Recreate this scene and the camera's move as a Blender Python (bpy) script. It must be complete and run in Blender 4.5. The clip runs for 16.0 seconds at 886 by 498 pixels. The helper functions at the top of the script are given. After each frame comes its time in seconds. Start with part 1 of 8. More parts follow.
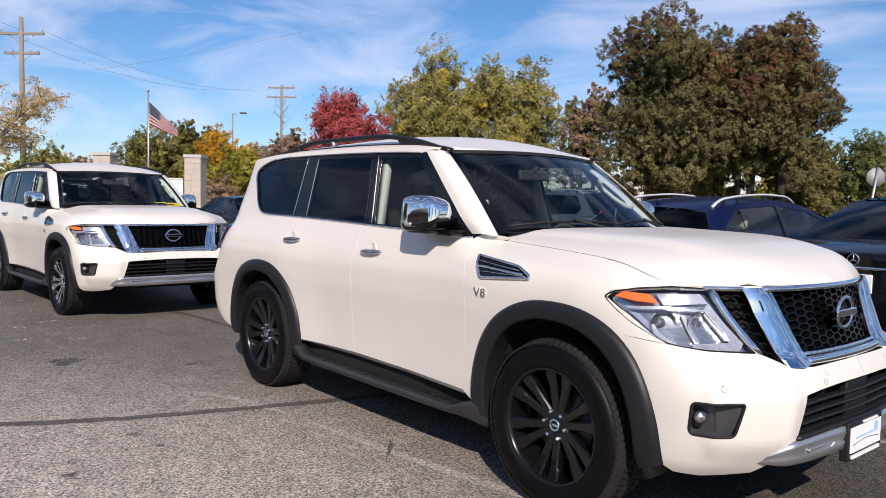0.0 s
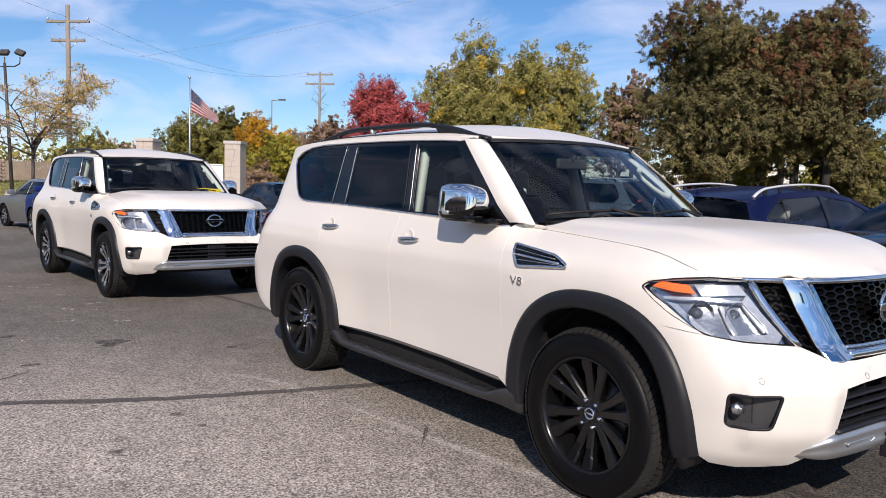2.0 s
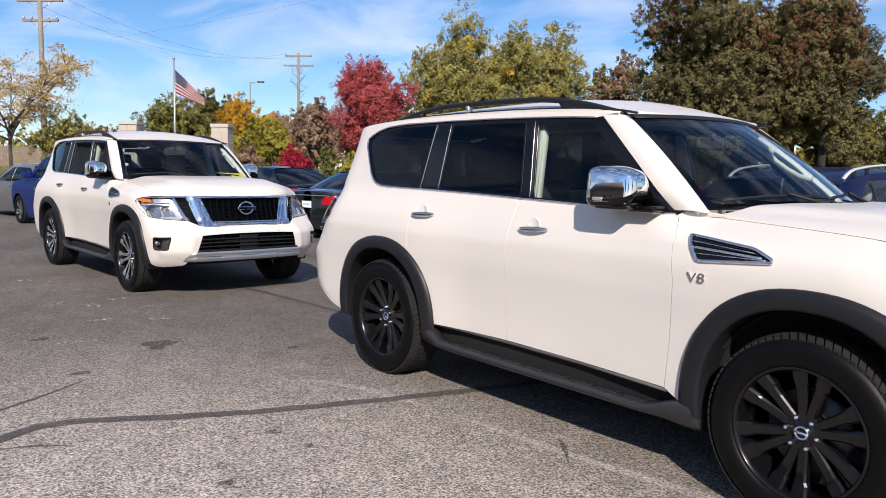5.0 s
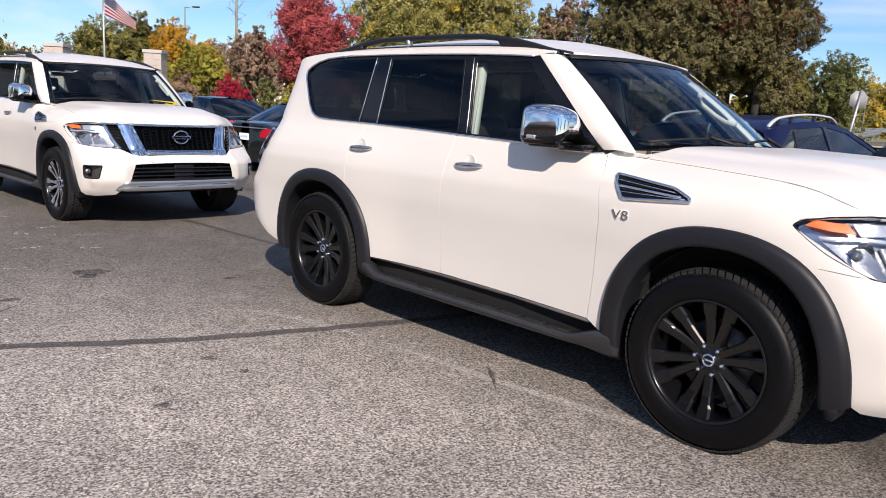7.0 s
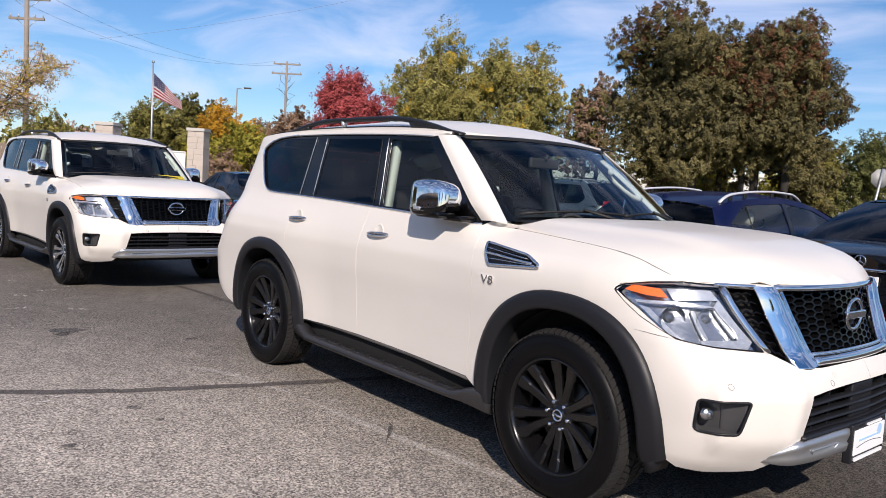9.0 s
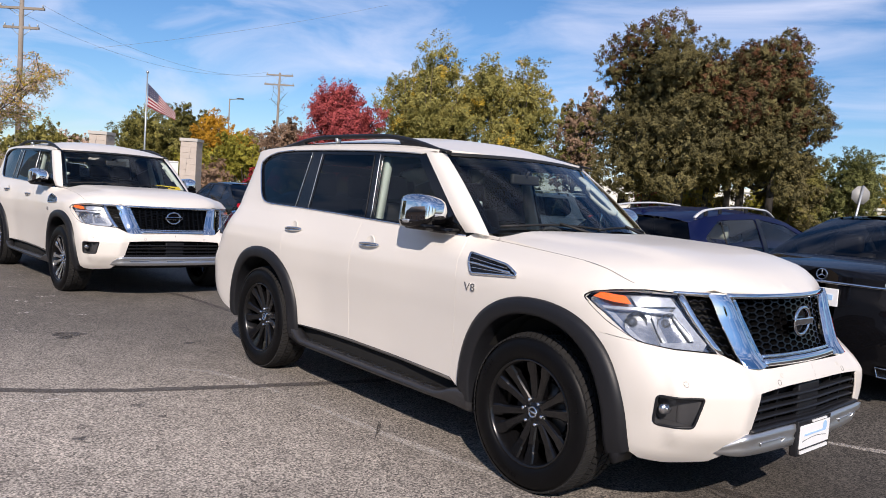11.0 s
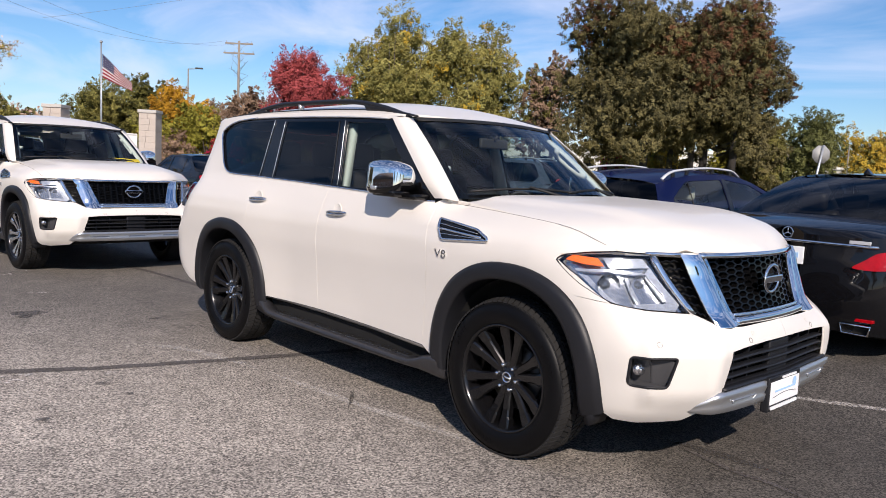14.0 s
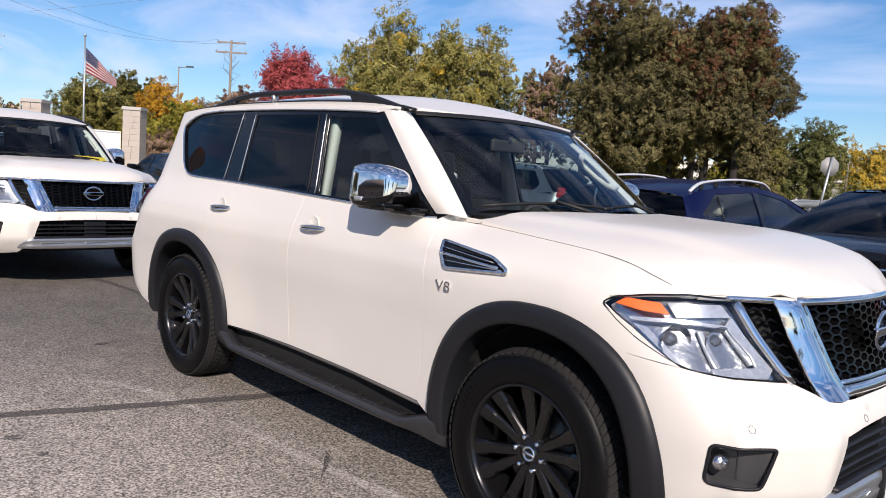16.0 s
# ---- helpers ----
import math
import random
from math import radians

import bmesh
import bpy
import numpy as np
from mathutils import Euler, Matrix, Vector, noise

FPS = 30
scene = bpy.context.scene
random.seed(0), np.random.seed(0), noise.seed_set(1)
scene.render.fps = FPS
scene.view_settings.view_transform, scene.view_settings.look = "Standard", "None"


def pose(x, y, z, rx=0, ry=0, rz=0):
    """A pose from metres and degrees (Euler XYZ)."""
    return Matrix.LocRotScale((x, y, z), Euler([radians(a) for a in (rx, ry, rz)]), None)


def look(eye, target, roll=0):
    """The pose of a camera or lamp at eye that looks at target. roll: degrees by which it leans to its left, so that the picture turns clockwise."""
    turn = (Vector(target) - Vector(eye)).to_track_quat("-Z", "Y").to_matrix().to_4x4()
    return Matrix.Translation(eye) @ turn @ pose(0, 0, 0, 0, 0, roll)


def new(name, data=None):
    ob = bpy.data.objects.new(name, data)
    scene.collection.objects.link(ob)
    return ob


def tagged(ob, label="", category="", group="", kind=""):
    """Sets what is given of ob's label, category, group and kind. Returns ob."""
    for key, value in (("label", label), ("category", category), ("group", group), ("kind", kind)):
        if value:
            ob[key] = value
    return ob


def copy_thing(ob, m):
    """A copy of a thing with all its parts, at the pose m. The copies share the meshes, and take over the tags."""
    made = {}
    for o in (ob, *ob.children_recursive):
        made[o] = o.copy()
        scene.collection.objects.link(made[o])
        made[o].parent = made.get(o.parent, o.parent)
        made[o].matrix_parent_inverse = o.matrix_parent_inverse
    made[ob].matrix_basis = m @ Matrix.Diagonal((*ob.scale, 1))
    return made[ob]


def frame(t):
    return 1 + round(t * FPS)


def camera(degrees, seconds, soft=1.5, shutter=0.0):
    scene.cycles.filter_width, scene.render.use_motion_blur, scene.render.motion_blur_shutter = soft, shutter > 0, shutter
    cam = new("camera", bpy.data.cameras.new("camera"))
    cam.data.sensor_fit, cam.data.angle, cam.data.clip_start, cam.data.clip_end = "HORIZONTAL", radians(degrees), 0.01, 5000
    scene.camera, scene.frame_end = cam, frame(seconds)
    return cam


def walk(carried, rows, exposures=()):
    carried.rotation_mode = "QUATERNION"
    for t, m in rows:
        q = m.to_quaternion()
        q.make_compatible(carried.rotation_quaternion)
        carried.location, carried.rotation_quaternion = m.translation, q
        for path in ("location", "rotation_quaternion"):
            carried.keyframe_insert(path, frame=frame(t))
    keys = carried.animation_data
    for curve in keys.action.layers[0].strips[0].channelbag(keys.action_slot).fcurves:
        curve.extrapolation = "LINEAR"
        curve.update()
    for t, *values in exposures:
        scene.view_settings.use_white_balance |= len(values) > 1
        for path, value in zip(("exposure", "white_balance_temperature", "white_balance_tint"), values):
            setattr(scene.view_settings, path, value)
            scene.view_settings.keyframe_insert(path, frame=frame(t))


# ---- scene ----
cam = camera(61.0, 16.0, 0.9)
PATH = [
    (0, (2.414, -3.709, 1.495), (0.885, -2.426, 1.369), 1.1),
    (0.5, (2.41, -3.712, 1.498), (0.878, -2.433, 1.367), 1.3),
    (1, (2.413, -3.717, 1.499), (0.872, -2.45, 1.366), 1.3),
    (1.5, (2.422, -3.721, 1.502), (0.861, -2.479, 1.359), 1.2),
    (2, (2.434, -3.735, 1.501), (0.848, -2.527, 1.339), 1.5),
    (2.5, (2.399, -3.757, 1.497), (0.788, -2.587, 1.302), 1.8),
    (3, (2.223, -3.812, 1.468), (0.601, -2.666, 1.234), 2.3),
    (3.2, (2.139, -3.863, 1.475), (0.52, -2.714, 1.237), 2.5),
    (5.3, (1.323, -4.159, 1.485), (-0.176, -2.85, 1.291), 0.8),
    (5.5, (1.268, -4.224, 1.492), (-0.174, -2.852, 1.296), 1.5),
    (6, (1.201, -4.345, 1.497), (-0.071, -2.816, 1.282), 3.8),
    (6.5, (1.263, -4.323, 1.489), (0.036, -2.767, 1.22), 5.8),
    (7, (1.511, -4.132, 1.464), (0.098, -2.763, 1.105), 3.1),
    (7.5, (1.742, -4.081, 1.503), (0.188, -2.84, 1.29), -0.5),
    (8, (1.956, -4.114, 1.488), (0.394, -2.88, 1.304), 3.0),
    (8.5, (2.175, -3.971, 1.505), (0.663, -2.677, 1.316), 3.9),
    (9, (2.361, -3.733, 1.5), (0.838, -2.449, 1.331), 3.4),
    (9.2, (2.38, -3.682, 1.499), (0.849, -2.406, 1.335), 3.3),
    (11.3, (2.644, -3.943, 1.519), (1.139, -2.633, 1.387), 3.9),
    (11.5, (2.638, -3.929, 1.516), (1.139, -2.611, 1.384), 3.7),
    (12, (2.64, -3.942, 1.508), (1.163, -2.601, 1.361), 3.7),
    (12.5, (2.637, -3.946, 1.505), (1.178, -2.588, 1.34), 3.8),
    (13, (2.635, -3.94, 1.507), (1.191, -2.569, 1.324), 3.7),
    (13.5, (2.628, -3.947, 1.508), (1.189, -2.572, 1.31), 3.3),
    (14, (2.574, -3.891, 1.502), (1.129, -2.525, 1.286), 2.8),
    (14.5, (2.389, -3.62, 1.488), (0.926, -2.277, 1.255), 2.0),
    (15, (2.239, -3.473, 1.497), (0.754, -2.156, 1.257), 2.6),
    (15.5, (2.01, -3.366, 1.515), (0.553, -2.013, 1.292), 3.8),
    (16, (1.82, -3.263, 1.508), (0.39, -1.88, 1.306), 3.9),
]
EXPOSURES = ((0, 0.17, 6500, 15), (1.5, 0.19, 6500, 15), (3, 0.22, 6500, 15), (5.5, 0.33, 6500, 14), (6.5, 0.34, 6500, 14), (7.2, 0.37, 6500, 15), (7.6, 0.37, 6500, 15), (8.2, 0.29, 6500, 15), (9, 0.22, 6500, 15), (11.5, 0.17, 6500, 15), (13, 0.20, 6500, 15), (14.5, 0.24, 6500, 15), (16, 0.23, 6500, 15))
walk(cam, [(t, look(e, g, r)) for t, e, g, r in PATH], EXPOSURES)

# ---- world, sun, exposure ----
SUN_TO = Vector((0.668, -0.492, 0.558)).normalized()
sky = bpy.data.worlds.new("sky")
scene.world = sky
sky.use_nodes = True
wt = sky.node_tree
wt.nodes.clear()
w_out = wt.nodes.new("ShaderNodeOutputWorld")
w_bg = wt.nodes.new("ShaderNodeBackground")
w_sky = wt.nodes.new("ShaderNodeTexSky")
w_sky.sky_type = "NISHITA"
w_sky.sun_disc = False
w_sky.sun_elevation = math.asin(SUN_TO.z)
w_sky.sun_rotation = math.atan2(SUN_TO.x, SUN_TO.y)
w_sky.altitude, w_sky.air_density, w_sky.dust_density, w_sky.ozone_density = 100, 1.0, 0.25, 6.0
w_geo = wt.nodes.new("ShaderNodeTexCoord")
w_map = wt.nodes.new("ShaderNodeMapping")
w_map.inputs["Rotation"].default_value = (0.15, 0.1, radians(25))
w_map.inputs["Scale"].default_value = (1.1, 3.2, 9.0)
w_n = wt.nodes.new("ShaderNodeTexNoise")
w_n.inputs["Scale"].default_value, w_n.inputs["Detail"].default_value, w_n.inputs["Roughness"].default_value = 1.5, 7, 0.55
w_n.inputs["Distortion"].default_value = 0.6
w_ramp = wt.nodes.new("ShaderNodeValToRGB")
w_ramp.color_ramp.elements[0].position, w_ramp.color_ramp.elements[1].position = 0.44, 0.76
w_ramp.color_ramp.elements[1].color = (0.75, 0.75, 0.75, 1)
w_mix = wt.nodes.new("ShaderNodeMixRGB")
w_mix.inputs[2].default_value = (8.0, 8.5, 10.2, 1)
wt.links.new(w_geo.outputs["Generated"], w_map.inputs[0])
wt.links.new(w_map.outputs[0], w_n.inputs["Vector"])
wt.links.new(w_n.outputs["Fac"], w_ramp.inputs[0])
wt.links.new(w_ramp.outputs[0], w_mix.inputs[0])
w_hue = wt.nodes.new("ShaderNodeHueSaturation")
w_hue.inputs["Saturation"].default_value, w_hue.inputs["Value"].default_value = 1.12, 1.08
wt.links.new(w_sky.outputs[0], w_hue.inputs["Color"])
wt.links.new(w_hue.outputs[0], w_mix.inputs[1])
wt.links.new(w_mix.outputs[0], w_bg.inputs[0])
wt.links.new(w_bg.outputs[0], w_out.inputs[0])
w_bg.inputs["Strength"].default_value = 0.094
sun_data = bpy.data.lights.new("sun", "SUN")
sun_data.energy, sun_data.angle, sun_data.color = 5.0, radians(0.53), (1.0, 0.90, 0.78)
sun = new("sun", sun_data)
sun.matrix_world = look(SUN_TO * 60, (0, 0, 0))

# ---- materials ----


def material(name, color, rough=0.5, metal=0.0, spread=0.12, scale=8.0, fine=120.0, bump=0.0, bump_scale=200.0,
             coat=0.0, alpha=1.0, spec=0.5, flake=0.0, random=0.0, second=None, emit=None):
    """A surface with colour variation at two scales and fine relief."""
    m = bpy.data.materials.new(name)
    m.use_nodes = True
    nt = m.node_tree
    n, l = nt.nodes, nt.links
    b = n["Principled BSDF"]
    b.inputs["Metallic"].default_value = metal
    b.inputs["Roughness"].default_value = rough
    b.inputs["Specular IOR Level"].default_value = spec
    b.inputs["Coat Weight"].default_value = coat
    b.inputs["Coat Roughness"].default_value = 0.03
    co = n.new("ShaderNodeTexCoord")
    big = n.new("ShaderNodeTexNoise")
    big.inputs["Scale"].default_value, big.inputs["Detail"].default_value = scale, 5
    small = n.new("ShaderNodeTexNoise")
    small.inputs["Scale"].default_value, small.inputs["Detail"].default_value = fine, 3
    l.new(co.outputs["Object"], big.inputs["Vector"])
    l.new(co.outputs["Object"], small.inputs["Vector"])
    add = n.new("ShaderNodeMath")
    add.operation = "ADD"
    l.new(big.outputs["Fac"], add.inputs[0])
    l.new(small.outputs["Fac"], add.inputs[1])
    fac = n.new("ShaderNodeMapRange")
    fac.inputs["From Min"].default_value, fac.inputs["From Max"].default_value = 0.65, 1.35
    l.new(add.outputs[0], fac.inputs["Value"])
    if random:
        info = n.new("ShaderNodeObjectInfo")
        geo = n.new("ShaderNodeNewGeometry")
        r = n.new("ShaderNodeMath")
        r.operation = "ADD"
        l.new(info.outputs["Random"], r.inputs[0])
        l.new(geo.outputs["Random Per Island"], r.inputs[1])
        fr = n.new("ShaderNodeMath")
        fr.operation = "FRACT"
        l.new(r.outputs[0], fr.inputs[0])
        mx = n.new("ShaderNodeMix")
        mx.inputs[0].default_value = random
        l.new(fac.outputs[0], mx.inputs[2])
        l.new(fr.outputs[0], mx.inputs[3])
        source = mx.outputs[0]
    else:
        source = fac.outputs[0]
    mix = n.new("ShaderNodeMixRGB")
    lo = [c * (1 - spread) for c in color]
    hi = [min(1, c * (1 + spread)) for c in color]
    mix.inputs[1].default_value = (*lo, 1)
    mix.inputs[2].default_value = (*(second or hi), 1)
    l.new(source, mix.inputs[0])
    l.new(mix.outputs[0], b.inputs["Base Color"])
    if bump:
        bn = n.new("ShaderNodeTexNoise")
        bn.inputs["Scale"].default_value, bn.inputs["Detail"].default_value = bump_scale, 4
        l.new(co.outputs["Object"], bn.inputs["Vector"])
        bp = n.new("ShaderNodeBump")
        bp.inputs["Strength"].default_value, bp.inputs["Distance"].default_value = bump, 1.0 / bump_scale
        l.new(bn.outputs["Fac"], bp.inputs["Height"])
        l.new(bp.outputs[0], b.inputs["Normal"])
    if emit:
        b.inputs["Emission Color"].default_value, b.inputs["Emission Strength"].default_value = (*emit[:3], 1), emit[3]
    b.inputs["Alpha"].default_value = alpha
    return m


def glass(name, tint, gloss=0.0, rough=0.0):
    """A thin pane: part clear with a tint, part mirror by the angle."""
    m = bpy.data.materials.new(name)
    m.use_nodes = True
    nt = m.node_tree
    n, l = nt.nodes, nt.links
    n.clear()
    out = n.new("ShaderNodeOutputMaterial")
    clear = n.new("ShaderNodeBsdfTransparent")
    clear.inputs[0].default_value = (*tint, 1)
    shine = n.new("ShaderNodeBsdfGlossy")
    shine.inputs["Roughness"].default_value = rough
    shine.inputs["Color"].default_value = (0.95, 0.97, 1, 1)
    fr = n.new("ShaderNodeFresnel")
    fr.inputs["IOR"].default_value = 1.28
    ad = n.new("ShaderNodeMath")
    ad.operation = "ADD"
    ad.inputs[1].default_value = gloss
    mix = n.new("ShaderNodeMixShader")
    l.new(fr.outputs[0], ad.inputs[0])
    l.new(ad.outputs[0], mix.inputs[0])
    l.new(clear.outputs[0], mix.inputs[1])
    l.new(shine.outputs[0], mix.inputs[2])
    l.new(mix.outputs[0], out.inputs["Surface"])
    return m


M_WHITE = material("pearl_white_paint", (0.634, 0.602, 0.556), 0.35, 0.0, 0.012, 3, 900, coat=0.28, spec=0.30)
M_BLACKPAINT = material("black_paint", (0.003, 0.003, 0.004), 0.6, 0.0, 0.2, 2, 500, coat=0.7, spec=0.05)
M_NAVY = material("navy_paint", (0.0025, 0.0048, 0.033), 0.5, 0.0, 0.15, 2, 500, coat=0.3, spec=0.05)
M_DKGREEN = material("dark_green_black_paint", (0.007, 0.009, 0.009), 0.5, 0.0, 0.15, 2, 500, coat=1.0, spec=0.1)
M_GREY = material("grey_metallic_paint", (0.26, 0.27, 0.28), 0.3, 0.7, 0.1, 2, 700, coat=1.0)
M_ROYAL = material("royal_blue_paint", (0.006, 0.019, 0.115), 0.5, 0.0, 0.12, 2, 500, coat=0.3, spec=0.1)
M_CHROME = material("chrome", (0.78, 0.79, 0.80), 0.05, 1.0, 0.03, 4, 300)
M_SATIN = material("satin_silver", (0.52, 0.53, 0.54), 0.32, 0.85, 0.05, 5, 400)
M_RAIL = material("brushed_silver_rail", (0.60, 0.61, 0.62), 0.45, 0.35, 0.05, 5, 400)
M_PLASTIC = material("charcoal_plastic", (0.0105, 0.011, 0.0135), 0.45, 0.0, 0.15, 6, 300, bump=0.15, bump_scale=700, spec=0.3)
M_GLOSSBLACK = material("gloss_black_trim", (0.003, 0.003, 0.0035), 0.12, 0.0, 0.15, 6, 300, coat=0.1, spec=0.3)
M_WELL = material("wheel_well_liner", (0.003, 0.003, 0.003), 0.9, 0.0, 0.3, 6, 80)
M_GRILLE = material("black_grille", (0.003, 0.003, 0.0033), 0.22, 0.0, 0.15, 6, 300, spec=0.16)
M_LAMPBACK = material("lamp_housing", (0.40, 0.415, 0.44), 0.20, 0.85, 0.25, 20, 300, bump=0.10, bump_scale=60)
M_SEAL = material("rubber_seal", (0.006, 0.006, 0.006), 0.6, 0.0, 0.2, 6, 200)
M_TYRE = material("tyre_rubber", (0.0025, 0.0025, 0.003), 0.45, 0.0, 0.25, 7, 160, spec=0.16, bump=0.2, bump_scale=500)
M_TREAD = material("dusty_tread", (0.018, 0.0175, 0.0175), 0.8, 0.0, 0.3, 7, 120, spec=0.2, bump=0.3, bump_scale=300)
M_BLACKRIM = material("black_alloy", (0.0040, 0.0040, 0.0046), 0.24, 0.0, 0.2, 6, 300, coat=0.35, spec=0.28)
M_ALLOY = material("machined_alloy", (0.62, 0.63, 0.65), 0.22, 0.9, 0.08, 6, 300)
M_DISC = material("brake_disc", (0.07, 0.068, 0.065), 0.5, 0.6, 0.15, 6, 300)
M_TINT = glass("privacy_glass", (0.055, 0.06, 0.066), 0.0)
M_CLEAR = glass("windscreen_glass", (0.66, 0.74, 0.74), 0.02)
M_SIDEGLASS = glass("side_glass", (0.48, 0.56, 0.55), 0.005)
M_LENS = glass("headlamp_lens", (0.93, 0.95, 0.96), 0.04)
M_AMBER = material("amber_reflector", (0.88, 0.135, 0.004), 0.3, 0.0, 0.1, 30, 400, coat=0.2, emit=None)
M_RED = material("red_lens", (0.32, 0.003, 0.007), 0.16, 0.0, 0.3, 30, 300, coat=0.1, spec=0.3)
M_BOARD = material("textured_board_plastic", (0.026, 0.026, 0.029), 0.32, 0.0, 0.15, 6, 300, bump=0.12, bump_scale=500, spec=0.4)
M_TREADPAD = material("ribbed_step_rubber", (0.018, 0.018, 0.019), 0.22, 0.0, 0.2, 8, 300, spec=0.5)
M_SILL = material("stone_guard_grey", (0.10, 0.095, 0.092), 0.6, 0.0, 0.15, 6, 200)
M_POCKET = material("grey_textured_plastic", (0.045, 0.045, 0.048), 0.5, 0.0, 0.15, 8, 300, bump=0.2, bump_scale=500)
M_REDPALE = material("pale_red_lens", (0.36, 0.030, 0.032), 0.15, 0.0, 0.1, 30, 300, coat=0.4)
M_REFLECT = material("reflector_bowl", (0.70, 0.71, 0.73), 0.24, 1.0, 0.06, 60, 240, bump=0.5, bump_scale=34)
M_BOWL = material("faceted_bowl", (0.42, 0.43, 0.45), 0.10, 1.0, 0.35, 40, 160, bump=0.25, bump_scale=70)
M_PROJECTOR = material("projector_glass", (0.16, 0.17, 0.19), 0.06, 0.7, 0.1, 40, 200, coat=1.0)
M_LED = material("frosted_light_guide", (0.52, 0.54, 0.57), 0.22, 0.60, 0.3, 60, 200, bump=0.12, bump_scale=160, coat=0.5)
M_GAP = material("panel_gap_shade", (0.16, 0.15, 0.14), 0.8, 0.0, 0.2, 6, 200)
M_CABIN = material("charcoal_cabin", (0.034, 0.034, 0.034), 0.7, 0.0, 0.2, 5, 150)
M_SEAT = material("dark_leather", (0.028, 0.024, 0.022), 0.5, 0.0, 0.2, 5, 150, bump=0.2, bump_scale=160)
M_TRIM = material("pale_headliner", (0.62, 0.66, 0.62), 0.8, 0.0, 0.06, 5, 200)
M_BEIGE = material("beige_leather", (0.55, 0.50, 0.42), 0.6, 0.0, 0.08, 5, 150)
M_PLATE = material("white_plate", (0.78, 0.79, 0.80), 0.35, 0.0, 0.05, 12, 200)
M_PALEBLUE = material("pale_blue_print", (0.35, 0.55, 0.80), 0.4, 0.0, 0.1, 12, 200)
M_INK = material("dark_print", (0.05, 0.05, 0.06), 0.5, 0.0, 0.1, 12, 200)
M_YELLOW = material("yellow_card", (0.85, 0.62, 0.03), 0.6, 0.0, 0.08, 12, 200)

# ---- building tools ----


def curve(*pairs):
    """A smooth curve through (a, b) pairs, without overshoot."""
    pairs = sorted(pairs)
    xs = [p[0] for p in pairs]
    ys = [p[1] for p in pairs]
    d = [(ys[i + 1] - ys[i]) / (xs[i + 1] - xs[i]) for i in range(len(xs) - 1)]
    m = [d[0]] + [0 if d[i] * d[i + 1] <= 0 else 2 * d[i] * d[i + 1] / (d[i] + d[i + 1]) for i in range(len(d) - 1)] + [d[-1]]

    def at(x):
        if x <= xs[0]:
            return ys[0] + m[0] * (x - xs[0])
        if x >= xs[-1]:
            return ys[-1] + m[-1] * (x - xs[-1])
        i = 0
        while x > xs[i + 1]:
            i += 1
        h = xs[i + 1] - xs[i]
        t = (x - xs[i]) / h
        return ((1 + 2 * t) * (1 - t) ** 2 * ys[i] + t * (1 - t) ** 2 * h * m[i]
                + t * t * (3 - 2 * t) * ys[i + 1] + t * t * (t - 1) * h * m[i + 1])
    return at


def smooth(a, b, x):
    t = min(1.0, max(0.0, (x - a) / (b - a)))
    return t * t * (3 - 2 * t)


def lerp(a, b, t):
    return a + (b - a) * t


def dense(points, step, closed=True):
    out = []
    n = len(points)
    for i in range(n if closed else n - 1):
        a, b = Vector(points[i]), Vector(points[(i + 1) % n])
        k = max(1, int((b - a).length / step + 0.5))
        out += [a.lerp(b, j / k) for j in range(k)]
    if not closed:
        out.append(Vector(points[-1]))
    return out


def rounded(points, r, n=4):
    """A closed 2D outline with its corners rounded; r is one radius or one for each corner."""
    out = []
    k = len(points)
    for i in range(k):
        p, a, b = Vector(points[i]), Vector(points[i - 1]), Vector(points[(i + 1) % k])
        q = r[i] if isinstance(r, (list, tuple)) else r
        if q <= 0:
            out.append(p)
            continue
        da, db = (a - p), (b - p)
        s = min(q, da.length * 0.45, db.length * 0.45)
        p0, p1 = p + da.normalized() * s, p + db.normalized() * s
        out += [p0 * (1 - t) ** 2 + p * 2 * t * (1 - t) + p1 * t * t for t in (j / n for j in range(n + 1))]
    return out


def inside(p, poly):
    x, y = p[0], p[1]
    r = False
    j = len(poly) - 1
    for i in range(len(poly)):
        xi, yi, xj, yj = poly[i][0], poly[i][1], poly[j][0], poly[j][1]
        if (yi > y) != (yj > y) and x < (xj - xi) * (y - yi) / (yj - yi) + xi:
            r = not r
        j = i
    return r


def mesh_of(name, verts, faces, normals=None, mats=(), index=None, flat=False):
    me = bpy.data.meshes.new(name)
    me.from_pydata([tuple(v) for v in verts], [], faces)
    for m in mats:
        me.materials.append(m)
    if index is not None:
        me.polygons.foreach_set("material_index", index)
    me.polygons.foreach_set("use_smooth", [not flat] * len(faces))
    me.update()
    if normals is not None:
        me.normals_split_custom_set_from_vertices([tuple(n) for n in normals])
    return me


def part(name, data, mat, parent, label=""):
    """Links a bmesh, or (verts, faces, normals), as one mesh object under a thing or a part."""
    if isinstance(data, bmesh.types.BMesh):
        me = bpy.data.meshes.new(name)
        data.to_mesh(me)
        data.free()
        me.materials.append(mat)
    elif isinstance(data, bpy.types.Mesh):
        me = data
    else:
        v, f, *n = data
        me = mesh_of(name, v, f, n[0] if n else None, [mat])
    ob = new(name, me)
    ob.parent = parent
    if label:
        tagged(ob, label)
    return ob


def thing(name, m, label, category, group="", kind=""):
    ob = new(name)
    ob.empty_display_size = 0.2
    ob.matrix_world = m
    return tagged(ob, label, category, group, kind)


CENTRE = Vector((-1.6, 0, 0.9))
from mathutils.geometry import delaunay_2d_cdt


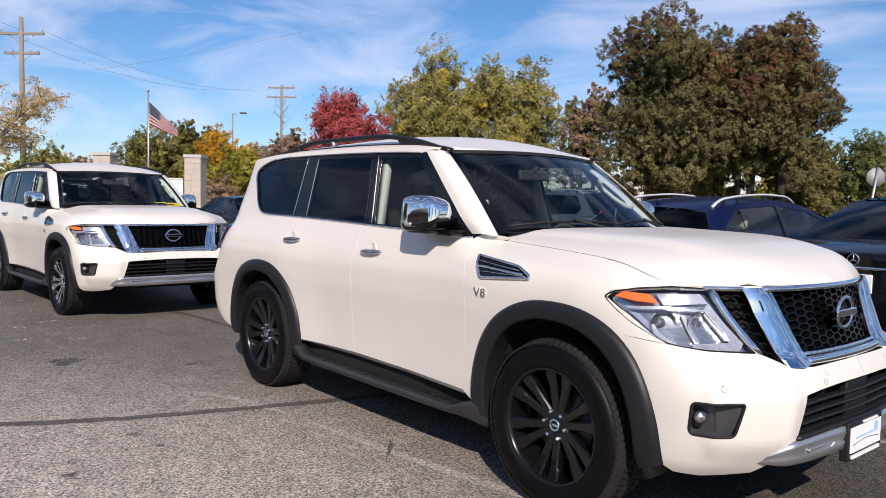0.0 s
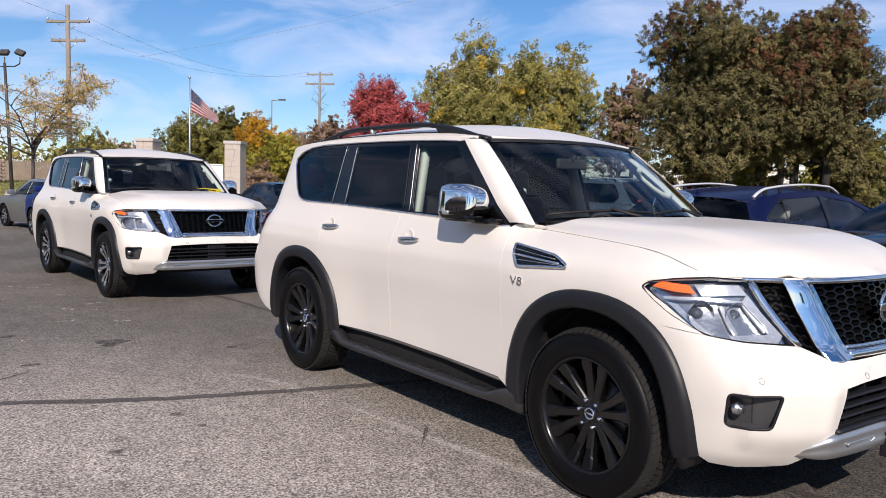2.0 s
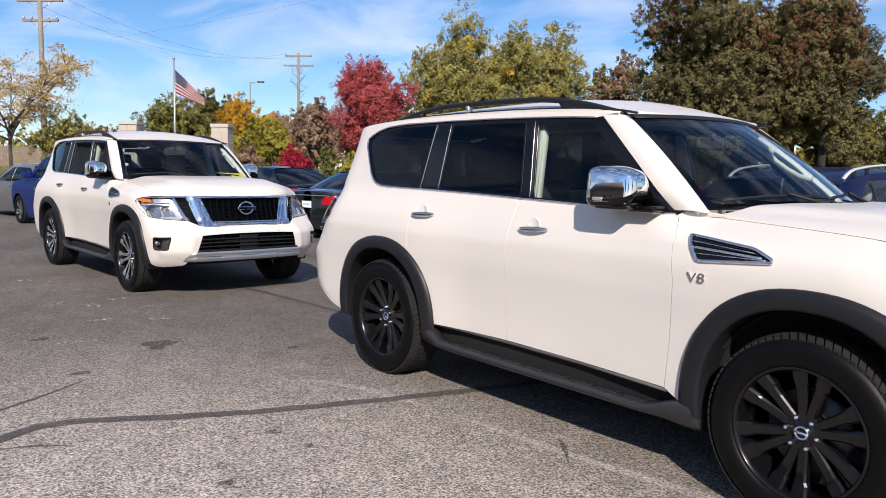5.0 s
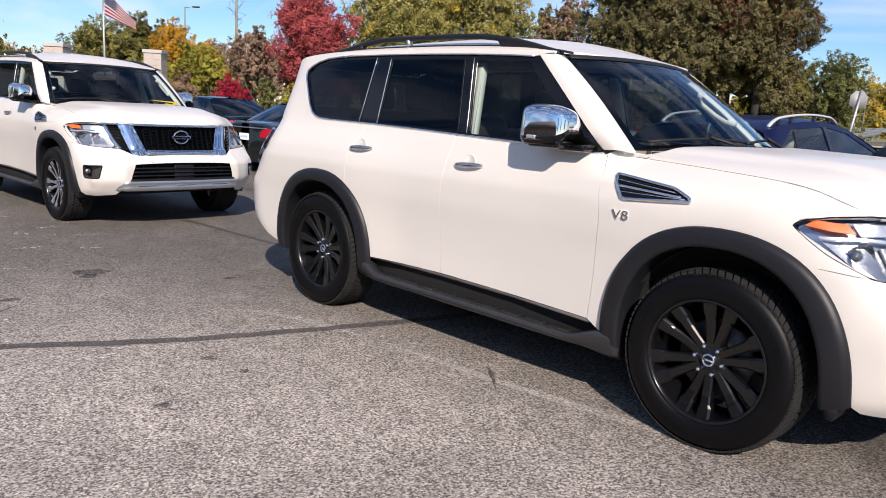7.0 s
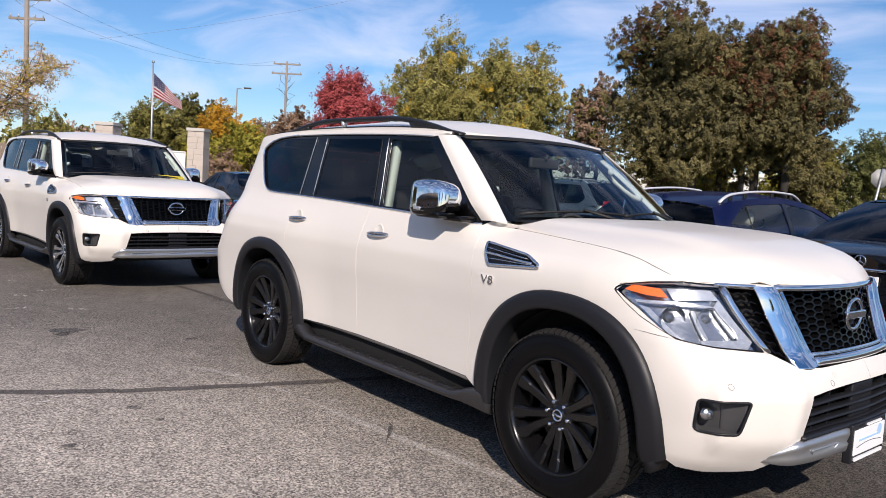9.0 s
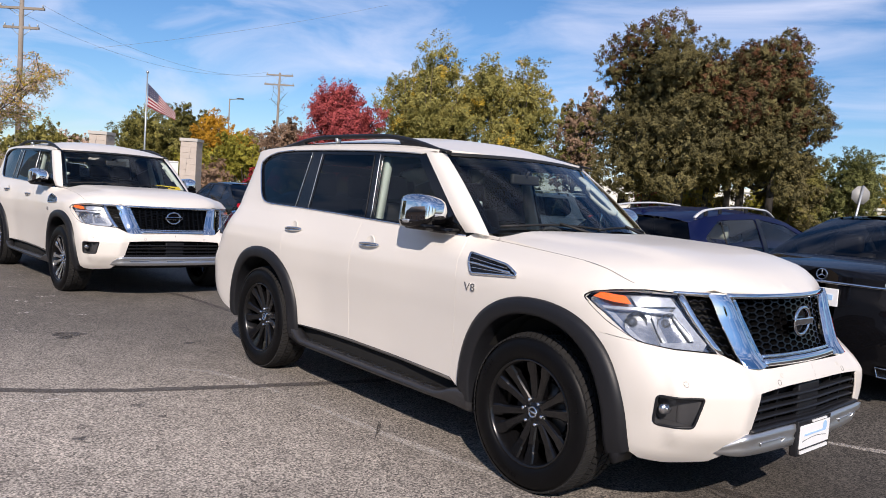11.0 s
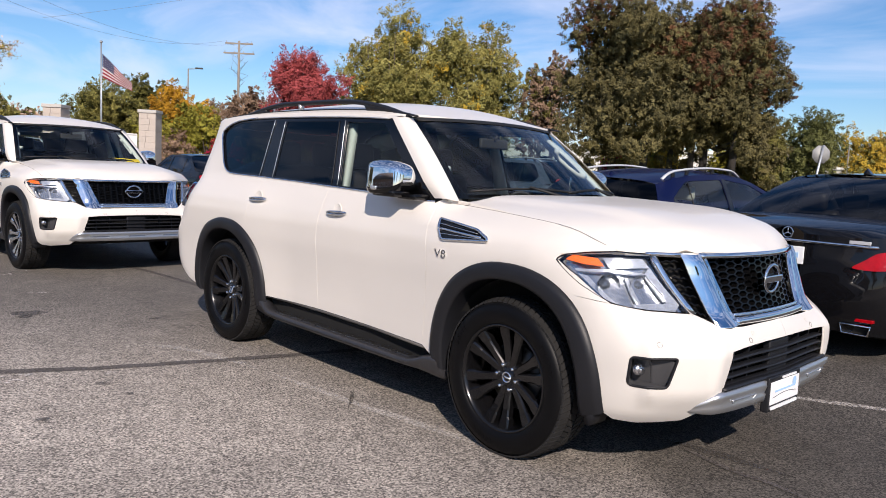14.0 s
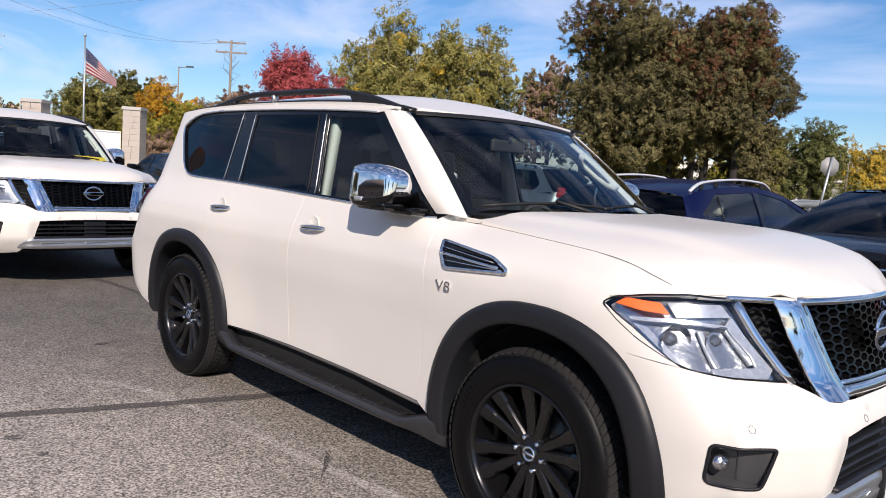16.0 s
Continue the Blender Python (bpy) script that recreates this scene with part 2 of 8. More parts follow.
def patch(fn, outline, holes=(), step=0.05, flange=0.012, offset=0.0, shrink=0.0, away=None):
    """A panel cut to an outline from a surface fn(u, v), with a turned-in edge all round."""
    away = CENTRE if away is None else away
    e = 1e-3

    def where(u, v):
        p = Vector(fn(u, v))
        a = Vector(fn(u + e, v)) - Vector(fn(u - e, v))
        b = Vector(fn(u, v + e)) - Vector(fn(u, v - e))
        n = a.cross(b)
        if n.length < 1e-12:
            n = p - away
        n.normalize()
        turn = -1 if n.dot(p - away) < 0 else 1
        return p + n * (offset * turn), n * turn, turn

    loops = [dense(outline, step)] + [dense(h, step) for h in holes]
    if shrink:
        out = []
        for li, lp in enumerate(loops):
            area = sum(lp[i - 1].x * lp[i].y - lp[i].x * lp[i - 1].y for i in range(len(lp)))
            sg = (1 if area > 0 else -1) * (1 if li == 0 else -1)
            nl = []
            for i in range(len(lp)):
                d = (lp[(i + 1) % len(lp)] - lp[i - 1])
                if d.length < 1e-9:
                    nl.append(lp[i])
                    continue
                d.normalize()
                nl.append(lp[i] + Vector((-d.y, d.x)) * sg * shrink)
            out.append(nl)
        loops = out
    pts, edges = [], []
    for lp in loops:
        s = len(pts)
        pts += lp
        edges += [(s + i, s + (i + 1) % len(lp)) for i in range(len(lp))]
    xs = [p.x for p in loops[0]]
    ys = [p.y for p in loops[0]]
    arr = np.array([(p.x, p.y) for p in pts])
    nx, ny = int((max(xs) - min(xs)) / step) + 1, int((max(ys) - min(ys)) / step) + 1
    for i in range(nx + 1):
        for j in range(ny + 1):
            p = (min(xs) + (i + 0.5 * (j % 2)) * step, min(ys) + j * step)
            if inside(p, loops[0]) and not any(inside(p, h) for h in loops[1:]):
                if ((arr[:, 0] - p[0]) ** 2 + (arr[:, 1] - p[1]) ** 2).min() > (0.55 * step) ** 2:
                    pts.append(Vector(p))
    vs, _, fs, orig, _, _ = delaunay_2d_cdt(pts, edges, [], 0, 1e-6)
    verts, norms, faces, turns = [], [], [], []
    for v in vs:
        p, n, k = where(v.x, v.y)
        verts.append(p)
        norms.append(n)
        turns.append(k)
    for f in fs:
        c = sum((vs[i] for i in f), Vector((0, 0))) / len(f)
        if not inside(c, loops[0]) or any(inside(c, h) for h in loops[1:]):
            continue
        a, b, d = (verts[i] for i in f[:3])
        g = (b - a).cross(d - a)
        faces.append(tuple(f) if g.dot(norms[f[0]]) > 0 else tuple(reversed(f)))
    if flange:
        lookup = {}
        for k, o in enumerate(orig):
            for q in o:
                lookup[q] = k
        s = 0
        for li, lp in enumerate(loops):
            base = len(verts)
            area = sum(lp[i - 1].x * lp[i].y - lp[i].x * lp[i - 1].y for i in range(len(lp)))
            sg = (1 if area > 0 else -1) * (1 if li == 0 else -1)
            idx = [lookup.get(s + i, None) for i in range(len(lp))]
            n = len(idx)
            for i in range(n):
                k = idx[i]
                t = verts[idx[(i + 1) % n]] - verts[idx[i - 1]]
                side = t.cross(norms[k]) * (sg * turns[k])
                side.normalize()
                verts += [verts[k], verts[k] - norms[k] * flange]
                norms += [(norms[k] + side * 0.3).normalized(), side]
            for i in range(n):
                a, b = base + 2 * i, base + 2 * ((i + 1) % n)
                if abs(verts[a].y) < 1e-3 and abs(verts[b].y) < 1e-3:
                    continue
                faces.append((a, a + 1, b + 1, b) if sg * turns[idx[i]] > 0 else (a, b, b + 1, a + 1))
            s += len(lp)
    return verts, faces, norms


def mirror(data):
    v, f, n = data
    return [Vector((p.x, -p.y, p.z)) for p in v], [tuple(reversed(q)) for q in f], [Vector((p.x, -p.y, p.z)) for p in n]


def joined(*datas):
    v, f, n = [], [], []
    for a, b, c in datas:
        s = len(v)
        v += a
        f += [tuple(i + s for i in q) for q in b]
        n += c
    return v, f, n


def sweep(path, w, h, closed=False, up=None, shape=None, ends=True):
    """A bar of rounded section along a path of (point, normal) pairs."""
    k = len(path)
    if shape is None:
        shape = [(math.cos(a) * w / 2 * (1 if abs(math.cos(a)) > 0.5 else 1), math.sin(a) * h / 2) for a in (2 * math.pi * i / 8 + math.pi / 8 for i in range(8))]
    ns = len(shape)
    verts, faces = [], []
    for i in range(k):
        p, n = Vector(path[i][0]), Vector(path[i][1]).normalized()
        a = Vector(path[(i + 1) % k if closed else min(i + 1, k - 1)][0])
        b = Vector(path[(i - 1) % k if closed else max(i - 1, 0)][0])
        t = (a - b).normalized()
        s = t.cross(n).normalized()
        n2 = s.cross(t).normalized()
        verts += [p + s * x + n2 * y for x, y in shape]
    for i in range(k if closed else k - 1):
        j = (i + 1) % k
        for q in range(ns):
            r = (q + 1) % ns
            faces.append((i * ns + q, i * ns + r, j * ns + r, j * ns + q))
    if not closed and ends:
        faces += [tuple(range(ns))[::-1], tuple((k - 1) * ns + q for q in range(ns))]
    return verts, faces


def tube(points, r, n=8):
    """A round bar through 3D points; r is a radius or one for each point."""
    verts, faces = [], []
    k = len(points)
    pts = [Vector(p) for p in points]
    for i in range(k):
        t = (pts[min(i + 1, k - 1)] - pts[max(i - 1, 0)]).normalized()
        ref = Vector((0, 0, 1)) if abs(t.z) < 0.9 else Vector((1, 0, 0))
        a = t.cross(ref).normalized()
        b = t.cross(a)
        q = r[i] if isinstance(r, (list, tuple)) else r
        verts += [pts[i] + (a * math.cos(w) + b * math.sin(w)) * q for w in (2 * math.pi * j / n for j in range(n))]
    for i in range(k - 1):
        for j in range(n):
            m = (j + 1) % n
            faces.append((i * n + j, i * n + m, (i + 1) * n + m, (i + 1) * n + j))
    faces += [tuple(range(n))[::-1], tuple((k - 1) * n + j for j in range(n))]
    return verts, faces


def fixed(data):
    """Verts and faces as a bmesh with normals turned outward."""
    v, f = data[0], data[1]
    bm = bmesh.new()
    vs = [bm.verts.new(p) for p in v]
    for q in f:
        try:
            bm.faces.new([vs[i] for i in q])
        except ValueError:
            pass
    bmesh.ops.recalc_face_normals(bm, faces=bm.faces)
    for q in bm.faces:
        q.smooth = True
    return bm


def solid(x0, x1, y0, y1, z0, z1, bevel=0.01, seg=2):
    bm = bmesh.new()
    bmesh.ops.create_cube(bm, size=1)
    for v in bm.verts:
        v.co = Vector((lerp(x0, x1, v.co.x + 0.5), lerp(y0, y1, v.co.y + 0.5), lerp(z0, z1, v.co.z + 0.5)))
    if bevel:
        bmesh.ops.bevel(bm, geom=bm.edges[:], offset=bevel, segments=seg, affect="EDGES", profile=0.6)
        for q in bm.faces:
            q.normal_update()
            q.smooth = max(abs(q.normal.x), abs(q.normal.y), abs(q.normal.z)) < 0.999 or bevel > 0.03
    return bm


def lathe(profile, n=48, axis="y", arc=2 * math.pi):
    """Turns (radius, height) pairs round an axis through the origin."""
    verts, faces = [], []
    k = len(profile)
    for i in range(n):
        a = arc * i / n
        for r, h in profile:
            verts.append(Vector((r * math.cos(a), h, r * math.sin(a))) if axis == "y" else Vector((r * math.cos(a), r * math.sin(a), h)))
    for i in range(n):
        j = (i + 1) % n
        for q in range(k - 1):
            faces.append((i * k + q, i * k + q + 1, j * k + q + 1, j * k + q))
    return verts, faces


def text_mesh(words, size, depth):
    c = bpy.data.curves.new("lettering", "FONT")
    c.body, c.size, c.extrude, c.align_x, c.align_y = words, size, depth, "CENTER", "CENTER"
    ob = bpy.data.objects.new("lettering", c)
    scene.collection.objects.link(ob)
    bpy.context.view_layer.update()
    me = bpy.data.meshes.new_from_object(ob)
    bpy.data.objects.remove(ob)
    bpy.data.curves.remove(c)
    return me

# ---- the large white sport utility vehicles ----
# Local axes: x ahead of the front axle, y to the left, z up from the road.
PROF = curve((0.25, 0.835), (0.33, 0.868), (0.45, 0.892), (0.62, 0.900), (0.80, 0.910), (0.95, 0.922), (1.05, 0.924),
             (1.14, 0.908), (1.24, 0.876), (1.30, 0.854), (1.36, 0.830), (1.45, 0.809), (1.62, 0.773), (1.80, 0.733), (1.90, 0.705))
REAR_X = curve((0.25, -4.02), (0.42, -4.16), (0.60, -4.265), (0.80, -4.270), (0.92, -4.18), (1.05, -4.10), (1.22, -4.02), (1.36, -3.955),
               (1.58, -3.915), (1.80, -3.875), (1.92, -3.84))
HOOD_Z = curve((-0.75, 1.300), (-0.53, 1.288), (-0.15, 1.270), (0.24, 1.246), (0.40, 1.218), (0.50, 1.184), (0.56, 1.152), (0.70, 1.12))
HOOD_Y = curve((-0.75, 0.735), (-0.53, 0.745), (-0.10, 0.800), (0.30, 0.838), (0.56, 0.808), (0.70, 0.70))
FRONT_ROWS = {
    0.30: ((.40, .880), (.56, .850), (.66, .790), (.77, .680), (.86, .540), (.90, .300), (.915, .0)),
    0.42: ((.40, .925), (.59, .910), (.73, .862), (.855, .745), (.950, .570), (.985, .300), (.995, .0)),
    0.55: ((.40, .940), (.61, .930), (.77, .888), (.915, .780), (1.005, .600), (1.025, .300), (1.04, .0)),
    0.70: ((.40, .947), (.62, .942), (.78, .903), (.922, .785), (1.018, .580), (1.035, .280), (1.045, .0)),
    0.88: ((.40, .947), (.58, .930), (.70, .868), (.79, .730), (.880, .540), (.945, .280), (.965, .0)),
    1.02: ((.38, .940), (.52, .895), (.62, .818), (.71, .700), (.82, .540), (.90, .280), (.925, .0)),
    1.15: ((.34, .908), (.46, .850), (.57, .785), (.66, .680), (.765, .560), (.86, .280), (.89, .0)),
    1.28: ((.30, .775), (.38, .745), (.44, .690), (.48, .610), (.56, .500), (.66, .260), (.68, .0)),
}
FRONT_U = (0.40, 0.58, 0.74, 0.93, 1.15, 1.42, 1.71)


def side_width(x, z):
    g = 1 - smooth(1.16, 1.34, z)
    w = PROF(z) + 0.034 * smooth(-1.15, -0.25, x) * g + 0.030 * smooth(-2.1, -2.85, x) * g
    w -= 0.012 * smooth(0.95, 0.55, z) * smooth(-0.9, -1.4, x) * smooth(-2.6, -2.1, x)
    if x > -0.85:
        zh, k = HOOD_Z(x), smooth(-0.85, -0.5, x)
        t = max(0.0, (z - (zh - 0.13)) / 0.13)
        w = lerp(w, max(HOOD_Y(x), w - (w - HOOD_Y(x)) * min(1.3, t) ** 2), k)
    d = x - REAR_X(z)
    up = smooth(1.2, 1.42, z)
    span = lerp(0.42, 0.30, up)
    if d < span:
        t = 1 - max(d, 0.0) / span
        w -= lerp(0.20, 0.14, up) * t ** lerp(2.6, 3.0, up)
    w -= 0.035 * smooth(-3.0, -4.0, x) * smooth(1.2, 1.7, z)
    return w


def catmull(p, t):
    i = min(int(t), len(p) - 4)
    f = t - i
    a, b, c, d = p[i:i + 4]
    return 0.5 * ((2 * b) + (c - a) * f + (2 * a - 5 * b + 4 * c - d) * f * f + (3 * b - a - 3 * c + d) * f ** 3)


ROW_Z = sorted(FRONT_ROWS)
ROW_CURVES = [(curve(*[(z, FRONT_ROWS[z][k][0]) for z in ROW_Z]), curve(*[(z, FRONT_ROWS[z][k][1]) for z in ROW_Z])) for k in range(7)]
FRONT_CACHE = {}


def front_line(z):
    key = round(z, 5)
    if key not in FRONT_CACHE:
        pts = [(x, side_width(x, z)) for x in (-0.1, 0.15)] + [(cx(z), cy(z)) for cx, cy in ROW_CURVES]
        pts.append((pts[-2][0], -pts[-2][1]))
        FRONT_CACHE[key] = pts
    return FRONT_CACHE[key]


U_KNOTS = (-0.1, 0.15) + FRONT_U


def shell(u, z):
    """The right-hand skin: u is x along the flank and runs on round the nose to its middle at 1.71."""
    if u <= 0.15:
        return (u, -side_width(u, z), z)
    pts = front_line(z)
    i = 1
    while i < len(U_KNOTS) - 2 and u > U_KNOTS[i + 1]:
        i += 1
    f = (u - U_KNOTS[i]) / (U_KNOTS[i + 1] - U_KNOTS[i])
    xs, ys = [p[0] for p in pts], [p[1] for p in pts]
    fold = (math.exp(-((u - 0.80) / 0.040) ** 2) + math.exp(-((u - 1.14) / 0.045) ** 2)) * smooth(0.43, 0.54, z) * smooth(0.88, 0.80, z) * 0.014
    return (catmull(xs[i - 1:i + 3], f) + fold * 0.75, -catmull(ys[i - 1:i + 3], f) - fold * 0.66, z)


def nose(y, z):
    """The u of the nose at a distance y from the middle."""
    a, b = 0.15, 1.71
    for _ in range(26):
        c = (a + b) / 2
        if -shell(c, z)[1] > y:
            a = c
        else:
            b = c
    return a


def flank(x, z):
    """The u of a place x on the fender's front corner."""
    a, b = -0.1, 1.0
    for _ in range(24):
        c = (a + b) / 2
        if shell(c, z)[0] < x:
            a = c
        else:
            b = c
    return a


ROOF_EDGE = curve((-1.0, 1.800), (-1.2, 1.822), (-1.6, 1.842), (-2.2, 1.854), (-2.8, 1.856), (-3.2, 1.848), (-3.5, 1.836), (-3.72, 1.818), (-3.86, 1.79))


ROOF_CROWN = curve((-1.0, 0.004), (-1.2, 0.040), (-1.5, 0.082), (-1.9, 0.098), (-2.4, 0.088), (-3.0, 0.055), (-3.6, 0.03), (-3.86, 0.015))


def roof_surface(x, y):
    e = ROOF_EDGE(x)
    w = side_width(x, e)
    t = min(1.15, abs(y) / w)
    return (x, y, e + ROOF_CROWN(x) * (1 - t ** 2.2) + lerp(0.002, 0.024, smooth(-1.03, -1.45, x)) * (1 - t ** 9))


def screen(s, t):
    """The windscreen: s across from -1 (right) to 1, t upward."""
    xe, ye, ze = lerp(-0.571, -1.155, t), lerp(0.775, 0.655, t), lerp(1.325, 1.806, t)
    return (xe + lerp(0.25, 0.12, t) * (1 - s * s) - 0.03 * math.sin(math.pi * t) * 0, s * ye, ze + lerp(0.012, 0.016, t) * (1 - s * s) + 0.02 * math.sin(math.pi * t))


HOOD_MID = curve((-0.75, 1.350), (-0.30, 1.346), (0.0, 1.338), (0.30, 1.328), (0.50, 1.311), (0.65, 1.282), (0.77, 1.240), (0.86, 1.185))


HOOD_NOSE = curve((0.0, 0.888), (0.28, 0.858), (0.45, 0.808), (0.56, 0.762), (0.68, 0.658), (0.78, 0.577))


def hood_surface(x, y):
    e, c = HOOD_Z(x), HOOD_MID(x)
    t = abs(y) / 0.80
    dome = 0.020 * smooth(0.61, 0.49, abs(y) - 0.10 * (0.5 - x)) * smooth(0.85, 0.3, x)
    z = e + (c - e) * (1 - min(1.2, t) ** 4.6) + dome
    d = min(1.0, max(0.0, (HOOD_NOSE(abs(y)) - x) / 0.16))
    return (x, y, min(z, 1.144 + max(0.0, z - 1.144) * math.sqrt(1 - (1 - d) ** 2.2)))


def arch(cx, r, rz, z0, n=28, lift=0.0):
    """The upper part of a wheel arch from rear foot to front foot."""
    a0 = math.asin(max(-1, (z0 - 0.42) / rz))
    out = []
    for i in range(n + 1):
        a = math.pi - a0 + (2 * a0 - math.pi) * i / n
        c, s = math.cos(a), math.sin(a)
        p = 2 / 2.25
        out.append((cx + r * abs(c) ** p * (1 if c > 0 else -1), 0.42 + rz * abs(s) ** p * (1 if s > 0 else -1)))
    return out


FRONT_ARCH, REAR_ARCH = 0.018, -3.058
FRONT_GAP = ((-0.668, 0.452), (-0.645, 0.68), (-0.628, 0.98), (-0.659, 1.206), (-0.70, 1.292))


def on_shell(pts, off=0.0):
    out = []
    for u, z in pts:
        p = Vector(shell(u, z))
        e = 1e-3
        n = (Vector(shell(u + e, z)) - Vector(shell(u - e, z))).cross(Vector(shell(u, z + e)) - Vector(shell(u, z - e))).normalized()
        if n.dot(p - CENTRE) < 0:
            n = -n
        out.append((p + n * off, n))
    return out


def both(name, data, mat, parent, label=""):
    """A part and its twin on the other side."""
    a = part(name, data, mat, parent, label)
    b = part(name, mirror(data) if len(data) == 3 else ([Vector((p[0], -p[1], p[2])) for p in data[0]], [tuple(reversed(q)) for q in data[1]]), mat, parent, label)
    return a, b


def bar(pts, w, h, off=0.0, closed=False):
    v, f = sweep(on_shell(dense(pts, 0.05, closed) if not closed else dense(pts, 0.04), off), w, h, closed)
    return v, f


def flare(cx):
    """A wheel-arch moulding that stands proud of the skin."""
    z0, z1 = (0.43, 0.40) if cx > -1 else (0.43, 0.37)
    n = 40
    wide = 0.018 if cx > -1 else 0.0
    outer = arch(cx, 0.578 + wide, 0.592 + wide, 0.40, n)
    inner = arch(cx, 0.466 + wide * 0.7, 0.502 + wide, 0.37, n)
    rows = ((0.0, 0.002), (0.06, 0.020), (0.30, 0.030), (0.80, 0.034), (0.97, 0.030), (1.0, 0.018), (1.0, -0.05), (1.0, -0.12))
    verts, faces = [], []
    for i in range(n + 1):
        for t, o in rows:
            u, z = lerp(outer[i][0], inner[i][0], t), lerp(outer[i][1], inner[i][1], t)
            if cx > -1 and u > 0.15:
                u = flank(u, z)
            p, nn = on_shell([(u, z)], 0)[0]
            verts.append(p + Vector((0, -1, 0)) * o + (nn - Vector((0, -1, 0))) * max(o, 0) * 0.5)
    k = len(rows)
    for i in range(n):
        for q in range(k - 1):
            faces.append((i * k + q, (i + 1) * k + q, (i + 1) * k + q + 1, i * k + q + 1))
    return verts, faces


def wheel_meshes(style):
    """Tyre, rim, hub and brake meshes about the wheel's centre, outer face to -y."""
    R = 0.415
    o = -0.118
    prof = [(0.279, o + 0.008), (0.288, o - 0.006), (0.300, o - 0.013), (0.320, o - 0.019), (0.350, o - 0.020), (0.380, o - 0.014), (0.397, o - 0.002), (0.407, o + 0.018),
            (0.4125, o + 0.05), (R, o + 0.12), (0.4125, o + 0.19), (0.405, o + 0.23), (0.38, o + 0.255), (0.33, o + 0.262), (0.278, o + 0.24)]
    n = 80
    v, f = lathe(prof, n)
    k = len(prof)
    index = [1 if 6 <= (i % (k - 1)) <= 11 else 0 for i in range(len(f))]
    tyre = mesh_of("tyre", v, f, None, [M_TYRE, M_TREAD], index)
    tv, tf = [], []
    for i in range(72):
        a = 2 * math.pi * i / 72
        for row, (h0, h1, sk) in enumerate(((o - 0.004, o + 0.045, 0.012), (o + 0.055, o + 0.105, -0.012), (o + 0.115, o + 0.165, 0.012), (o + 0.175, o + 0.225, -0.012))):
            w = 0.0125 * 2.35
            aa = a + (0.5 if row % 2 else 0) * 2 * math.pi / 72
            s = len(tv)
            for h, dz in ((h0, -sk), (h1, sk)):
                edge = 0.402 if h < o else (0.4115 if (h < o + 0.03 or h > o + 0.2) else 0.4165)
                for q in (-0.5, 0.5):
                    an = aa + (q * w + dz) / R
                    tv.append(Vector((edge * math.cos(an), h, edge * math.sin(an))))
                    tv.append(Vector(((edge + 0.009) * math.cos(an), h, (edge + 0.009) * math.sin(an))))
            tf += [(s, s + 1, s + 3, s + 2), (s + 4, s + 6, s + 7, s + 5), (s + 1, s + 5, s + 7, s + 3), (s, s + 4, s + 5, s + 1), (s + 2, s + 3, s + 7, s + 6)]
    tread = mesh_of("tread", tv, tf, None, [M_TREAD], flat=True)
    rim_prof = [(0.289, o - 0.002), (0.283, o - 0.009), (0.275, o - 0.005), (0.267, o + 0.014), (0.261, o + 0.05), (0.240, o + 0.10), (0.240, o + 0.22), (0.278, o + 0.236)]
    rv, rf = lathe(rim_prof, 64)
    rim = mesh_of("rim", rv, rf, None, [M_BLACKRIM])
    spokes = []
    count = 6
    for i in range(count):
        a0 = 2 * math.pi * i / count + math.pi / 2
        for side in (-1, 1):
            sv, sf = [], []
            stations = ((0.050, 0.15 * side, 0.040, o + 0.050), (0.10, 0.195 * side, 0.043, o + 0.044), (0.17, 0.250 * side, 0.047, o + 0.034), (0.207, 0.285 * side, 0.051, o + 0.026), (0.222, 0.300 * side, 0.064, o + 0.022), (0.272, 0.325 * side, 0.071, o + 0.010))
            for r, off, wd, y in stations:
                a = a0 + off * (0.11 / max(r, 0.05)) ** 0.55
                c, s = Vector((math.cos(a), 0, math.sin(a))), Vector((-math.sin(a), 0, math.cos(a)))
                for q, dy in ((-0.5, 0.035), (-0.5, 0.004), (-0.34, -0.003), (0.34, -0.003), (0.5, 0.004), (0.5, 0.035)):
                    sv.append(c * r + s * wd * q + Vector((0, y + dy, 0)))
            for j in range(len(stations) - 1):
                for q in range(5):
                    sf.append((j * 6 + q, j * 6 + q + 1, j * 6 + 7 + q, j * 6 + 6 + q))
            bm = fixed((sv, sf))
            for fc in bm.faces:
                fc.smooth = False
            me = bpy.data.meshes.new("spoke")
            bm.to_mesh(me)
            bm.free()
            me.materials.append(M_BLACKRIM)
            if style == "machined":
                me.materials.append(M_ALLOY)
                for pl in me.polygons:
                    if pl.normal.y < -0.75:
                        pl.material_index = 1
            spokes.append(me)
    hv, hf = lathe([(0.0, o + 0.036), (0.030, o + 0.036), (0.034, o + 0.040), (0.040, o + 0.046), (0.078, o + 0.048), (0.086, o + 0.056), (0.086, o + 0.10)], 36)
    hub = mesh_of("hub", hv, hf, None, [M_BLACKRIM])
    cv, cf = lathe([(0.022, o + 0.036), (0.026, o + 0.0325), (0.0285, o + 0.0325), (0.031, o + 0.037)], 30)
    bv, bf = [Vector((x, o + 0.0325 + d, z)) for d in (0, 0.004) for x, z in ((-0.030, -0.005), (0.030, -0.005), (0.030, 0.005), (-0.030, 0.005))], [(0, 1, 2, 3), (0, 4, 5, 1), (2, 6, 7, 3), (1, 5, 6, 2), (3, 7, 4, 0)]
    cap = mesh_of("centre_emblem", cv + bv, cf + [tuple(i + len(cv) for i in q) for q in bf], None, [M_CHROME])
    nuts = []
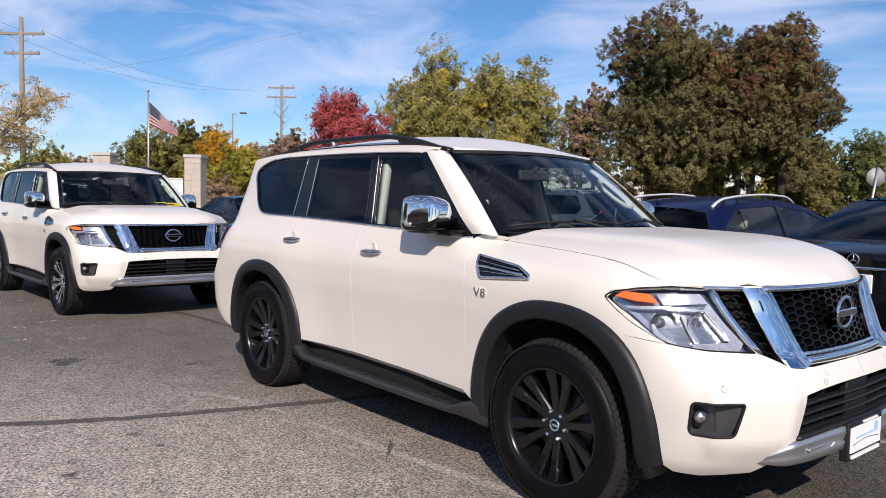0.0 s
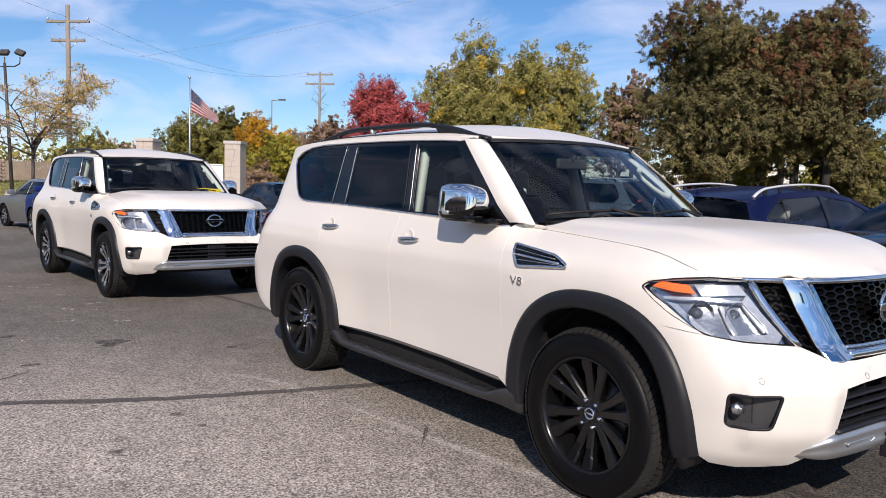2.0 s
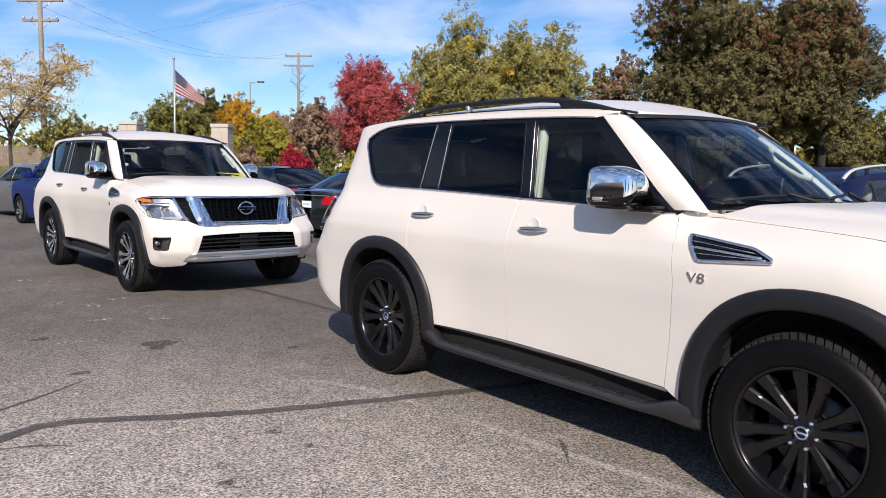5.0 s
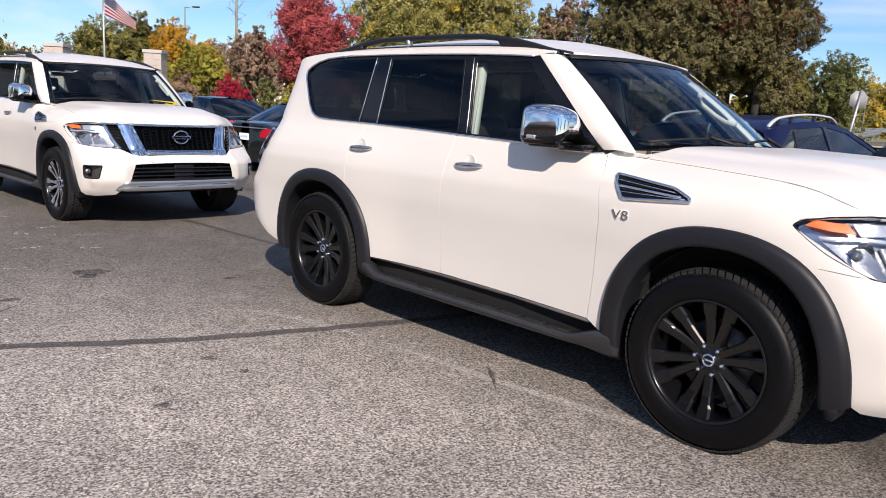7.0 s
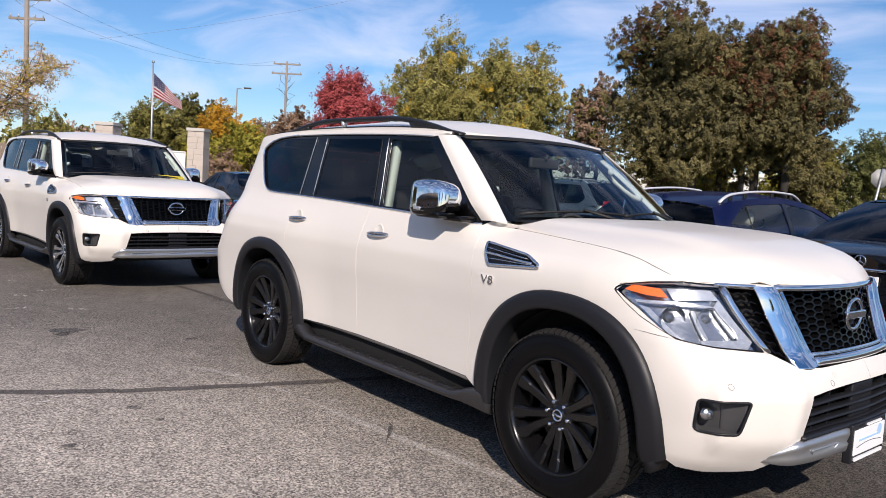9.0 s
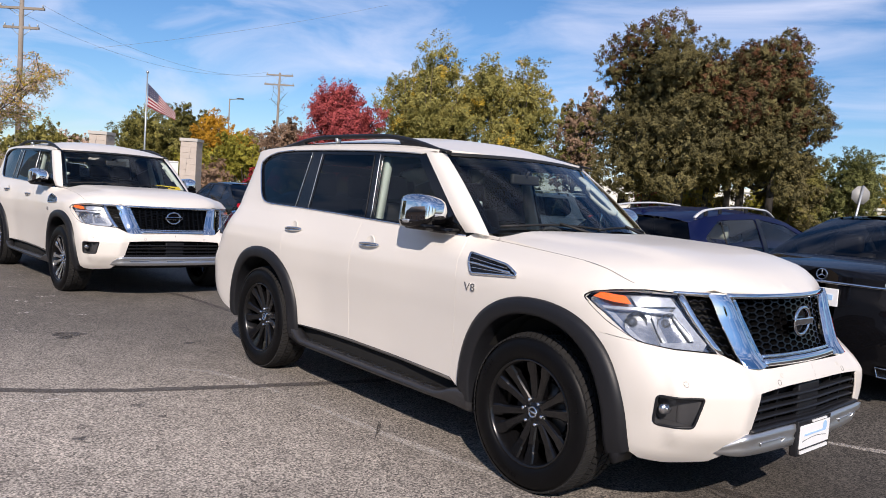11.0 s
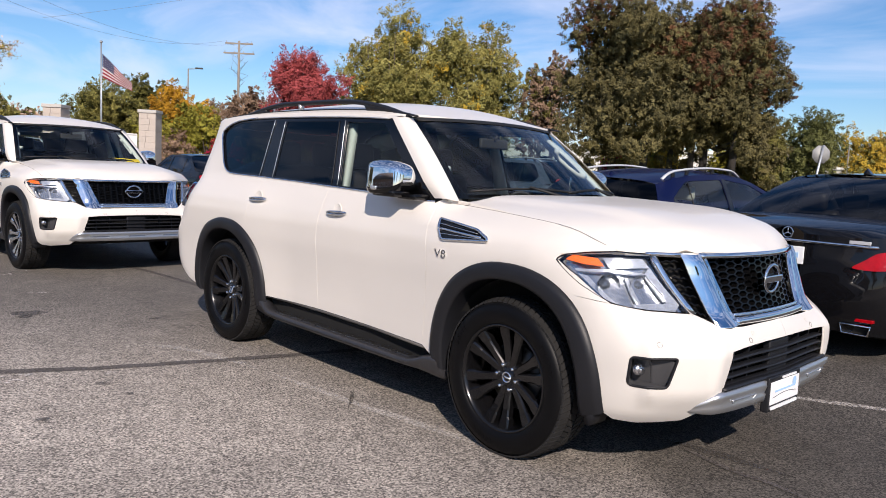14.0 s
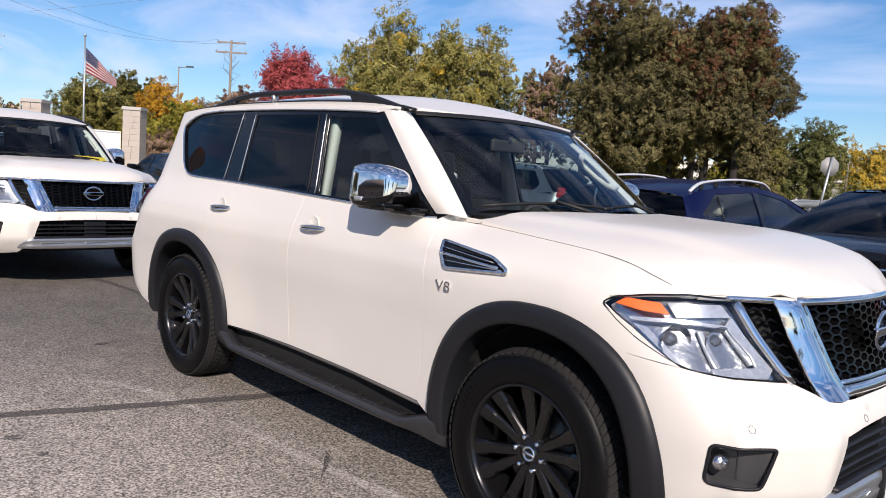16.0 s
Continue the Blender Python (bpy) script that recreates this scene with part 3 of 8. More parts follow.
    for i in range(6):
        a = 2 * math.pi * (i + 0.5) / 6 + math.pi / 2
        nv, nf = lathe([(0.0, o + 0.024), (0.008, o + 0.026), (0.0115, o + 0.033), (0.0115, o + 0.054)], 8)
        q = Vector((0.067 * math.cos(a), 0, 0.067 * math.sin(a)))
        nuts.append(mesh_of("lug_nut", [p + q for p in nv], nf, None, [M_CHROME]))
    dv, df = lathe([(0.07, o + 0.10), (0.175, o + 0.10), (0.178, o + 0.104), (0.178, o + 0.124), (0.07, o + 0.124)], 40)
    disc = mesh_of("brake_disc", dv, df, None, [M_DISC])
    kv, kf = lathe([(0.10, o + 0.085), (0.19, o + 0.085), (0.192, o + 0.10), (0.192, o + 0.14)], 36, arc=2 * math.pi * 0.9)
    ca = fixed(([p for p in kv if True][:8 * 4], [(i * 4 + q, i * 4 + q + 1, i * 4 + 5 + q, i * 4 + 4 + q) for i in range(7) for q in range(3)]))
    me = bpy.data.meshes.new("brake_caliper")
    ca.to_mesh(me)
    ca.free()
    me.materials.append(M_DISC)
    lv, lf = [], []
    for start, number in ((0.4, 7), (2.6, 5), (4.3, 7)):
        for i in range(number):
            a = start + i * 0.072
            s = len(lv)
            for h in (o - 0.0225, o - 0.016):
                for r, d in ((0.336, -0.018), (0.336, 0.018), (0.360, 0.018), (0.360, -0.018)):
                    lv.append(Vector((r * math.cos(a + d), h, r * math.sin(a + d))))
            lf += [(s, s + 1, s + 2, s + 3), (s, s + 4, s + 5, s + 1), (s + 1, s + 5, s + 6, s + 2), (s + 2, s + 6, s + 7, s + 3), (s + 3, s + 7, s + 4, s)]
    raised = mesh_of("sidewall_lettering", lv, lf, None, [M_TYRE], flat=True)
    return tyre, (tread, raised), rim, spokes, hub, cap, nuts, disc, me


def add_wheels(car, meshes, spots, label, size=1.0):
    tyre, tread, rim, spokes, hub, cap, nuts, disc, caliper = meshes
    tread, raised = tread
    for x, y, spin, steer in spots:
        wheel = part("wheel", tyre, None, car, label)
        wheel.matrix_local = pose(x, y, 0.415 * size, 0, 0, steer if y < 0 else 180 + steer) @ pose(0, 0, 0, 0, spin, 0) @ Matrix.Diagonal((size, size * 0.9 if size < 1 else 1, size, 1))
        wheel.name = "wheel"
        tagged(part("sidewall_lettering", raised, None, wheel), kind="stuff")
        for me in (tread, rim, hub, cap, disc, caliper):
            part(me.name.split(".")[0], me, None, wheel)
        for me in spokes:
            part("spoke", me, None, wheel)
        for me in nuts:
            part("lug_nut", me, None, wheel)


def hex_mesh(u_of, z0, z1, y0, y1, cw, ch, depth, back, trim=None):
    """A honeycomb of flattened cells between y0 and y1, z0 and z1, on the nose set back by a distance."""
    verts, faces = [], []
    rows = int((z1 - z0) / ch) + 2
    cols = int((y1 - y0) / (cw * 0.75)) + 2
    for r in range(rows):
        for c in range(cols):
            cy, cz = y0 + c * cw * 0.75, z0 + (r + 0.5 * (c % 2)) * ch
            if not (z0 <= cz <= z1) or (trim and not trim(cy, cz)) or not (y0 <= cy <= y1):
                continue
            s = len(verts)
            for ring, dp in ((1.0, 0.0), (0.82, 0.0), (0.74, -depth), (1.0, -depth)):
                for i in range(6):
                    a = math.pi / 3 * i
                    y, z = cy + math.cos(a) * cw / 2 * ring, cz + math.sin(a) * ch / 1.732 * ring
                    x = shell(nose(abs(y), z), z)[0] if abs(y) < 0.9 else 0
                    verts.append(Vector((x - back + dp, y, z)))
            for k in range(2):
                for i in range(6):
                    j = (i + 1) % 6
                    faces.append((s + k * 6 + i, s + k * 6 + j, s + k * 6 + 6 + j, s + k * 6 + 6 + i))
    return verts, faces


def build_suv(m, label):
    car = thing("sport_utility_vehicle", m, label, "car", "white sport utility vehicles")
    arch_f = arch(FRONT_ARCH, 0.584, 0.598, 0.40)
    arch_r = arch(REAR_ARCH, 0.568, 0.582, 0.36)
    fx = [(flank(x, z) if x > 0.15 else x, z) for x, z in arch_f]
    # fender, from the door gap round to the headlamp, above the arch
    hood_line = [(u, HOOD_Z(min(shell(u, 1.15)[0], 0.56))) for u in (-0.62, -0.4, -0.15, 0.1, 0.3)] + [(flank(0.40, 1.218), 1.218), (flank(0.50, 1.184), 1.184), (nose(0.80, 1.147), 1.147)]
    tip = (flank(0.302, 1.087), 1.087)
    seam = [(flank(0.615, 0.913), 0.913), (flank(0.43, 0.925), 0.925)]
    fender = list(FRONT_GAP) + hood_line + [(flank(0.44, 1.134), 1.134), (flank(0.33, 1.113), 1.113), tip] + seam
    fender += [p for p in reversed(fx) if p[1] > 0.84 or p[0] < 0.1]
    fender = [p for i, p in enumerate(fender) if i == 0 or (Vector(p) - Vector(fender[i - 1])).length > 0.004]
    both("front_fender", patch(shell, fender, step=0.045, shrink=0.0018, flange=0.035), M_WHITE, car)
    # doors
    front_door = [(-1.806, 0.468), (-1.815, 0.62), (-1.800, 1.0), (-1.772, 1.334), (-1.29, 1.322), (-0.96, 1.306)] + list(reversed(FRONT_GAP))
    both("front_door", patch(shell, front_door, step=0.05, shrink=0.0025), M_WHITE, car)
    rear_arch_front = [p for p in arch_r if p[0] > REAR_ARCH - 0.02]
    rear_cut = [(-2.66, 1.360), (-2.74, 1.12), (-2.74, 1.0)]
    foot = [p for p in rear_arch_front if p[0] > -2.74]
    above = max((p for p in arch_r if p[0] < -2.74), key=lambda p: p[0])
    k = (-2.74 - above[0]) / (foot[0][0] - above[0])
    corner = (-2.74, lerp(above[1], foot[0][1], k))
    foot = [corner] + foot
    rear_door = [(-1.806, 0.468), (-1.815, 0.62), (-1.800, 1.0), (-1.772, 1.334), (-2.14, 1.346)] + rear_cut + foot[:-1] + [(-2.487, 0.455)]
    both("rear_door", patch(shell, rear_door, step=0.05, shrink=0.0025), M_WHITE, car)
    # rear quarter, round the third window and up into the pillar
    qwin = rounded([(-2.665, 1.352), (-2.50, ROOF_EDGE(-2.5) - 0.030), (-3.30, ROOF_EDGE(-3.3) - 0.032), (-3.575, 1.735), (-3.57, 1.66), (-3.35, 1.372)], [0, 0, 0.13, 0.05, 0.10, 0.11], 6)
    behind = [p for p in arch_r if p[0] < -2.74]
    quarter = [(-2.66, 1.360), (-2.74, 1.12), (-2.74, 1.0), corner] + list(reversed(behind))
    edge = [(-3.64, 0.375), (-3.80, 0.42), (-3.96, 0.50)] + [(REAR_X(z) + 0.01, z) for z in (0.60, 0.70, 0.80, 0.9, 1.05, 1.25, 1.42, 1.6, 1.76)]
    top = [(x, ROOF_EDGE(x) - 0.002) for x in (-3.80, -3.65, -3.5, -3.3, -3.0, -2.7, -2.5)]
    quarter += edge + top + [(-2.50, ROOF_EDGE(-2.5) - 0.032)] + [tuple(p) for p in qwin[2:]] + [(-2.665, 1.358)]
    both("rear_quarter_panel", patch(shell, [Vector(p) for p in quarter], step=0.05, shrink=0.002), M_WHITE, car)
    # roof rim above the side windows
    rim_top = [(x, ROOF_EDGE(x) - 0.002) for x in (-2.5, -2.2, -1.9, -1.6, -1.35, -1.17)]
    rim_low = [(x, ROOF_EDGE(x) - 0.030) for x in (-1.30, -1.6, -1.9, -2.2, -2.5)]
    both("roof_rim", patch(shell, rim_top + rim_low, step=0.03, shrink=0.001, flange=0.02), M_WHITE, car)
    # window surround, panes and bright lines
    surround = [(-0.71, 1.296), (-1.28, 1.806)] + rim_low[1:] + [(-3.0, ROOF_EDGE(-3.0) - 0.030), (-3.30, 1.806), (-3.44, 1.780), (-3.575, 1.72), (-3.57, 1.66), (-3.47, 1.52), (-3.38, 1.41), (-3.30, 1.375), (-3.15, 1.360), (-2.66, 1.352), (-2.14, 1.340), (-1.73, 1.326), (-1.29, 1.314), (-0.96, 1.298)]
    f_pane = rounded([(-0.86, 1.325), (-1.335, 1.772), (-1.752, 1.785), (-1.678, 1.345), (-1.29, 1.338)], 0.02, 3)
    r_pane = rounded([(-1.79, 1.350), (-1.862, 1.788), (-2.540, 1.794), (-2.555, 1.372), (-2.14, 1.362)], 0.02, 3)
    q_pane = rounded([(-2.782, 1.378), (-2.724, 1.800), (-3.28, 1.794), (-3.545, 1.725), (-3.54, 1.66), (-3.335, 1.388)], [0.02, 0.02, 0.12, 0.04, 0.08, 0.09], 5)
    both("window_surround", patch(shell, surround, [f_pane, r_pane, q_pane], step=0.05, offset=-0.006), M_GLOSSBLACK, car)
    for ob in both("front_side_window", patch(shell, f_pane, step=0.08, flange=0, offset=-0.012), M_SIDEGLASS, car):
        ob.visible_shadow = False
    both("rear_side_window", patch(shell, r_pane, step=0.08, flange=0, offset=-0.010), M_TINT, car)
    both("quarter_window", patch(shell, q_pane, step=0.08, flange=0, offset=-0.009), M_TINT, car)
    line = [(-0.715, 1.295), (-0.96, 1.301), (-1.29, 1.318), (-1.73, 1.331), (-2.14, 1.344), (-2.66, 1.356), (-3.15, 1.364)]
    both("belt_moulding", bar(line, 0.012, 0.014, 0.002), M_CHROME, car)
    hook = [(-3.12, 1.363), (-3.24, 1.369), (-3.31, 1.384), (-3.365, 1.412), (-3.42, 1.465), (-3.49, 1.56), (-3.555, 1.655), (-3.570, 1.695), (-3.560, 1.725), (-3.50, 1.757), (-3.42, 1.783), (-3.30, 1.806), (-3.15, 1.816), (-3.0, 1.823)]
    both("window_moulding", bar(hook, 0.014, 0.016, 0.003), M_CHROME, car)
    over = [(x, ROOF_EDGE(x) - 0.031) for x in (-3.02, -2.6, -2.2, -1.8, -1.5, -1.30)]
    both("window_moulding", bar(over, 0.010, 0.012, 0.002), M_SATIN, car)
    for a, b in (((-1.698, 1.345), (-1.770, 1.792)), ((-2.568, 1.366), (-2.556, 1.796)), ((-2.768, 1.366), (-2.712, 1.806))):
        both("pillar_strip", bar([a, b], 0.004, 0.006, 0.0), M_SATIN, car)
    both("pillar_strip", bar([(-1.775, 1.345), (-1.846, 1.792)], 0.003, 0.005, -0.004), M_SEAL, car)
    # A pillar
    def pillar(s, t):
        z = lerp(1.316, ROOF_EDGE(-1.2) - 0.016, t)
        x0 = lerp(-0.726, -1.266, t)
        a, b = Vector(shell(x0, z)), Vector(screen(-1, (z - 1.325) / (1.806 - 1.325)))
        p = a.lerp(b, s)
        return p + Vector((0.022, -0.022, 0.004)) * math.sin(math.pi * s)
    both("a_pillar", patch(pillar, [(0, 0), (1, 0), (1, 1), (0, 1)], step=0.1, flange=0.012), M_WHITE, car)
    # roof
    def rx(y):
        return lerp(-1.035, -1.17, (abs(y) / 0.66) ** 2)
    ys = [0.70 * i / 10 for i in range(-10, 11)]
    roof = [(rx(y) if abs(y) < 0.66 else -1.19, y) for y in ys] + [(x, side_width(x, ROOF_EDGE(x)) - 0.002) for x in (-1.4, -1.8, -2.3, -2.8, -3.2, -3.5, -3.65, -3.76)]
    roof += [(-3.85 - 0.05 * (1 - (y / 0.60) ** 2), y) for y in (0.56, 0.4, 0.2, 0, -0.2, -0.4, -0.56)]
    roof += [(x, -side_width(x, ROOF_EDGE(x)) + 0.002) for x in (-3.76, -3.65, -3.5, -3.2, -2.8, -2.3, -1.8, -1.4)]
    part("roof", patch(roof_surface, roof, step=0.07, flange=0.015), M_WHITE, car)
    for s in (-1, 1):
        ditch = [(Vector(roof_surface(x, s * (side_width(x, ROOF_EDGE(x)) - 0.052))) + Vector((0, 0, 0.001)), (0, 0, 1)) for x in [-1.16 - 0.12 * i for i in range(22)]]
        part("roof_ditch_moulding", fixed(sweep(ditch, 0.022, 0.008)), M_SEAL, car)
        def on_roof(x, inset=0.060):
            return Vector(roof_surface(x, s * (side_width(x, ROOF_EDGE(x)) - inset)))

        def rail_top(x):
            return 0.070 * smooth(-1.12, -1.86, x) ** 0.75 * smooth(-3.36, -2.66, x) ** 0.7
        rail = [(on_roof(x) + Vector((0, 0, rail_top(x) - 0.018)), (0, 0, 1)) for x in [-1.17 - 0.0535 * i for i in range(41)]]
        rr = part("roof_rail", fixed(sweep(rail, 0.044, 0.036)), M_PLASTIC, car, "charcoal roof rail")
        for x0, x1, lean in ((-1.17, -1.66, 0.05), (-2.46, -2.49, 0.02), (-2.97, -3.29, -0.04)):
            fv, n = [], 8
            for i in range(n + 1):
                xt, xb = lerp(x0, x1, i / n), lerp(x0, x1 + lean, i / n)
                a, b = on_roof(xt), on_roof(xb)
                for w in (-0.018, 0.018):
                    fv += [b + Vector((0, w, -0.012)), a + Vector((0, w, max(rail_top(xt) - 0.018, -0.004)))]
            ff = [(4 * i + p, 4 * i + q, 4 * i + 4 + q, 4 * i + 4 + p) for i in range(n) for p, q in ((0, 1), (1, 3), (3, 2), (2, 0))] + [(0, 1, 3, 2), (4 * n, 4 * n + 1, 4 * n + 3, 4 * n + 2)]
            part("rail_foot", fixed((fv, ff)), M_PLASTIC if x1 != -2.49 else M_SATIN, rr)
        lead = [(on_roof(x, 0.060 - 0.010 * smooth(-1.3, -1.1, x)) + Vector((0, 0, 0.002)), (0, 0, 1)) for x in [-1.085 - 0.03 * i for i in range(9)]]
        part("rail_lead_in", fixed(sweep(lead, 0.030, 0.014)), M_PLASTIC, rr)
    # windscreen, wipers, cowl
    sc = part("windscreen", patch(screen, [(-1, 0), (1, 0), (1, 1), (-1, 1)], step=0.12, flange=0), M_CLEAR, car)
    band = [(Vector(screen(0.97 * (-1 + i / 8), 0.982)) + Vector((0.003, 0, 0.004)), (0.62, 0, 0.78)) for i in range(17)]
    part("windscreen_seal", fixed(sweep(band, 0.038, 0.004)), M_SEAL, car)
    sc.visible_shadow = False
    band = patch(screen, [(-1, 0), (1, 0), (1, 1), (-1, 1)], [rounded([(-0.955, 0.05), (0.955, 0.05), (0.945, 0.93), (-0.945, 0.93)], 0.05)], step=0.1, flange=0, offset=-0.003)
    part("windscreen_border", band, M_GLOSSBLACK, sc)
    def corner_fill(s, t):
        a, b = Vector(shell(lerp(-0.710, -0.52, s), 1.290)), Vector(screen(-1, 0.0)) + Vector((0.004, 0, -0.002))
        c = Vector(hood_surface(-0.50, -0.745)) + Vector((0, 0, -0.004))
        return a.lerp(Vector((lerp(b.x - 0.09, c.x, s), lerp(b.y - 0.010, c.y, s), lerp(b.z + 0.002, c.z, s))), t)
    both("cowl_corner", patch(corner_fill, [(0, 0), (1, 0), (1, 1), (0, 1)], step=0.2, flange=0.01), M_WHITE, car)
    def cowl(s, t):
        a, b = Vector(screen(s, 0.0)), Vector(screen(s, 0.0)) + Vector((0.13, 0, -0.02))
        return a.lerp(b, t)
    part("cowl", patch(cowl, [(-0.90, 0), (0.90, 0), (0.86, 1), (-0.86, 1)], step=0.15, flange=0.02, offset=-0.008), M_PLASTIC, car)
    for s0, s1 in ((-0.92, -0.02), (-0.10, 0.72)):
        w = [Vector(screen(lerp(s0, s1, i / 10), 0.045 + 0.035 * math.sin(math.pi * i / 10))) + Vector((0.016, 0, 0.018)) for i in range(11)]
        wp = part("wiper", fixed(tube(w, 0.008, 6)), M_SEAL, car)
        part("wiper_arm", fixed(tube([Vector(screen(lerp(s0, s1, 0.95), -0.05)) + Vector((0.06, 0, 0.012)), w[5] + Vector((0.012, 0, 0.012))], [0.014, 0.008], 6)), M_SEAL, wp)
    # hood
    fy = HOOD_NOSE
    hood = [(-0.53, -0.742)] + [(x, -HOOD_Y(x) + 0.003) for x in (-0.35, -0.1, 0.1, 0.3, 0.45)]
    hood += [(fy(y), -y) for y in (0.78, 0.69, 0.60, 0.50, 0.30, 0.15, 0.0)] + [(fy(y), y) for y in (0.15, 0.30, 0.50, 0.60, 0.69, 0.78)]
    hood += [(x, HOOD_Y(x) - 0.003) for x in (0.45, 0.3, 0.1, -0.1, -0.35)] + [(-0.53, 0.742)]
    hood += [(lerp(-0.235, -0.47, (abs(y) / 0.66) ** 2), y) for y in (0.66, 0.5, 0.3, 0.1, -0.1, -0.3, -0.5, -0.66)]
    part("hood", patch(hood_surface, hood, step=0.05, flange=0.05, shrink=0.0004), M_WHITE, car)
    for s in (1, -1):
        seam_line = [(Vector((x, -HOOD_Y(x) * s, HOOD_Z(x) - 0.0008)), (0, -0.5 * s, 0.85)) for x in [-0.50 + 0.05 * i for i in range(19)]]
        seam_line += [(Vector((x, -y * s, hood_surface(x, y)[2] - 0.0008)), (0.3, -0.4 * s, 0.8)) for x, y in ((0.455, 0.826), (0.50, 0.812), (0.535, 0.800))]
        for _ in range(4):
            seam_line = [seam_line[0]] + [((a[0] + b[0] * 2 + c[0]) / 4, b[1]) for a, b, c in zip(seam_line, seam_line[1:], seam_line[2:])] + [seam_line[-1]]
        part("hood_seam", fixed(sweep([(p + Vector((0, 0, 0.0010)), n) for p, n in seam_line], 0.0024, 0.0024)), M_GAP, car)
    lipp = [(Vector((fy(abs(y)) - 0.016, y, 1.138)), (1, 0, 0.3)) for y in [0.765 * i / 34 for i in range(-34, 35)]]
    part("hood_lip", fixed(sweep(lipp, 0.024, 0.024)), M_WHITE, car)
    part("engine_bay_liner", solid(-0.6, 0.52, -0.72, 0.72, 0.55, 1.08, 0.05), M_WELL, car)
    # nose: bumper skin with its openings
    def n2(y, z):
        return (nose(y, z), z)
    lamp = rounded([n2(0.690, 1.140), n2(0.800, 1.1455), (flank(0.43, 1.131), 1.131), (flank(0.34, 1.112), 1.112), tip, (flank(0.45, 0.985), 0.985), (flank(0.615, 0.915), 0.915), n2(0.80, 0.893), n2(0.600, 0.877)], [0.01, 0.02, 0.03, 0.03, 0.025, 0.03, 0.05, 0.03, 0.015], 4)
    fogs = rounded([n2(0.916, 0.692), n2(0.796, 0.698), n2(0.816, 0.560), n2(0.905, 0.556)], [0.02, 0.012, 0.02, 0.03], 4)
    arch_front = [p for p in fx if p[0] > 0.1 and p[1] < 0.90]
    bump = [seam[1]] + arch_front + [(flank(0.64, 0.36), 0.36), n2(0.80, 0.352), n2(0.66, 0.375)]
    bump += [n2(0.60, 0.44), n2(0.555, 0.545), n2(0.515, 0.715), n2(0.40, 0.722), n2(0.2, 0.728), (1.71, 0.73), (1.71, 0.815), n2(0.2, 0.812), n2(0.36, 0.808), n2(0.505, 0.815), n2(0.565, 0.852), n2(0.602, 0.873), n2(0.80, 0.889), seam[0]]
    right = patch(shell, bump, [fogs], step=0.026, shrink=0.0008)
    part("front_bumper", joined(right, mirror(right)), M_WHITE, car)
    for s in (1, -1):
        for y, z in ((0.845, 0.762), (0.30, 0.776)):
            p, n = on_shell([n2(y, z)], 0.001)[0]
            q = Vector((p.x, p.y * s, p.z))
            v, f = lathe([(0.009, 0.0005), (0.010, 0.0012), (0.012, 0.0012), (0.013, 0.0)], 18, "z")
            rot = Vector((n.x, n.y * s, n.z)).to_track_quat("Z", "Y").to_matrix()
            part("parking_sensor", fixed(([q + rot @ p2 for p2 in v], f)), M_WHITE, car)
    # headlamps
    def deep(d):
        def fn(u, z):
            p, n = on_shell([(u, z)], 0)[0]
            return p - n * d
        return fn
    lamp_small = [Vector(p) for p in lamp]
    c0 = sum(lamp_small, Vector((0, 0))) / len(lamp_small)
    inner = [c0 + (p - c0) * 0.985 for p in lamp_small]
    amber = rounded([(flank(0.350, 1.094), 1.094), (flank(0.382, 1.119), 1.119), n2(0.860, 1.113), n2(0.858, 1.078), (flank(0.443, 1.082), 1.082)], 0.006, 2)
    for s in (1, -1):
        flip = (lambda d: d) if s == 1 else mirror
        lampo = part("headlamp", flip(patch(shell, inner, step=0.04, flange=0.006, offset=0.001)), M_LENS, car, "clear headlamp with amber reflector")
        lampo.visible_shadow = False
        part("housing", flip(patch(deep(0.055), [c0 + (p - c0) * 0.97 for p in lamp_small], step=0.05, flange=0)), M_LAMPBACK, lampo)
        vv, ff = sweep(on_shell(dense(lamp_small, 0.03), -0.006), 0.006, 0.014, True)
        part("bezel", flip((vv, ff, [Vector((1, 0, 0))] * len(vv)))[:2], M_GLOSSBLACK, lampo)
        part("amber_reflector", flip(patch(shell, amber, step=0.03, flange=0.01, offset=-0.014)), M_AMBER, lampo)
        upper = [n2(0.846, 1.122), n2(0.846, 1.074), n2(0.700, 1.080), n2(0.716, 1.124)]
        part("upper_reflector", flip(patch(deep(0.030), upper, step=0.03, flange=0.02)), M_LED, lampo)
        brow = [(flank(0.405, 1.056), 1.056), n2(0.846, 1.066), n2(0.712, 1.050), n2(0.708, 1.040), n2(0.846, 1.055), (flank(0.415, 1.046), 1.046)]
        part("light_guide", flip(patch(deep(0.016), brow, step=0.02, flange=0.012)), M_LED, lampo)
        led = [n2(0.704, 1.080), n2(0.640, 0.918), n2(0.668, 0.892), n2(0.836, 0.900), n2(0.836, 0.922), n2(0.690, 0.924), n2(0.690, 0.960), n2(0.728, 1.050)]
        part("light_guide", flip(patch(deep(0.016), led, step=0.016, flange=0.014)), M_LED, lampo)
        rail = [(flank(0.425, 1.034), 1.034), (flank(0.475, 1.030), 1.030), (flank(0.600, 0.944), 0.944), (flank(0.640, 0.920), 0.920), (flank(0.600, 0.925), 0.925)]
        part("chrome_brow", flip(patch(deep(0.022), rail, step=0.03, flange=0.012)), M_LED, lampo)
        post = [n2(0.808, 1.034), n2(0.796, 1.034), n2(0.796, 0.932), n2(0.812, 0.932)]
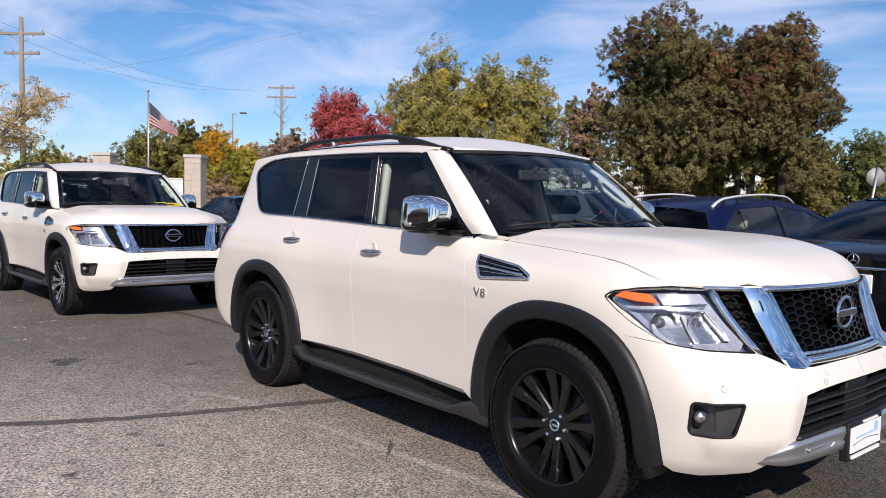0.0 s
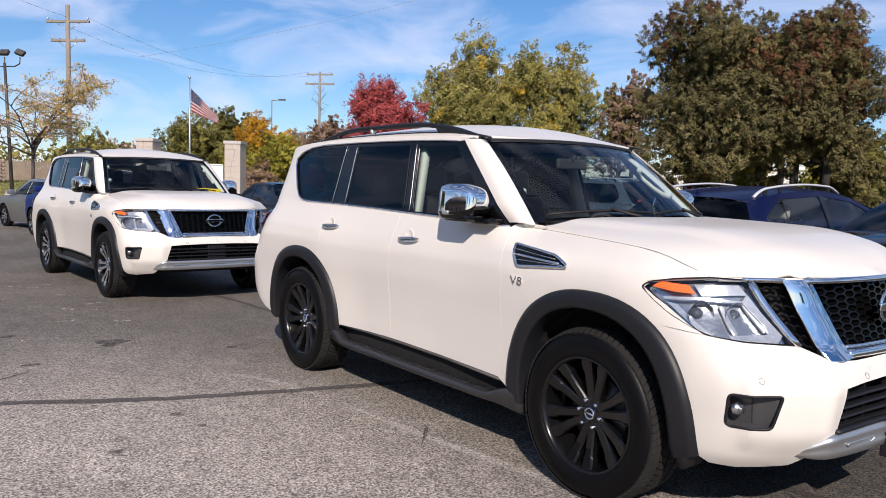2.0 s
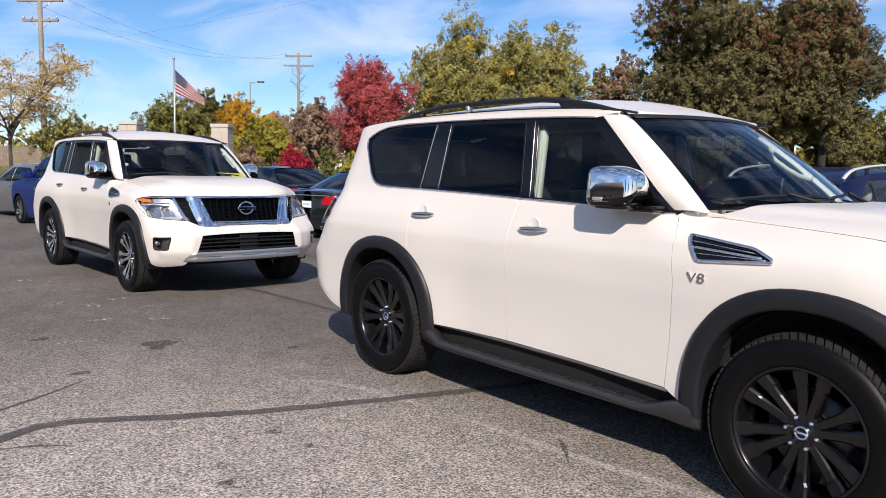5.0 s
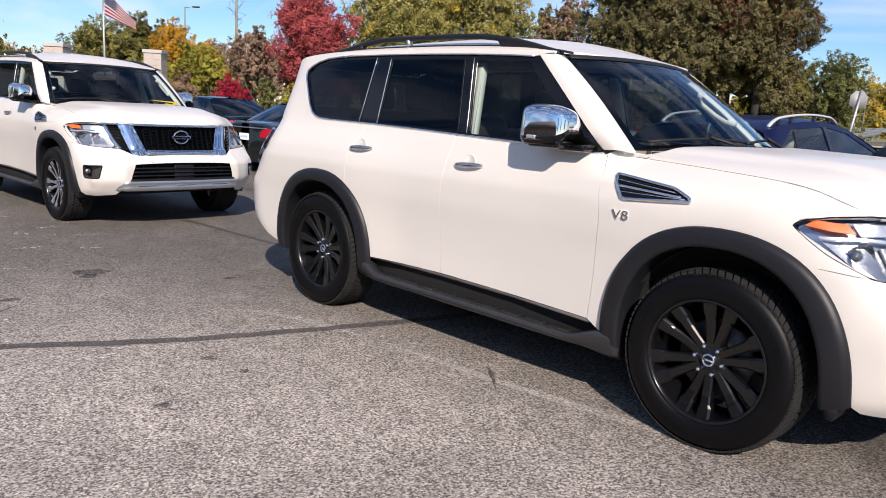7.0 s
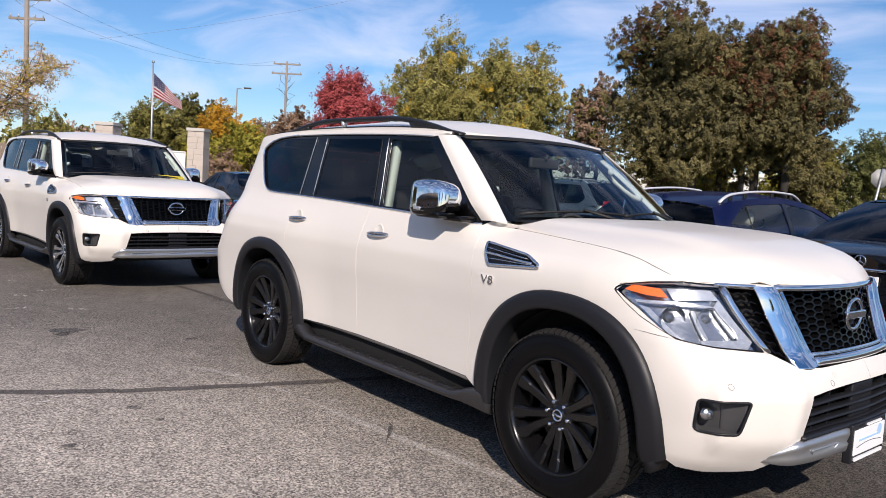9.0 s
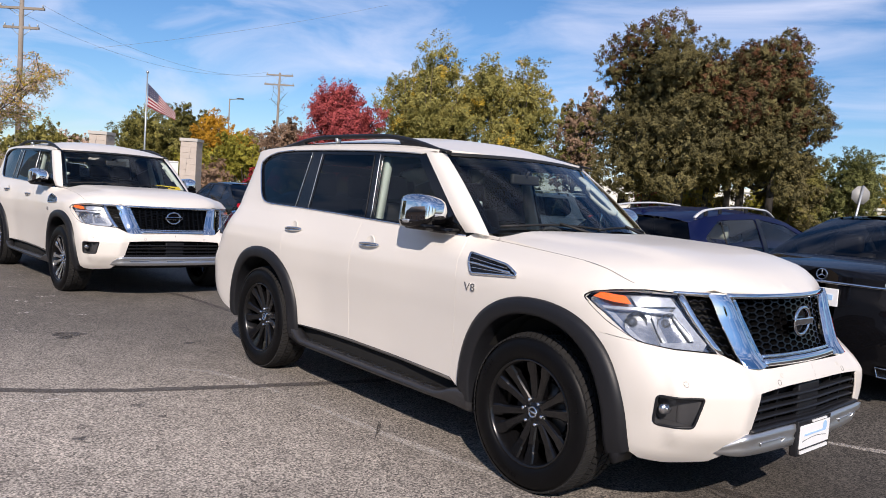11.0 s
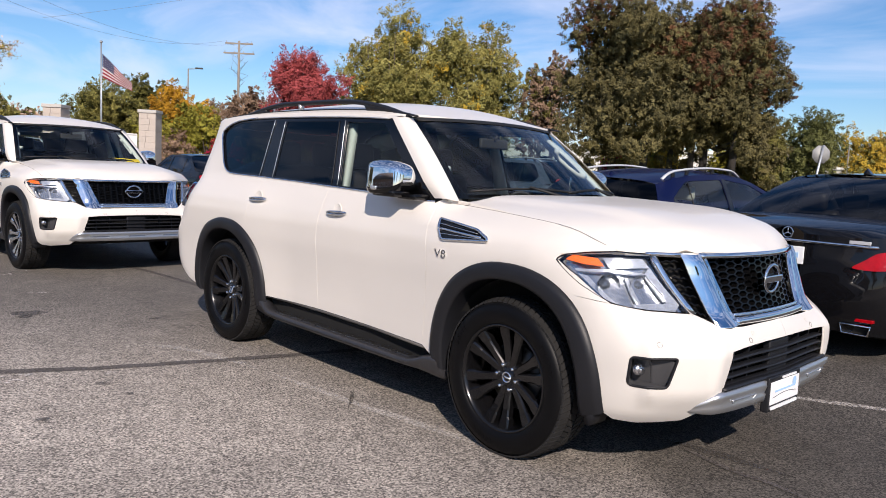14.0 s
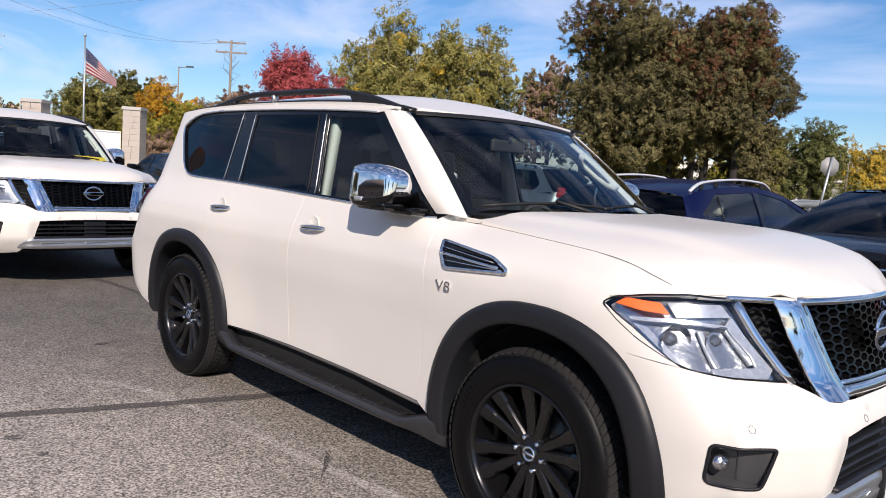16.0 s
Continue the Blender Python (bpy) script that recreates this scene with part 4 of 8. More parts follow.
        part("lamp_divider", flip(patch(deep(0.030), post, step=0.03, flange=0.02)), M_LED, lampo)
        frame_in = [n2(0.728, 1.046), n2(0.712, 1.046), n2(0.682, 0.940), n2(0.694, 0.936)]
        part("lamp_divider", flip(patch(deep(0.028), frame_in, step=0.03, flange=0.02)), M_LED, lampo)
        for y, z, r in ((0.868, 0.984, 0.056), (0.752, 0.984, 0.056)):
            p = Vector(shell(*n2(y, z))) - Vector((0.040, -0.015, 0))
            p.y *= s
            v, f = lathe([(0.0, -0.05), (r * 0.4, -0.047), (r * 0.75, -0.032), (r, 0.0), (r * 1.06, 0.0)], 32, "z")
            rot = Vector((0.90, -0.43 * s, 0.0)).to_track_quat("Z", "Y").to_matrix()
            bowl = part("reflector_bowl", fixed(([p + rot @ q for q in v], f)), M_BOWL, lampo)
            v, f = lathe([(0.0, -0.012), (r * 0.30, -0.014), (r * 0.42, -0.024), (r * 0.45, -0.045)], 24, "z")
            part("projector_lens", fixed(([p + rot @ q for q in v], f)), M_PROJECTOR, bowl)
        # slanted grille wing beside the lamp
        wingp = [n2(0.682, 1.128), n2(0.602, 1.138), n2(0.522, 0.835), n2(0.600, 0.872)]
        part("wing_grille_back", flip(patch(deep(0.07), wingp, step=0.05, flange=0)), M_WELL, car)
        for k in range(7):
            t = (k + 0.7) / 7.4
            a, b = Vector(wingp[0]).lerp(Vector(wingp[3]), t), Vector(wingp[1]).lerp(Vector(wingp[2]), t)
            pts = [(a.lerp(b, i / 6).x, a.lerp(b, i / 6).y + 0.010 * (i % 2)) for i in range(1, 7)]
            vv, ff = sweep(on_shell(pts, -0.03), 0.012, 0.03)
            part("wing_grille_slat", flip((vv, ff, vv))[:2], M_GLOSSBLACK, car)
        vv, ff = sweep(on_shell(dense([wingp[0], wingp[3]], 0.04, False), -0.002), 0.034, 0.02)
        part("wing_grille_trim", flip((vv, ff, vv))[:2], M_CHROME, car)
    for s in (1, -1):
        flip = (lambda d: d) if s == 1 else mirror
        vv, ff = sweep(on_shell(dense([n2(0.705, 1.141), n2(0.575, 1.143)], 0.03, False), 0.001), 0.018, 0.012)
        part("wing_grille_top_bar", flip((vv, ff, vv))[:2], M_CHROME, car)
    # chrome V with the top bar and honeycomb
    def vband(s, t):
        yo, yi = lerp(0.590, 0.512, t), lerp(0.462, 0.358, t)
        y, z = lerp(yo, yi, s), lerp(1.146, 0.818, t)
        p = Vector(shell(nose(y, z), z))
        return p + Vector((0.020 * math.sin(math.pi * min(1, s * 1.2)) + 0.006 - 0.03 * max(0, s - 0.75), 0, 0))
    vb = patch(vband, [(0, 0), (1, 0), (1, 1), (0, 1)], step=0.09, flange=0.03)
    both("chrome_v_band", vb, M_CHROME, car)
    topbar = [(Vector(shell(nose(abs(y), 1.138), 1.138)) * 1, (0.9, 0, 0.4)) for y in [0.50 * i / 12 for i in range(0, 13)]]
    topbar = [(Vector((p.x + 0.004, -p.y, p.z)), n) for p, n in reversed(topbar)] + [(Vector((p.x + 0.004, p.y, p.z)), n) for p, n in topbar[1:]]
    part("grille_top_bar", fixed(sweep(topbar, 0.030, 0.024)), M_CHROME, car)
    lowbar = [(Vector((shell(nose(abs(y), 0.828), 0.828)[0] - 0.012, y, 0.828)), (1, 0, 0.2)) for y in [0.37 * i / 10 for i in range(-10, 11)]]
    part("grille_lower_frame", fixed(sweep(lowbar, 0.045, 0.03)), M_CHROME, car)
    lowch = [(Vector((shell(nose(abs(y), 0.856), 0.856)[0] - 0.012, y, 0.856)), (1, 0, 0.2)) for y in [0.36 * i / 10 for i in range(-10, 11)]]
    part("grille_lower_trim", fixed(sweep(lowch, 0.020, 0.014)), M_CHROME, car)
    part("grille_lower_badge", solid(0.955, 0.962, -0.05, 0.05, 0.815, 0.835, 0.003), M_SATIN, car)

    def in_v(y, z):
        return abs(y) < lerp(0.358, 0.462, (z - 0.818) / 0.328) + 0.02
    hv, hf = hex_mesh(nose, 0.862, 1.128, -0.504, 0.504, 0.082, 0.032, 0.03, 0.045, in_v)
    part("honeycomb_grille", mesh_of("honeycomb_grille", hv, hf, None, [M_GRILLE], flat=True), None, car)
    bv = [Vector((shell(nose(abs(y), z), z)[0] - 0.085, y, z)) for z in (0.80, 0.9, 1.0, 1.14) for y in [0.55 * i / 8 for i in range(-8, 9)]]
    bf = [(r * 17 + c, r * 17 + c + 1, r * 17 + 18 + c, r * 17 + 17 + c) for r in range(3) for c in range(16)]
    part("grille_back", (bv, bf), M_WELL, car)
    bx = 0.935
    ring = [(Vector((bx + 0.004, 0.078 * math.cos(a), 1.012 + 0.070 * math.sin(a))), (1, 0, 0)) for a in (2 * math.pi * i / 40 for i in range(40))]
    badge = part("badge", fixed(sweep(ring, 0.020, 0.016, True)), M_CHROME, car, "round chrome ring badge with a bar")
    part("badge_bar", solid(bx - 0.004, bx + 0.018, -0.098, 0.098, 0.994, 1.030, 0.006), M_CHROME, badge)
    part("badge_back", fixed(([Vector((bx - 0.006, p[0].y, p[0].z)) for p in ring], [tuple(range(40))])), M_GLOSSBLACK, badge)
    # lower grille
    lg = [(Vector((shell(nose(abs(y), z), z)[0] - 0.10, y, z))) for z in (0.46, 0.60, 0.74) for y in [0.60 * i / 10 for i in range(-10, 11)]]
    part("lower_grille_back", (lg, [(r * 21 + c, r * 21 + c + 1, r * 21 + 22 + c, r * 21 + 21 + c) for r in range(2) for c in range(20)]), M_WELL, car)
    for z in (0.545, 0.585, 0.627, 0.669):
        hw = lerp(0.545, 0.510, (z - 0.535) / 0.18)
        p = [(Vector((shell(nose(abs(y), z), z)[0] - 0.035, y, z)), (1, 0, 0)) for y in [hw * i / 16 for i in range(-16, 17)]]
        part("lower_grille_slat", fixed(sweep(p, 0.016, 0.05)), M_PLASTIC, car)
    for y in (-0.42, -0.28, 0.28, 0.42):
        x = shell(nose(abs(y), 0.62), 0.62)[0]
        part("lower_grille_rib", solid(x - 0.08, x - 0.045, y - 0.006, y + 0.006, 0.53, 0.70, 0), M_PLASTIC, car)
    part("radar_cover", solid(0.97, 1.012, -0.105, 0.105, 0.548, 0.712, 0.01), M_PLASTIC, car)
    lip = [(Vector((shell(nose(abs(y), 0.538), 0.538)[0] - 0.004, y, 0.540)), (1, 0, 0)) for y in [0.565 * i / 16 for i in range(-16, 17)]]
    part("lower_grille_lip", fixed(sweep(lip, 0.022, 0.05)), M_PLASTIC, car)
    sv, sf = [], []
    cols = 40
    for i in range(cols + 1):
        y = lerp(-0.70, 0.70, i / cols)
        k = smooth(0.70, 0.60, abs(y))
        z1, z0 = lerp(0.440, 0.530, k), lerp(0.428, 0.420, k)
        for t, o in ((0.0, -0.03), (0.0, 0.012), (0.25, 0.020), (0.55, 0.016), (0.62, 0.026), (0.95, 0.030), (1.0, 0.022), (1.0, -0.04)):
            z = lerp(z1, z0, t)
            e = smooth(0.70, 0.60, abs(y))
            sv.append(Vector((shell(nose(abs(y), z), z)[0] + (o + 0.012 + 0.012 * t) * e - 0.012 * (1 - e), y, z)))
    for i in range(cols):
        for q in range(7):
            sf.append((i * 8 + q, i * 8 + q + 1, i * 8 + 9 + q, i * 8 + 8 + q))
    part("skid_plate", fixed((sv, sf)), M_SATIN, car, "satin silver skid plate")
    for y in (-0.40, 0.40, 0.0):
        loop = [(y + a, z) for a, z in rounded([(-0.085, 0.458), (0.085, 0.458), (0.105, 0.484), (-0.105, 0.484)], 0.008, 3)]
        p = [(Vector((shell(nose(abs(yy), zz), zz)[0] + 0.041, yy, zz)), (1, 0, 0)) for yy, zz in loop]
        part("skid_slot_trim", fixed(sweep(p, 0.005, 0.009, True)), M_SATIN, car)
    part("undertray", solid(-3.9, 0.55, -0.70, 0.70, 0.33, 0.44, 0.03), M_WELL, car)
    part("bumper_valance", solid(0.40, 0.80, -0.48, 0.48, 0.38, 0.44, 0.03), M_WELL, car)
    # fog lamps
    for s in (1, -1):
        flip = (lambda d: d) if s == 1 else mirror
        fo = [Vector(p) for p in fogs]
        fc = sum(fo, Vector((0, 0))) / len(fo)
        u0, u1 = n2(0.872, 0.63)[0], n2(0.806, 0.63)[0]

        def slope(u, z):
            p, n = on_shell([(u, z)], 0)[0]
            return p - n * lerp(0.060, 0.010, min(1, max(0, (u - u0) / (u1 - u0))))
        pocket = part("fog_lamp", flip(patch(slope, [fc + (p - fc) * 0.99 for p in fo], step=0.008, flange=0)), M_POCKET, car, "fog lamp in a charcoal pocket")
        walls = on_shell(dense(fo, 0.03), 0.002)
        n = len(walls)
        wv = [p for p, _ in walls] + [p - q * 0.064 for p, q in walls]
        wv2, wf2, _ = flip((wv, [(i, (i + 1) % n, n + (i + 1) % n, n + i) for i in range(n)], wv))
        part("pocket_wall", (wv2, wf2), M_POCKET, pocket)
        vv, ff = sweep(on_shell(dense(fo, 0.03), 0.001), 0.012, 0.008, True)
        part("pocket_rim", flip((vv, ff, vv))[:2], M_PLASTIC, pocket)
        p = Vector(shell(*n2(0.886, 0.632))) - Vector((0.030, 0, 0))
        p.y *= s
        rot = Vector((0.96, -0.28 * s, 0)).to_track_quat("Z", "Y").to_matrix()
        v, f = lathe([(0, 0.004), (0.010, 0.003), (0.018, -0.004), (0.022, -0.004), (0.028, -0.03)], 24, "z")
        part("bulb_lens", fixed(([p + rot @ q for q in v], f)), M_REFLECT, pocket)
        for y, z in ((0.845, 0.755), (0.341, 0.747)):
            c = Vector(n2(y, z))
            disc = [(c.x + 0.011 * math.cos(t) / 0.9, c.y + 0.011 * math.sin(t)) for t in (2 * math.pi * i / 20 for i in range(20))]
            vv, ff = sweep(on_shell(disc, 0.0006), 0.0022, 0.0016, True)
            part("parking_sensor", flip((vv, ff, vv))[:2], M_GAP, car)
    # flares, liners, steps
    for cx in (FRONT_ARCH, REAR_ARCH):
        fl = flare(cx)
        for s in (1, -1):
            v = [Vector((p.x, p.y * s, p.z)) for p in fl[0]]
            part("wheel_arch_flare", fixed((v, fl[1])), M_PLASTIC, car, "charcoal plastic wheel arch flare")
            lv, lf = [], []
            for i in range(21):
                a = math.pi * (0.02 + 0.96 * i / 20)
                for y in (-0.86, -0.60):
                    lv.append(Vector((cx + 0.50 * math.cos(a), y * s, 0.42 + 0.52 * math.sin(a))))
            lv += [Vector((cx, -0.60 * s, 0.42))]
            lf = [(2 * i, 2 * i + 1, 2 * i + 3, 2 * i + 2) for i in range(20)] + [(2 * i + 1, 42, 2 * i + 3) for i in range(20)]
            part("wheel_well", (lv, lf), M_WELL, car)
    for s in (1, -1):
        sv, sf = [], []
        stations = ((-2.625, 0.300, 0.418, 0.915), (-2.56, 0.296, 0.430, 0.930), (-2.50, 0.293, 0.420, 0.938), (-2.45, 0.293, 0.385, 0.940), (-2.39, 0.294, 0.362, 0.942), (-2.2, 0.294, 0.357, 0.944), (-1.5, 0.292, 0.352, 0.945), (-0.86, 0.290, 0.350, 0.945),
                    (-0.76, 0.290, 0.354, 0.945), (-0.70, 0.290, 0.372, 0.945), (-0.64, 0.286, 0.396, 0.945), (-0.57, 0.280, 0.412, 0.945), (-0.50, 0.276, 0.416, 0.943), (-0.465, 0.280, 0.412, 0.938))
        for x, zl, zh, w in stations:
            h = zh - zl
            sv += [Vector((x, -y * s, z)) for y, z in ((0.852, zl + 0.004), (0.852, zh - 0.004), (w - 0.030, zh), (w - 0.010, zh - 0.006), (w, zh - 0.016), (w, zh - 0.030), (w - 0.014, zl + 0.25 * h), (w - 0.06, zl))]
        for i in range(len(stations) - 1):
            for q in range(8):
                r = (q + 1) % 8
                sf.append((i * 8 + q, i * 8 + r, i * 8 + 8 + r, i * 8 + 8 + q))
        sf += [tuple(range(8)), tuple((len(stations) - 1) * 8 + q for q in range(8))]
        step = part("running_board", fixed((sv, sf)), M_BOARD, car, "charcoal running board with treads")
        lineb = [(Vector((x, -(0.9465) * s, 0.3265 + 0.002 * smooth(-1.5, -2.3, x))), (0, -s, 0)) for x in (-2.38, -1.9, -1.5, -1.1, -0.78)]
        part("board_groove", fixed(sweep(lineb, 0.005, 0.003)), M_SEAL, step)
        for i in range(9):
            x = -2.34 + i * 0.178
            zt = 0.3515 + 0.005 * smooth(-1.5, -2.3, x)
            part("tread_pad", solid(x, x + 0.135, min(-0.856 * s, -0.912 * s), max(-0.856 * s, -0.912 * s), zt - 0.006, zt + 0.005, 0.003, 1), M_TREADPAD, step)
            for k in range(4):
                y0 = 0.860 + 0.013 * k
                part("tread_bar", solid(x + 0.01, x + 0.125, min(-y0 * s, -(y0 + 0.008) * s), max(-y0 * s, -(y0 + 0.008) * s), zt + 0.004, zt + 0.009, 0), M_TREADPAD, step)
        part("rocker_panel", solid(-2.52, -0.52, min(-0.84 * s, -0.70 * s), max(-0.84 * s, -0.70 * s), 0.30, 0.47, 0.02), M_WELL, car)
        sill = [(Vector((x, -(side_width(x, 0.45) - 0.012) * s, lerp(0.441, 0.456, smooth(-0.66, -1.6, x)))), (0, -s, -0.3)) for x in (-2.49, -2.2, -1.8, -1.2, -0.66)]
        part("sill_moulding", fixed(sweep(sill, 0.026, 0.016)), M_SILL, car)
        vv = [Vector((x, -y * s, z)) for y in (0.80, 0.925) for x, z in ((0.50, 0.42), (0.585, 0.42), (0.560, 0.315), (0.535, 0.315))]
        part("mud_flap", fixed((vv, [(0, 1, 2, 3), (4, 5, 6, 7), (0, 1, 5, 4), (1, 2, 6, 5), (2, 3, 7, 6), (3, 0, 4, 7)])), M_PLASTIC, car)
        # handles
        for x, z in ((-1.588, 1.163), (-2.612, 1.192)):
            y = side_width(x, z)

            def grip(lo, hi, out):
                v, f, n = [], [], 14
                for i in range(n + 1):
                    t = -1 + 2 * i / n
                    k = (1 - abs(t) ** 2.4) ** 0.75
                    yy = side_width(x + 0.112 * t, z) + 0.004
                    for a, o in ((lo, 0.0), (lo * 0.8, out * 0.85), (hi * 0.5 + lo * 0.5, out), (hi * 0.8, out * 0.85), (hi, 0.0)):
                        v.append(Vector((x + 0.112 * t, -(yy + (o * (0.35 + 0.65 * k))) * s, z + 0.004 * t + a * (0.30 + 0.70 * k))))
                for i in range(n):
                    f += [(i * 5 + q, i * 5 + q + 1, i * 5 + 6 + q, i * 5 + 5 + q) for q in range(4)]
                return fixed((v, f + [(0, 1, 2, 3, 4), tuple(n * 5 + q for q in range(5))]))
            hd = part("door_handle", grip(0.001, 0.020, 0.034), M_CHROME, car, "chrome door handle")
            part("handle_bar", grip(-0.019, -0.002, 0.030), M_CHROME, hd)
            part("handle_slit", grip(-0.004, 0.003, 0.026), M_SEAL, hd)
            v, f = lathe([(0.0, -0.002), (0.030, 0.000), (0.042, 0.004), (0.047, 0.006), (0.052, 0.001)], 28, "z")
            rot = Vector((0, -s, 0.15)).to_track_quat("Z", "Y").to_matrix()
            part("handle_cup", fixed(([Vector((x, -(side_width(x, z + 0.012) + 0.0005) * s, z + 0.016)) + rot @ q for q in v], f)), M_WHITE, hd)
        # mirror
        mv, mf = [], []
        rings = ((-1.092, 0.86), (-1.086, 0.97), (-1.06, 1.02), (-1.01, 1.03), (-0.95, 1.0), (-0.90, 0.93), (-0.865, 0.81), (-0.842, 0.60), (-0.832, 0.30))
        prof = rounded([(0.960, 1.338), (0.948, 1.44), (0.985, 1.515), (1.09, 1.535), (1.148, 1.508), (1.158, 1.350), (1.140, 1.332)], [0.02, 0.06, 0.06, 0.05, 0.04, 0.03, 0.02], 4)
        cyz = Vector((1.06, 1.425))
        for x, k in rings:
            for p in prof:
                q = cyz + (Vector(p) - cyz) * k
                mv.append(Vector((x + 0.10 * (1.06 - q.x) * 0.8, -(q.x - 0.120) * s, q.y)))
        n = len(prof)
        for i in range(len(rings) - 1):
            for q in range(n):
                r = (q + 1) % n
                mf.append((i * n + q, i * n + r, (i + 1) * n + r, (i + 1) * n + q))
        mf.append(tuple((len(rings) - 1) * n + q for q in range(n)))
        mi = part("door_mirror", fixed((mv, mf)), M_CHROME, car, "chrome capped door mirror")
        part("mirror_glass", fixed(([mv[q] * 1 for q in range(n)], [tuple(range(n))])), M_CHROME, mi)
        # black lower shell of the mirror
        low = rounded([(0.962, 1.330), (0.950, 1.364), (1.160, 1.366), (1.142, 1.324)], [0.015, 0.004, 0.004, 0.02], 3)
        lv = []
        for x, k in rings[1:]:
            for p in low:
                q = cyz + (Vector(p) - cyz) * (k + 0.018)
                lv.append(Vector((x + 0.10 * (1.06 - q.x) * 0.8, -(q.x - 0.120) * s, q.y)))
        k = len(low)
        lf = [(i * k + q, i * k + (q + 1) % k, (i + 1) * k + (q + 1) % k, (i + 1) * k + q) for i in range(len(rings) - 2) for q in range(k)]
        part("mirror_lower_shell", fixed((lv, lf + [tuple(range(k)), tuple((len(rings) - 2) * k + q for q in range(k))])), M_GLOSSBLACK, mi)
        part("mirror_base", solid(-1.06, -0.86, min(-1.02 * s, -0.88 * s), max(-1.02 * s, -0.88 * s), 1.312, 1.356, 0.016), M_GLOSSBLACK, mi)
        part("mirror_arm", solid(-0.92, -0.76, min(-0.94 * s, -0.81 * s), max(-0.94 * s, -0.81 * s), 1.302, 1.335, 0.012), M_GLOSSBLACK, mi)
        part("mirror_sail", fixed(([Vector((x, -(side_width(x, z) + o) * s, z)) for o in (-0.01, 0.004) for x, z in ((-0.725, 1.302), (-0.93, 1.312), (-0.93, 1.49))], [(0, 1, 2), (3, 4, 5), (0, 1, 4, 3), (1, 2, 5, 4), (2, 0, 3, 5)])), M_GLOSSBLACK, mi)
        part("indicator_lens", solid(-1.045, -0.985, min(-1.047 * s, -1.01 * s), max(-1.047 * s, -1.01 * s), 1.352, 1.372, 0.006), M_LED, mi)
        # fender vent and lettering
        flip = (lambda d: d) if s == 1 else mirror
        vo = rounded([(-0.575, 1.207), (-0.50, 1.098), (-0.145, 1.122), (-0.150, 1.138), (-0.235, 1.172)], [0.008, 0.02, 0.012, 0.012, 0.03], 3)
        vent = part("fender_vent", flip(patch(shell, vo, step=0.03, flange=0.004, offset=0.003)), M_GLOSSBLACK, car, "chrome framed fender vent")
        vv, ff = sweep(on_shell(dense(vo, 0.03), 0.006), 0.016, 0.016, True)
        part("vent_frame", flip((vv, ff, vv))[:2], M_CHROME, vent)
        for a, b, w in (((-0.545, 1.158), (-0.19, 1.136), 0.014), ((-0.556, 1.181), (-0.25, 1.156), 0.005), ((-0.522, 1.130), (-0.17, 1.129), 0.005)):
            vv, ff = sweep(on_shell(dense([a, b], 0.04, False), 0.008), w, w)
            part("vent_bar", flip((vv, ff, vv))[:2], M_CHROME, vent)
        for k in range(4):
            dz = -0.012 - 0.014 * k if k < 2 else 0.014 + 0.013 * (k - 2)
            vv, ff = sweep(on_shell(dense([(-0.53, 1.157 + dz), (-0.22, 1.138 + dz)], 0.05, False), 0.004), 0.004, 0.006)
            part("vent_louvre", flip((vv, ff, vv))[:2], M_PLASTIC, vent)
        p, nn = on_shell([(-0.497, 1.018)], 0.003)[0]
        q = Vector((p.x, p.y * s, p.z))
        yax = Vector((0, 0, 1))
        zax = Vector((nn.x, nn.y * s, 0)).normalized()
        xax = yax.cross(zax)
        rot = Matrix((xax, yax, zax)).transposed().to_4x4()
        me = text_mesh("V8", 0.070, 0.004)
        me.transform(Matrix.Translation(q) @ rot @ Matrix.Diagonal((1.25, 0.9, 1, 1)))
        me.materials.append(M_CHROME)
        part("engine_badge", me, None, car, "chrome lettering V8")
        # tail lamp
        tl = rounded([(-3.94, 1.255), (-3.81, 1.236), (-3.788, 1.19), (-3.81, 1.125), (-3.93, 1.045), (-4.055, 1.03), (-4.04, 1.15)], 0.03, 3)
        tla = part("tail_lamp", flip(patch(shell, tl, step=0.03, flange=0.035, offset=0.028)), M_LENS, car, "red and clear tail lamp")
        part("lamp_body", flip(patch(shell, tl, step=0.03, flange=0.01, offset=0.004)), M_LED, tla)
        tc = sum((Vector(p) for p in tl), Vector((0, 0))) / len(tl)
        part("red_segment", flip(patch(shell, [tc + Vector((-0.03, 0.02)) + (Vector(p) - tc) * 0.70 for p in tl], step=0.03, flange=0.012, offset=0.016)), M_RED, tla)
    # tailgate and rear bumper
    def tail(s, z):
        x, y, _ = shell(REAR_X(z) + 0.012, z)
        return (x - 0.06 * (1 - s * s), -y * s if True else 0, z)
    part("tailgate", patch(tail, [(-1, 0.60), (1, 0.60), (1, 1.76), (-1, 1.76)], [rounded([(-0.82, 1.36), (0.82, 1.36), (0.80, 1.70), (-0.80, 1.70)], 0.05)], step=0.1), M_WHITE, car)
    part("rear_window", patch(tail, rounded([(-0.82, 1.36), (0.82, 1.36), (0.80, 1.70), (-0.80, 1.70)], 0.05), step=0.15, flange=0, offset=-0.006), M_CLEAR, car)
    part("roof_spoiler", fixed(([Vector((x, y, z)) for y in (-0.46, -0.24, 0, 0.24, 0.46) for x, z in ((-3.74, 1.825), (-3.99, 1.80), (-4.0, 1.78), (-3.80, 1.765))], [(i * 4 + q, i * 4 + (q + 1) % 4, i * 4 + 4 + (q + 1) % 4, i * 4 + 4 + q) for i in range(4) for q in range(4)])), M_WHITE, car)
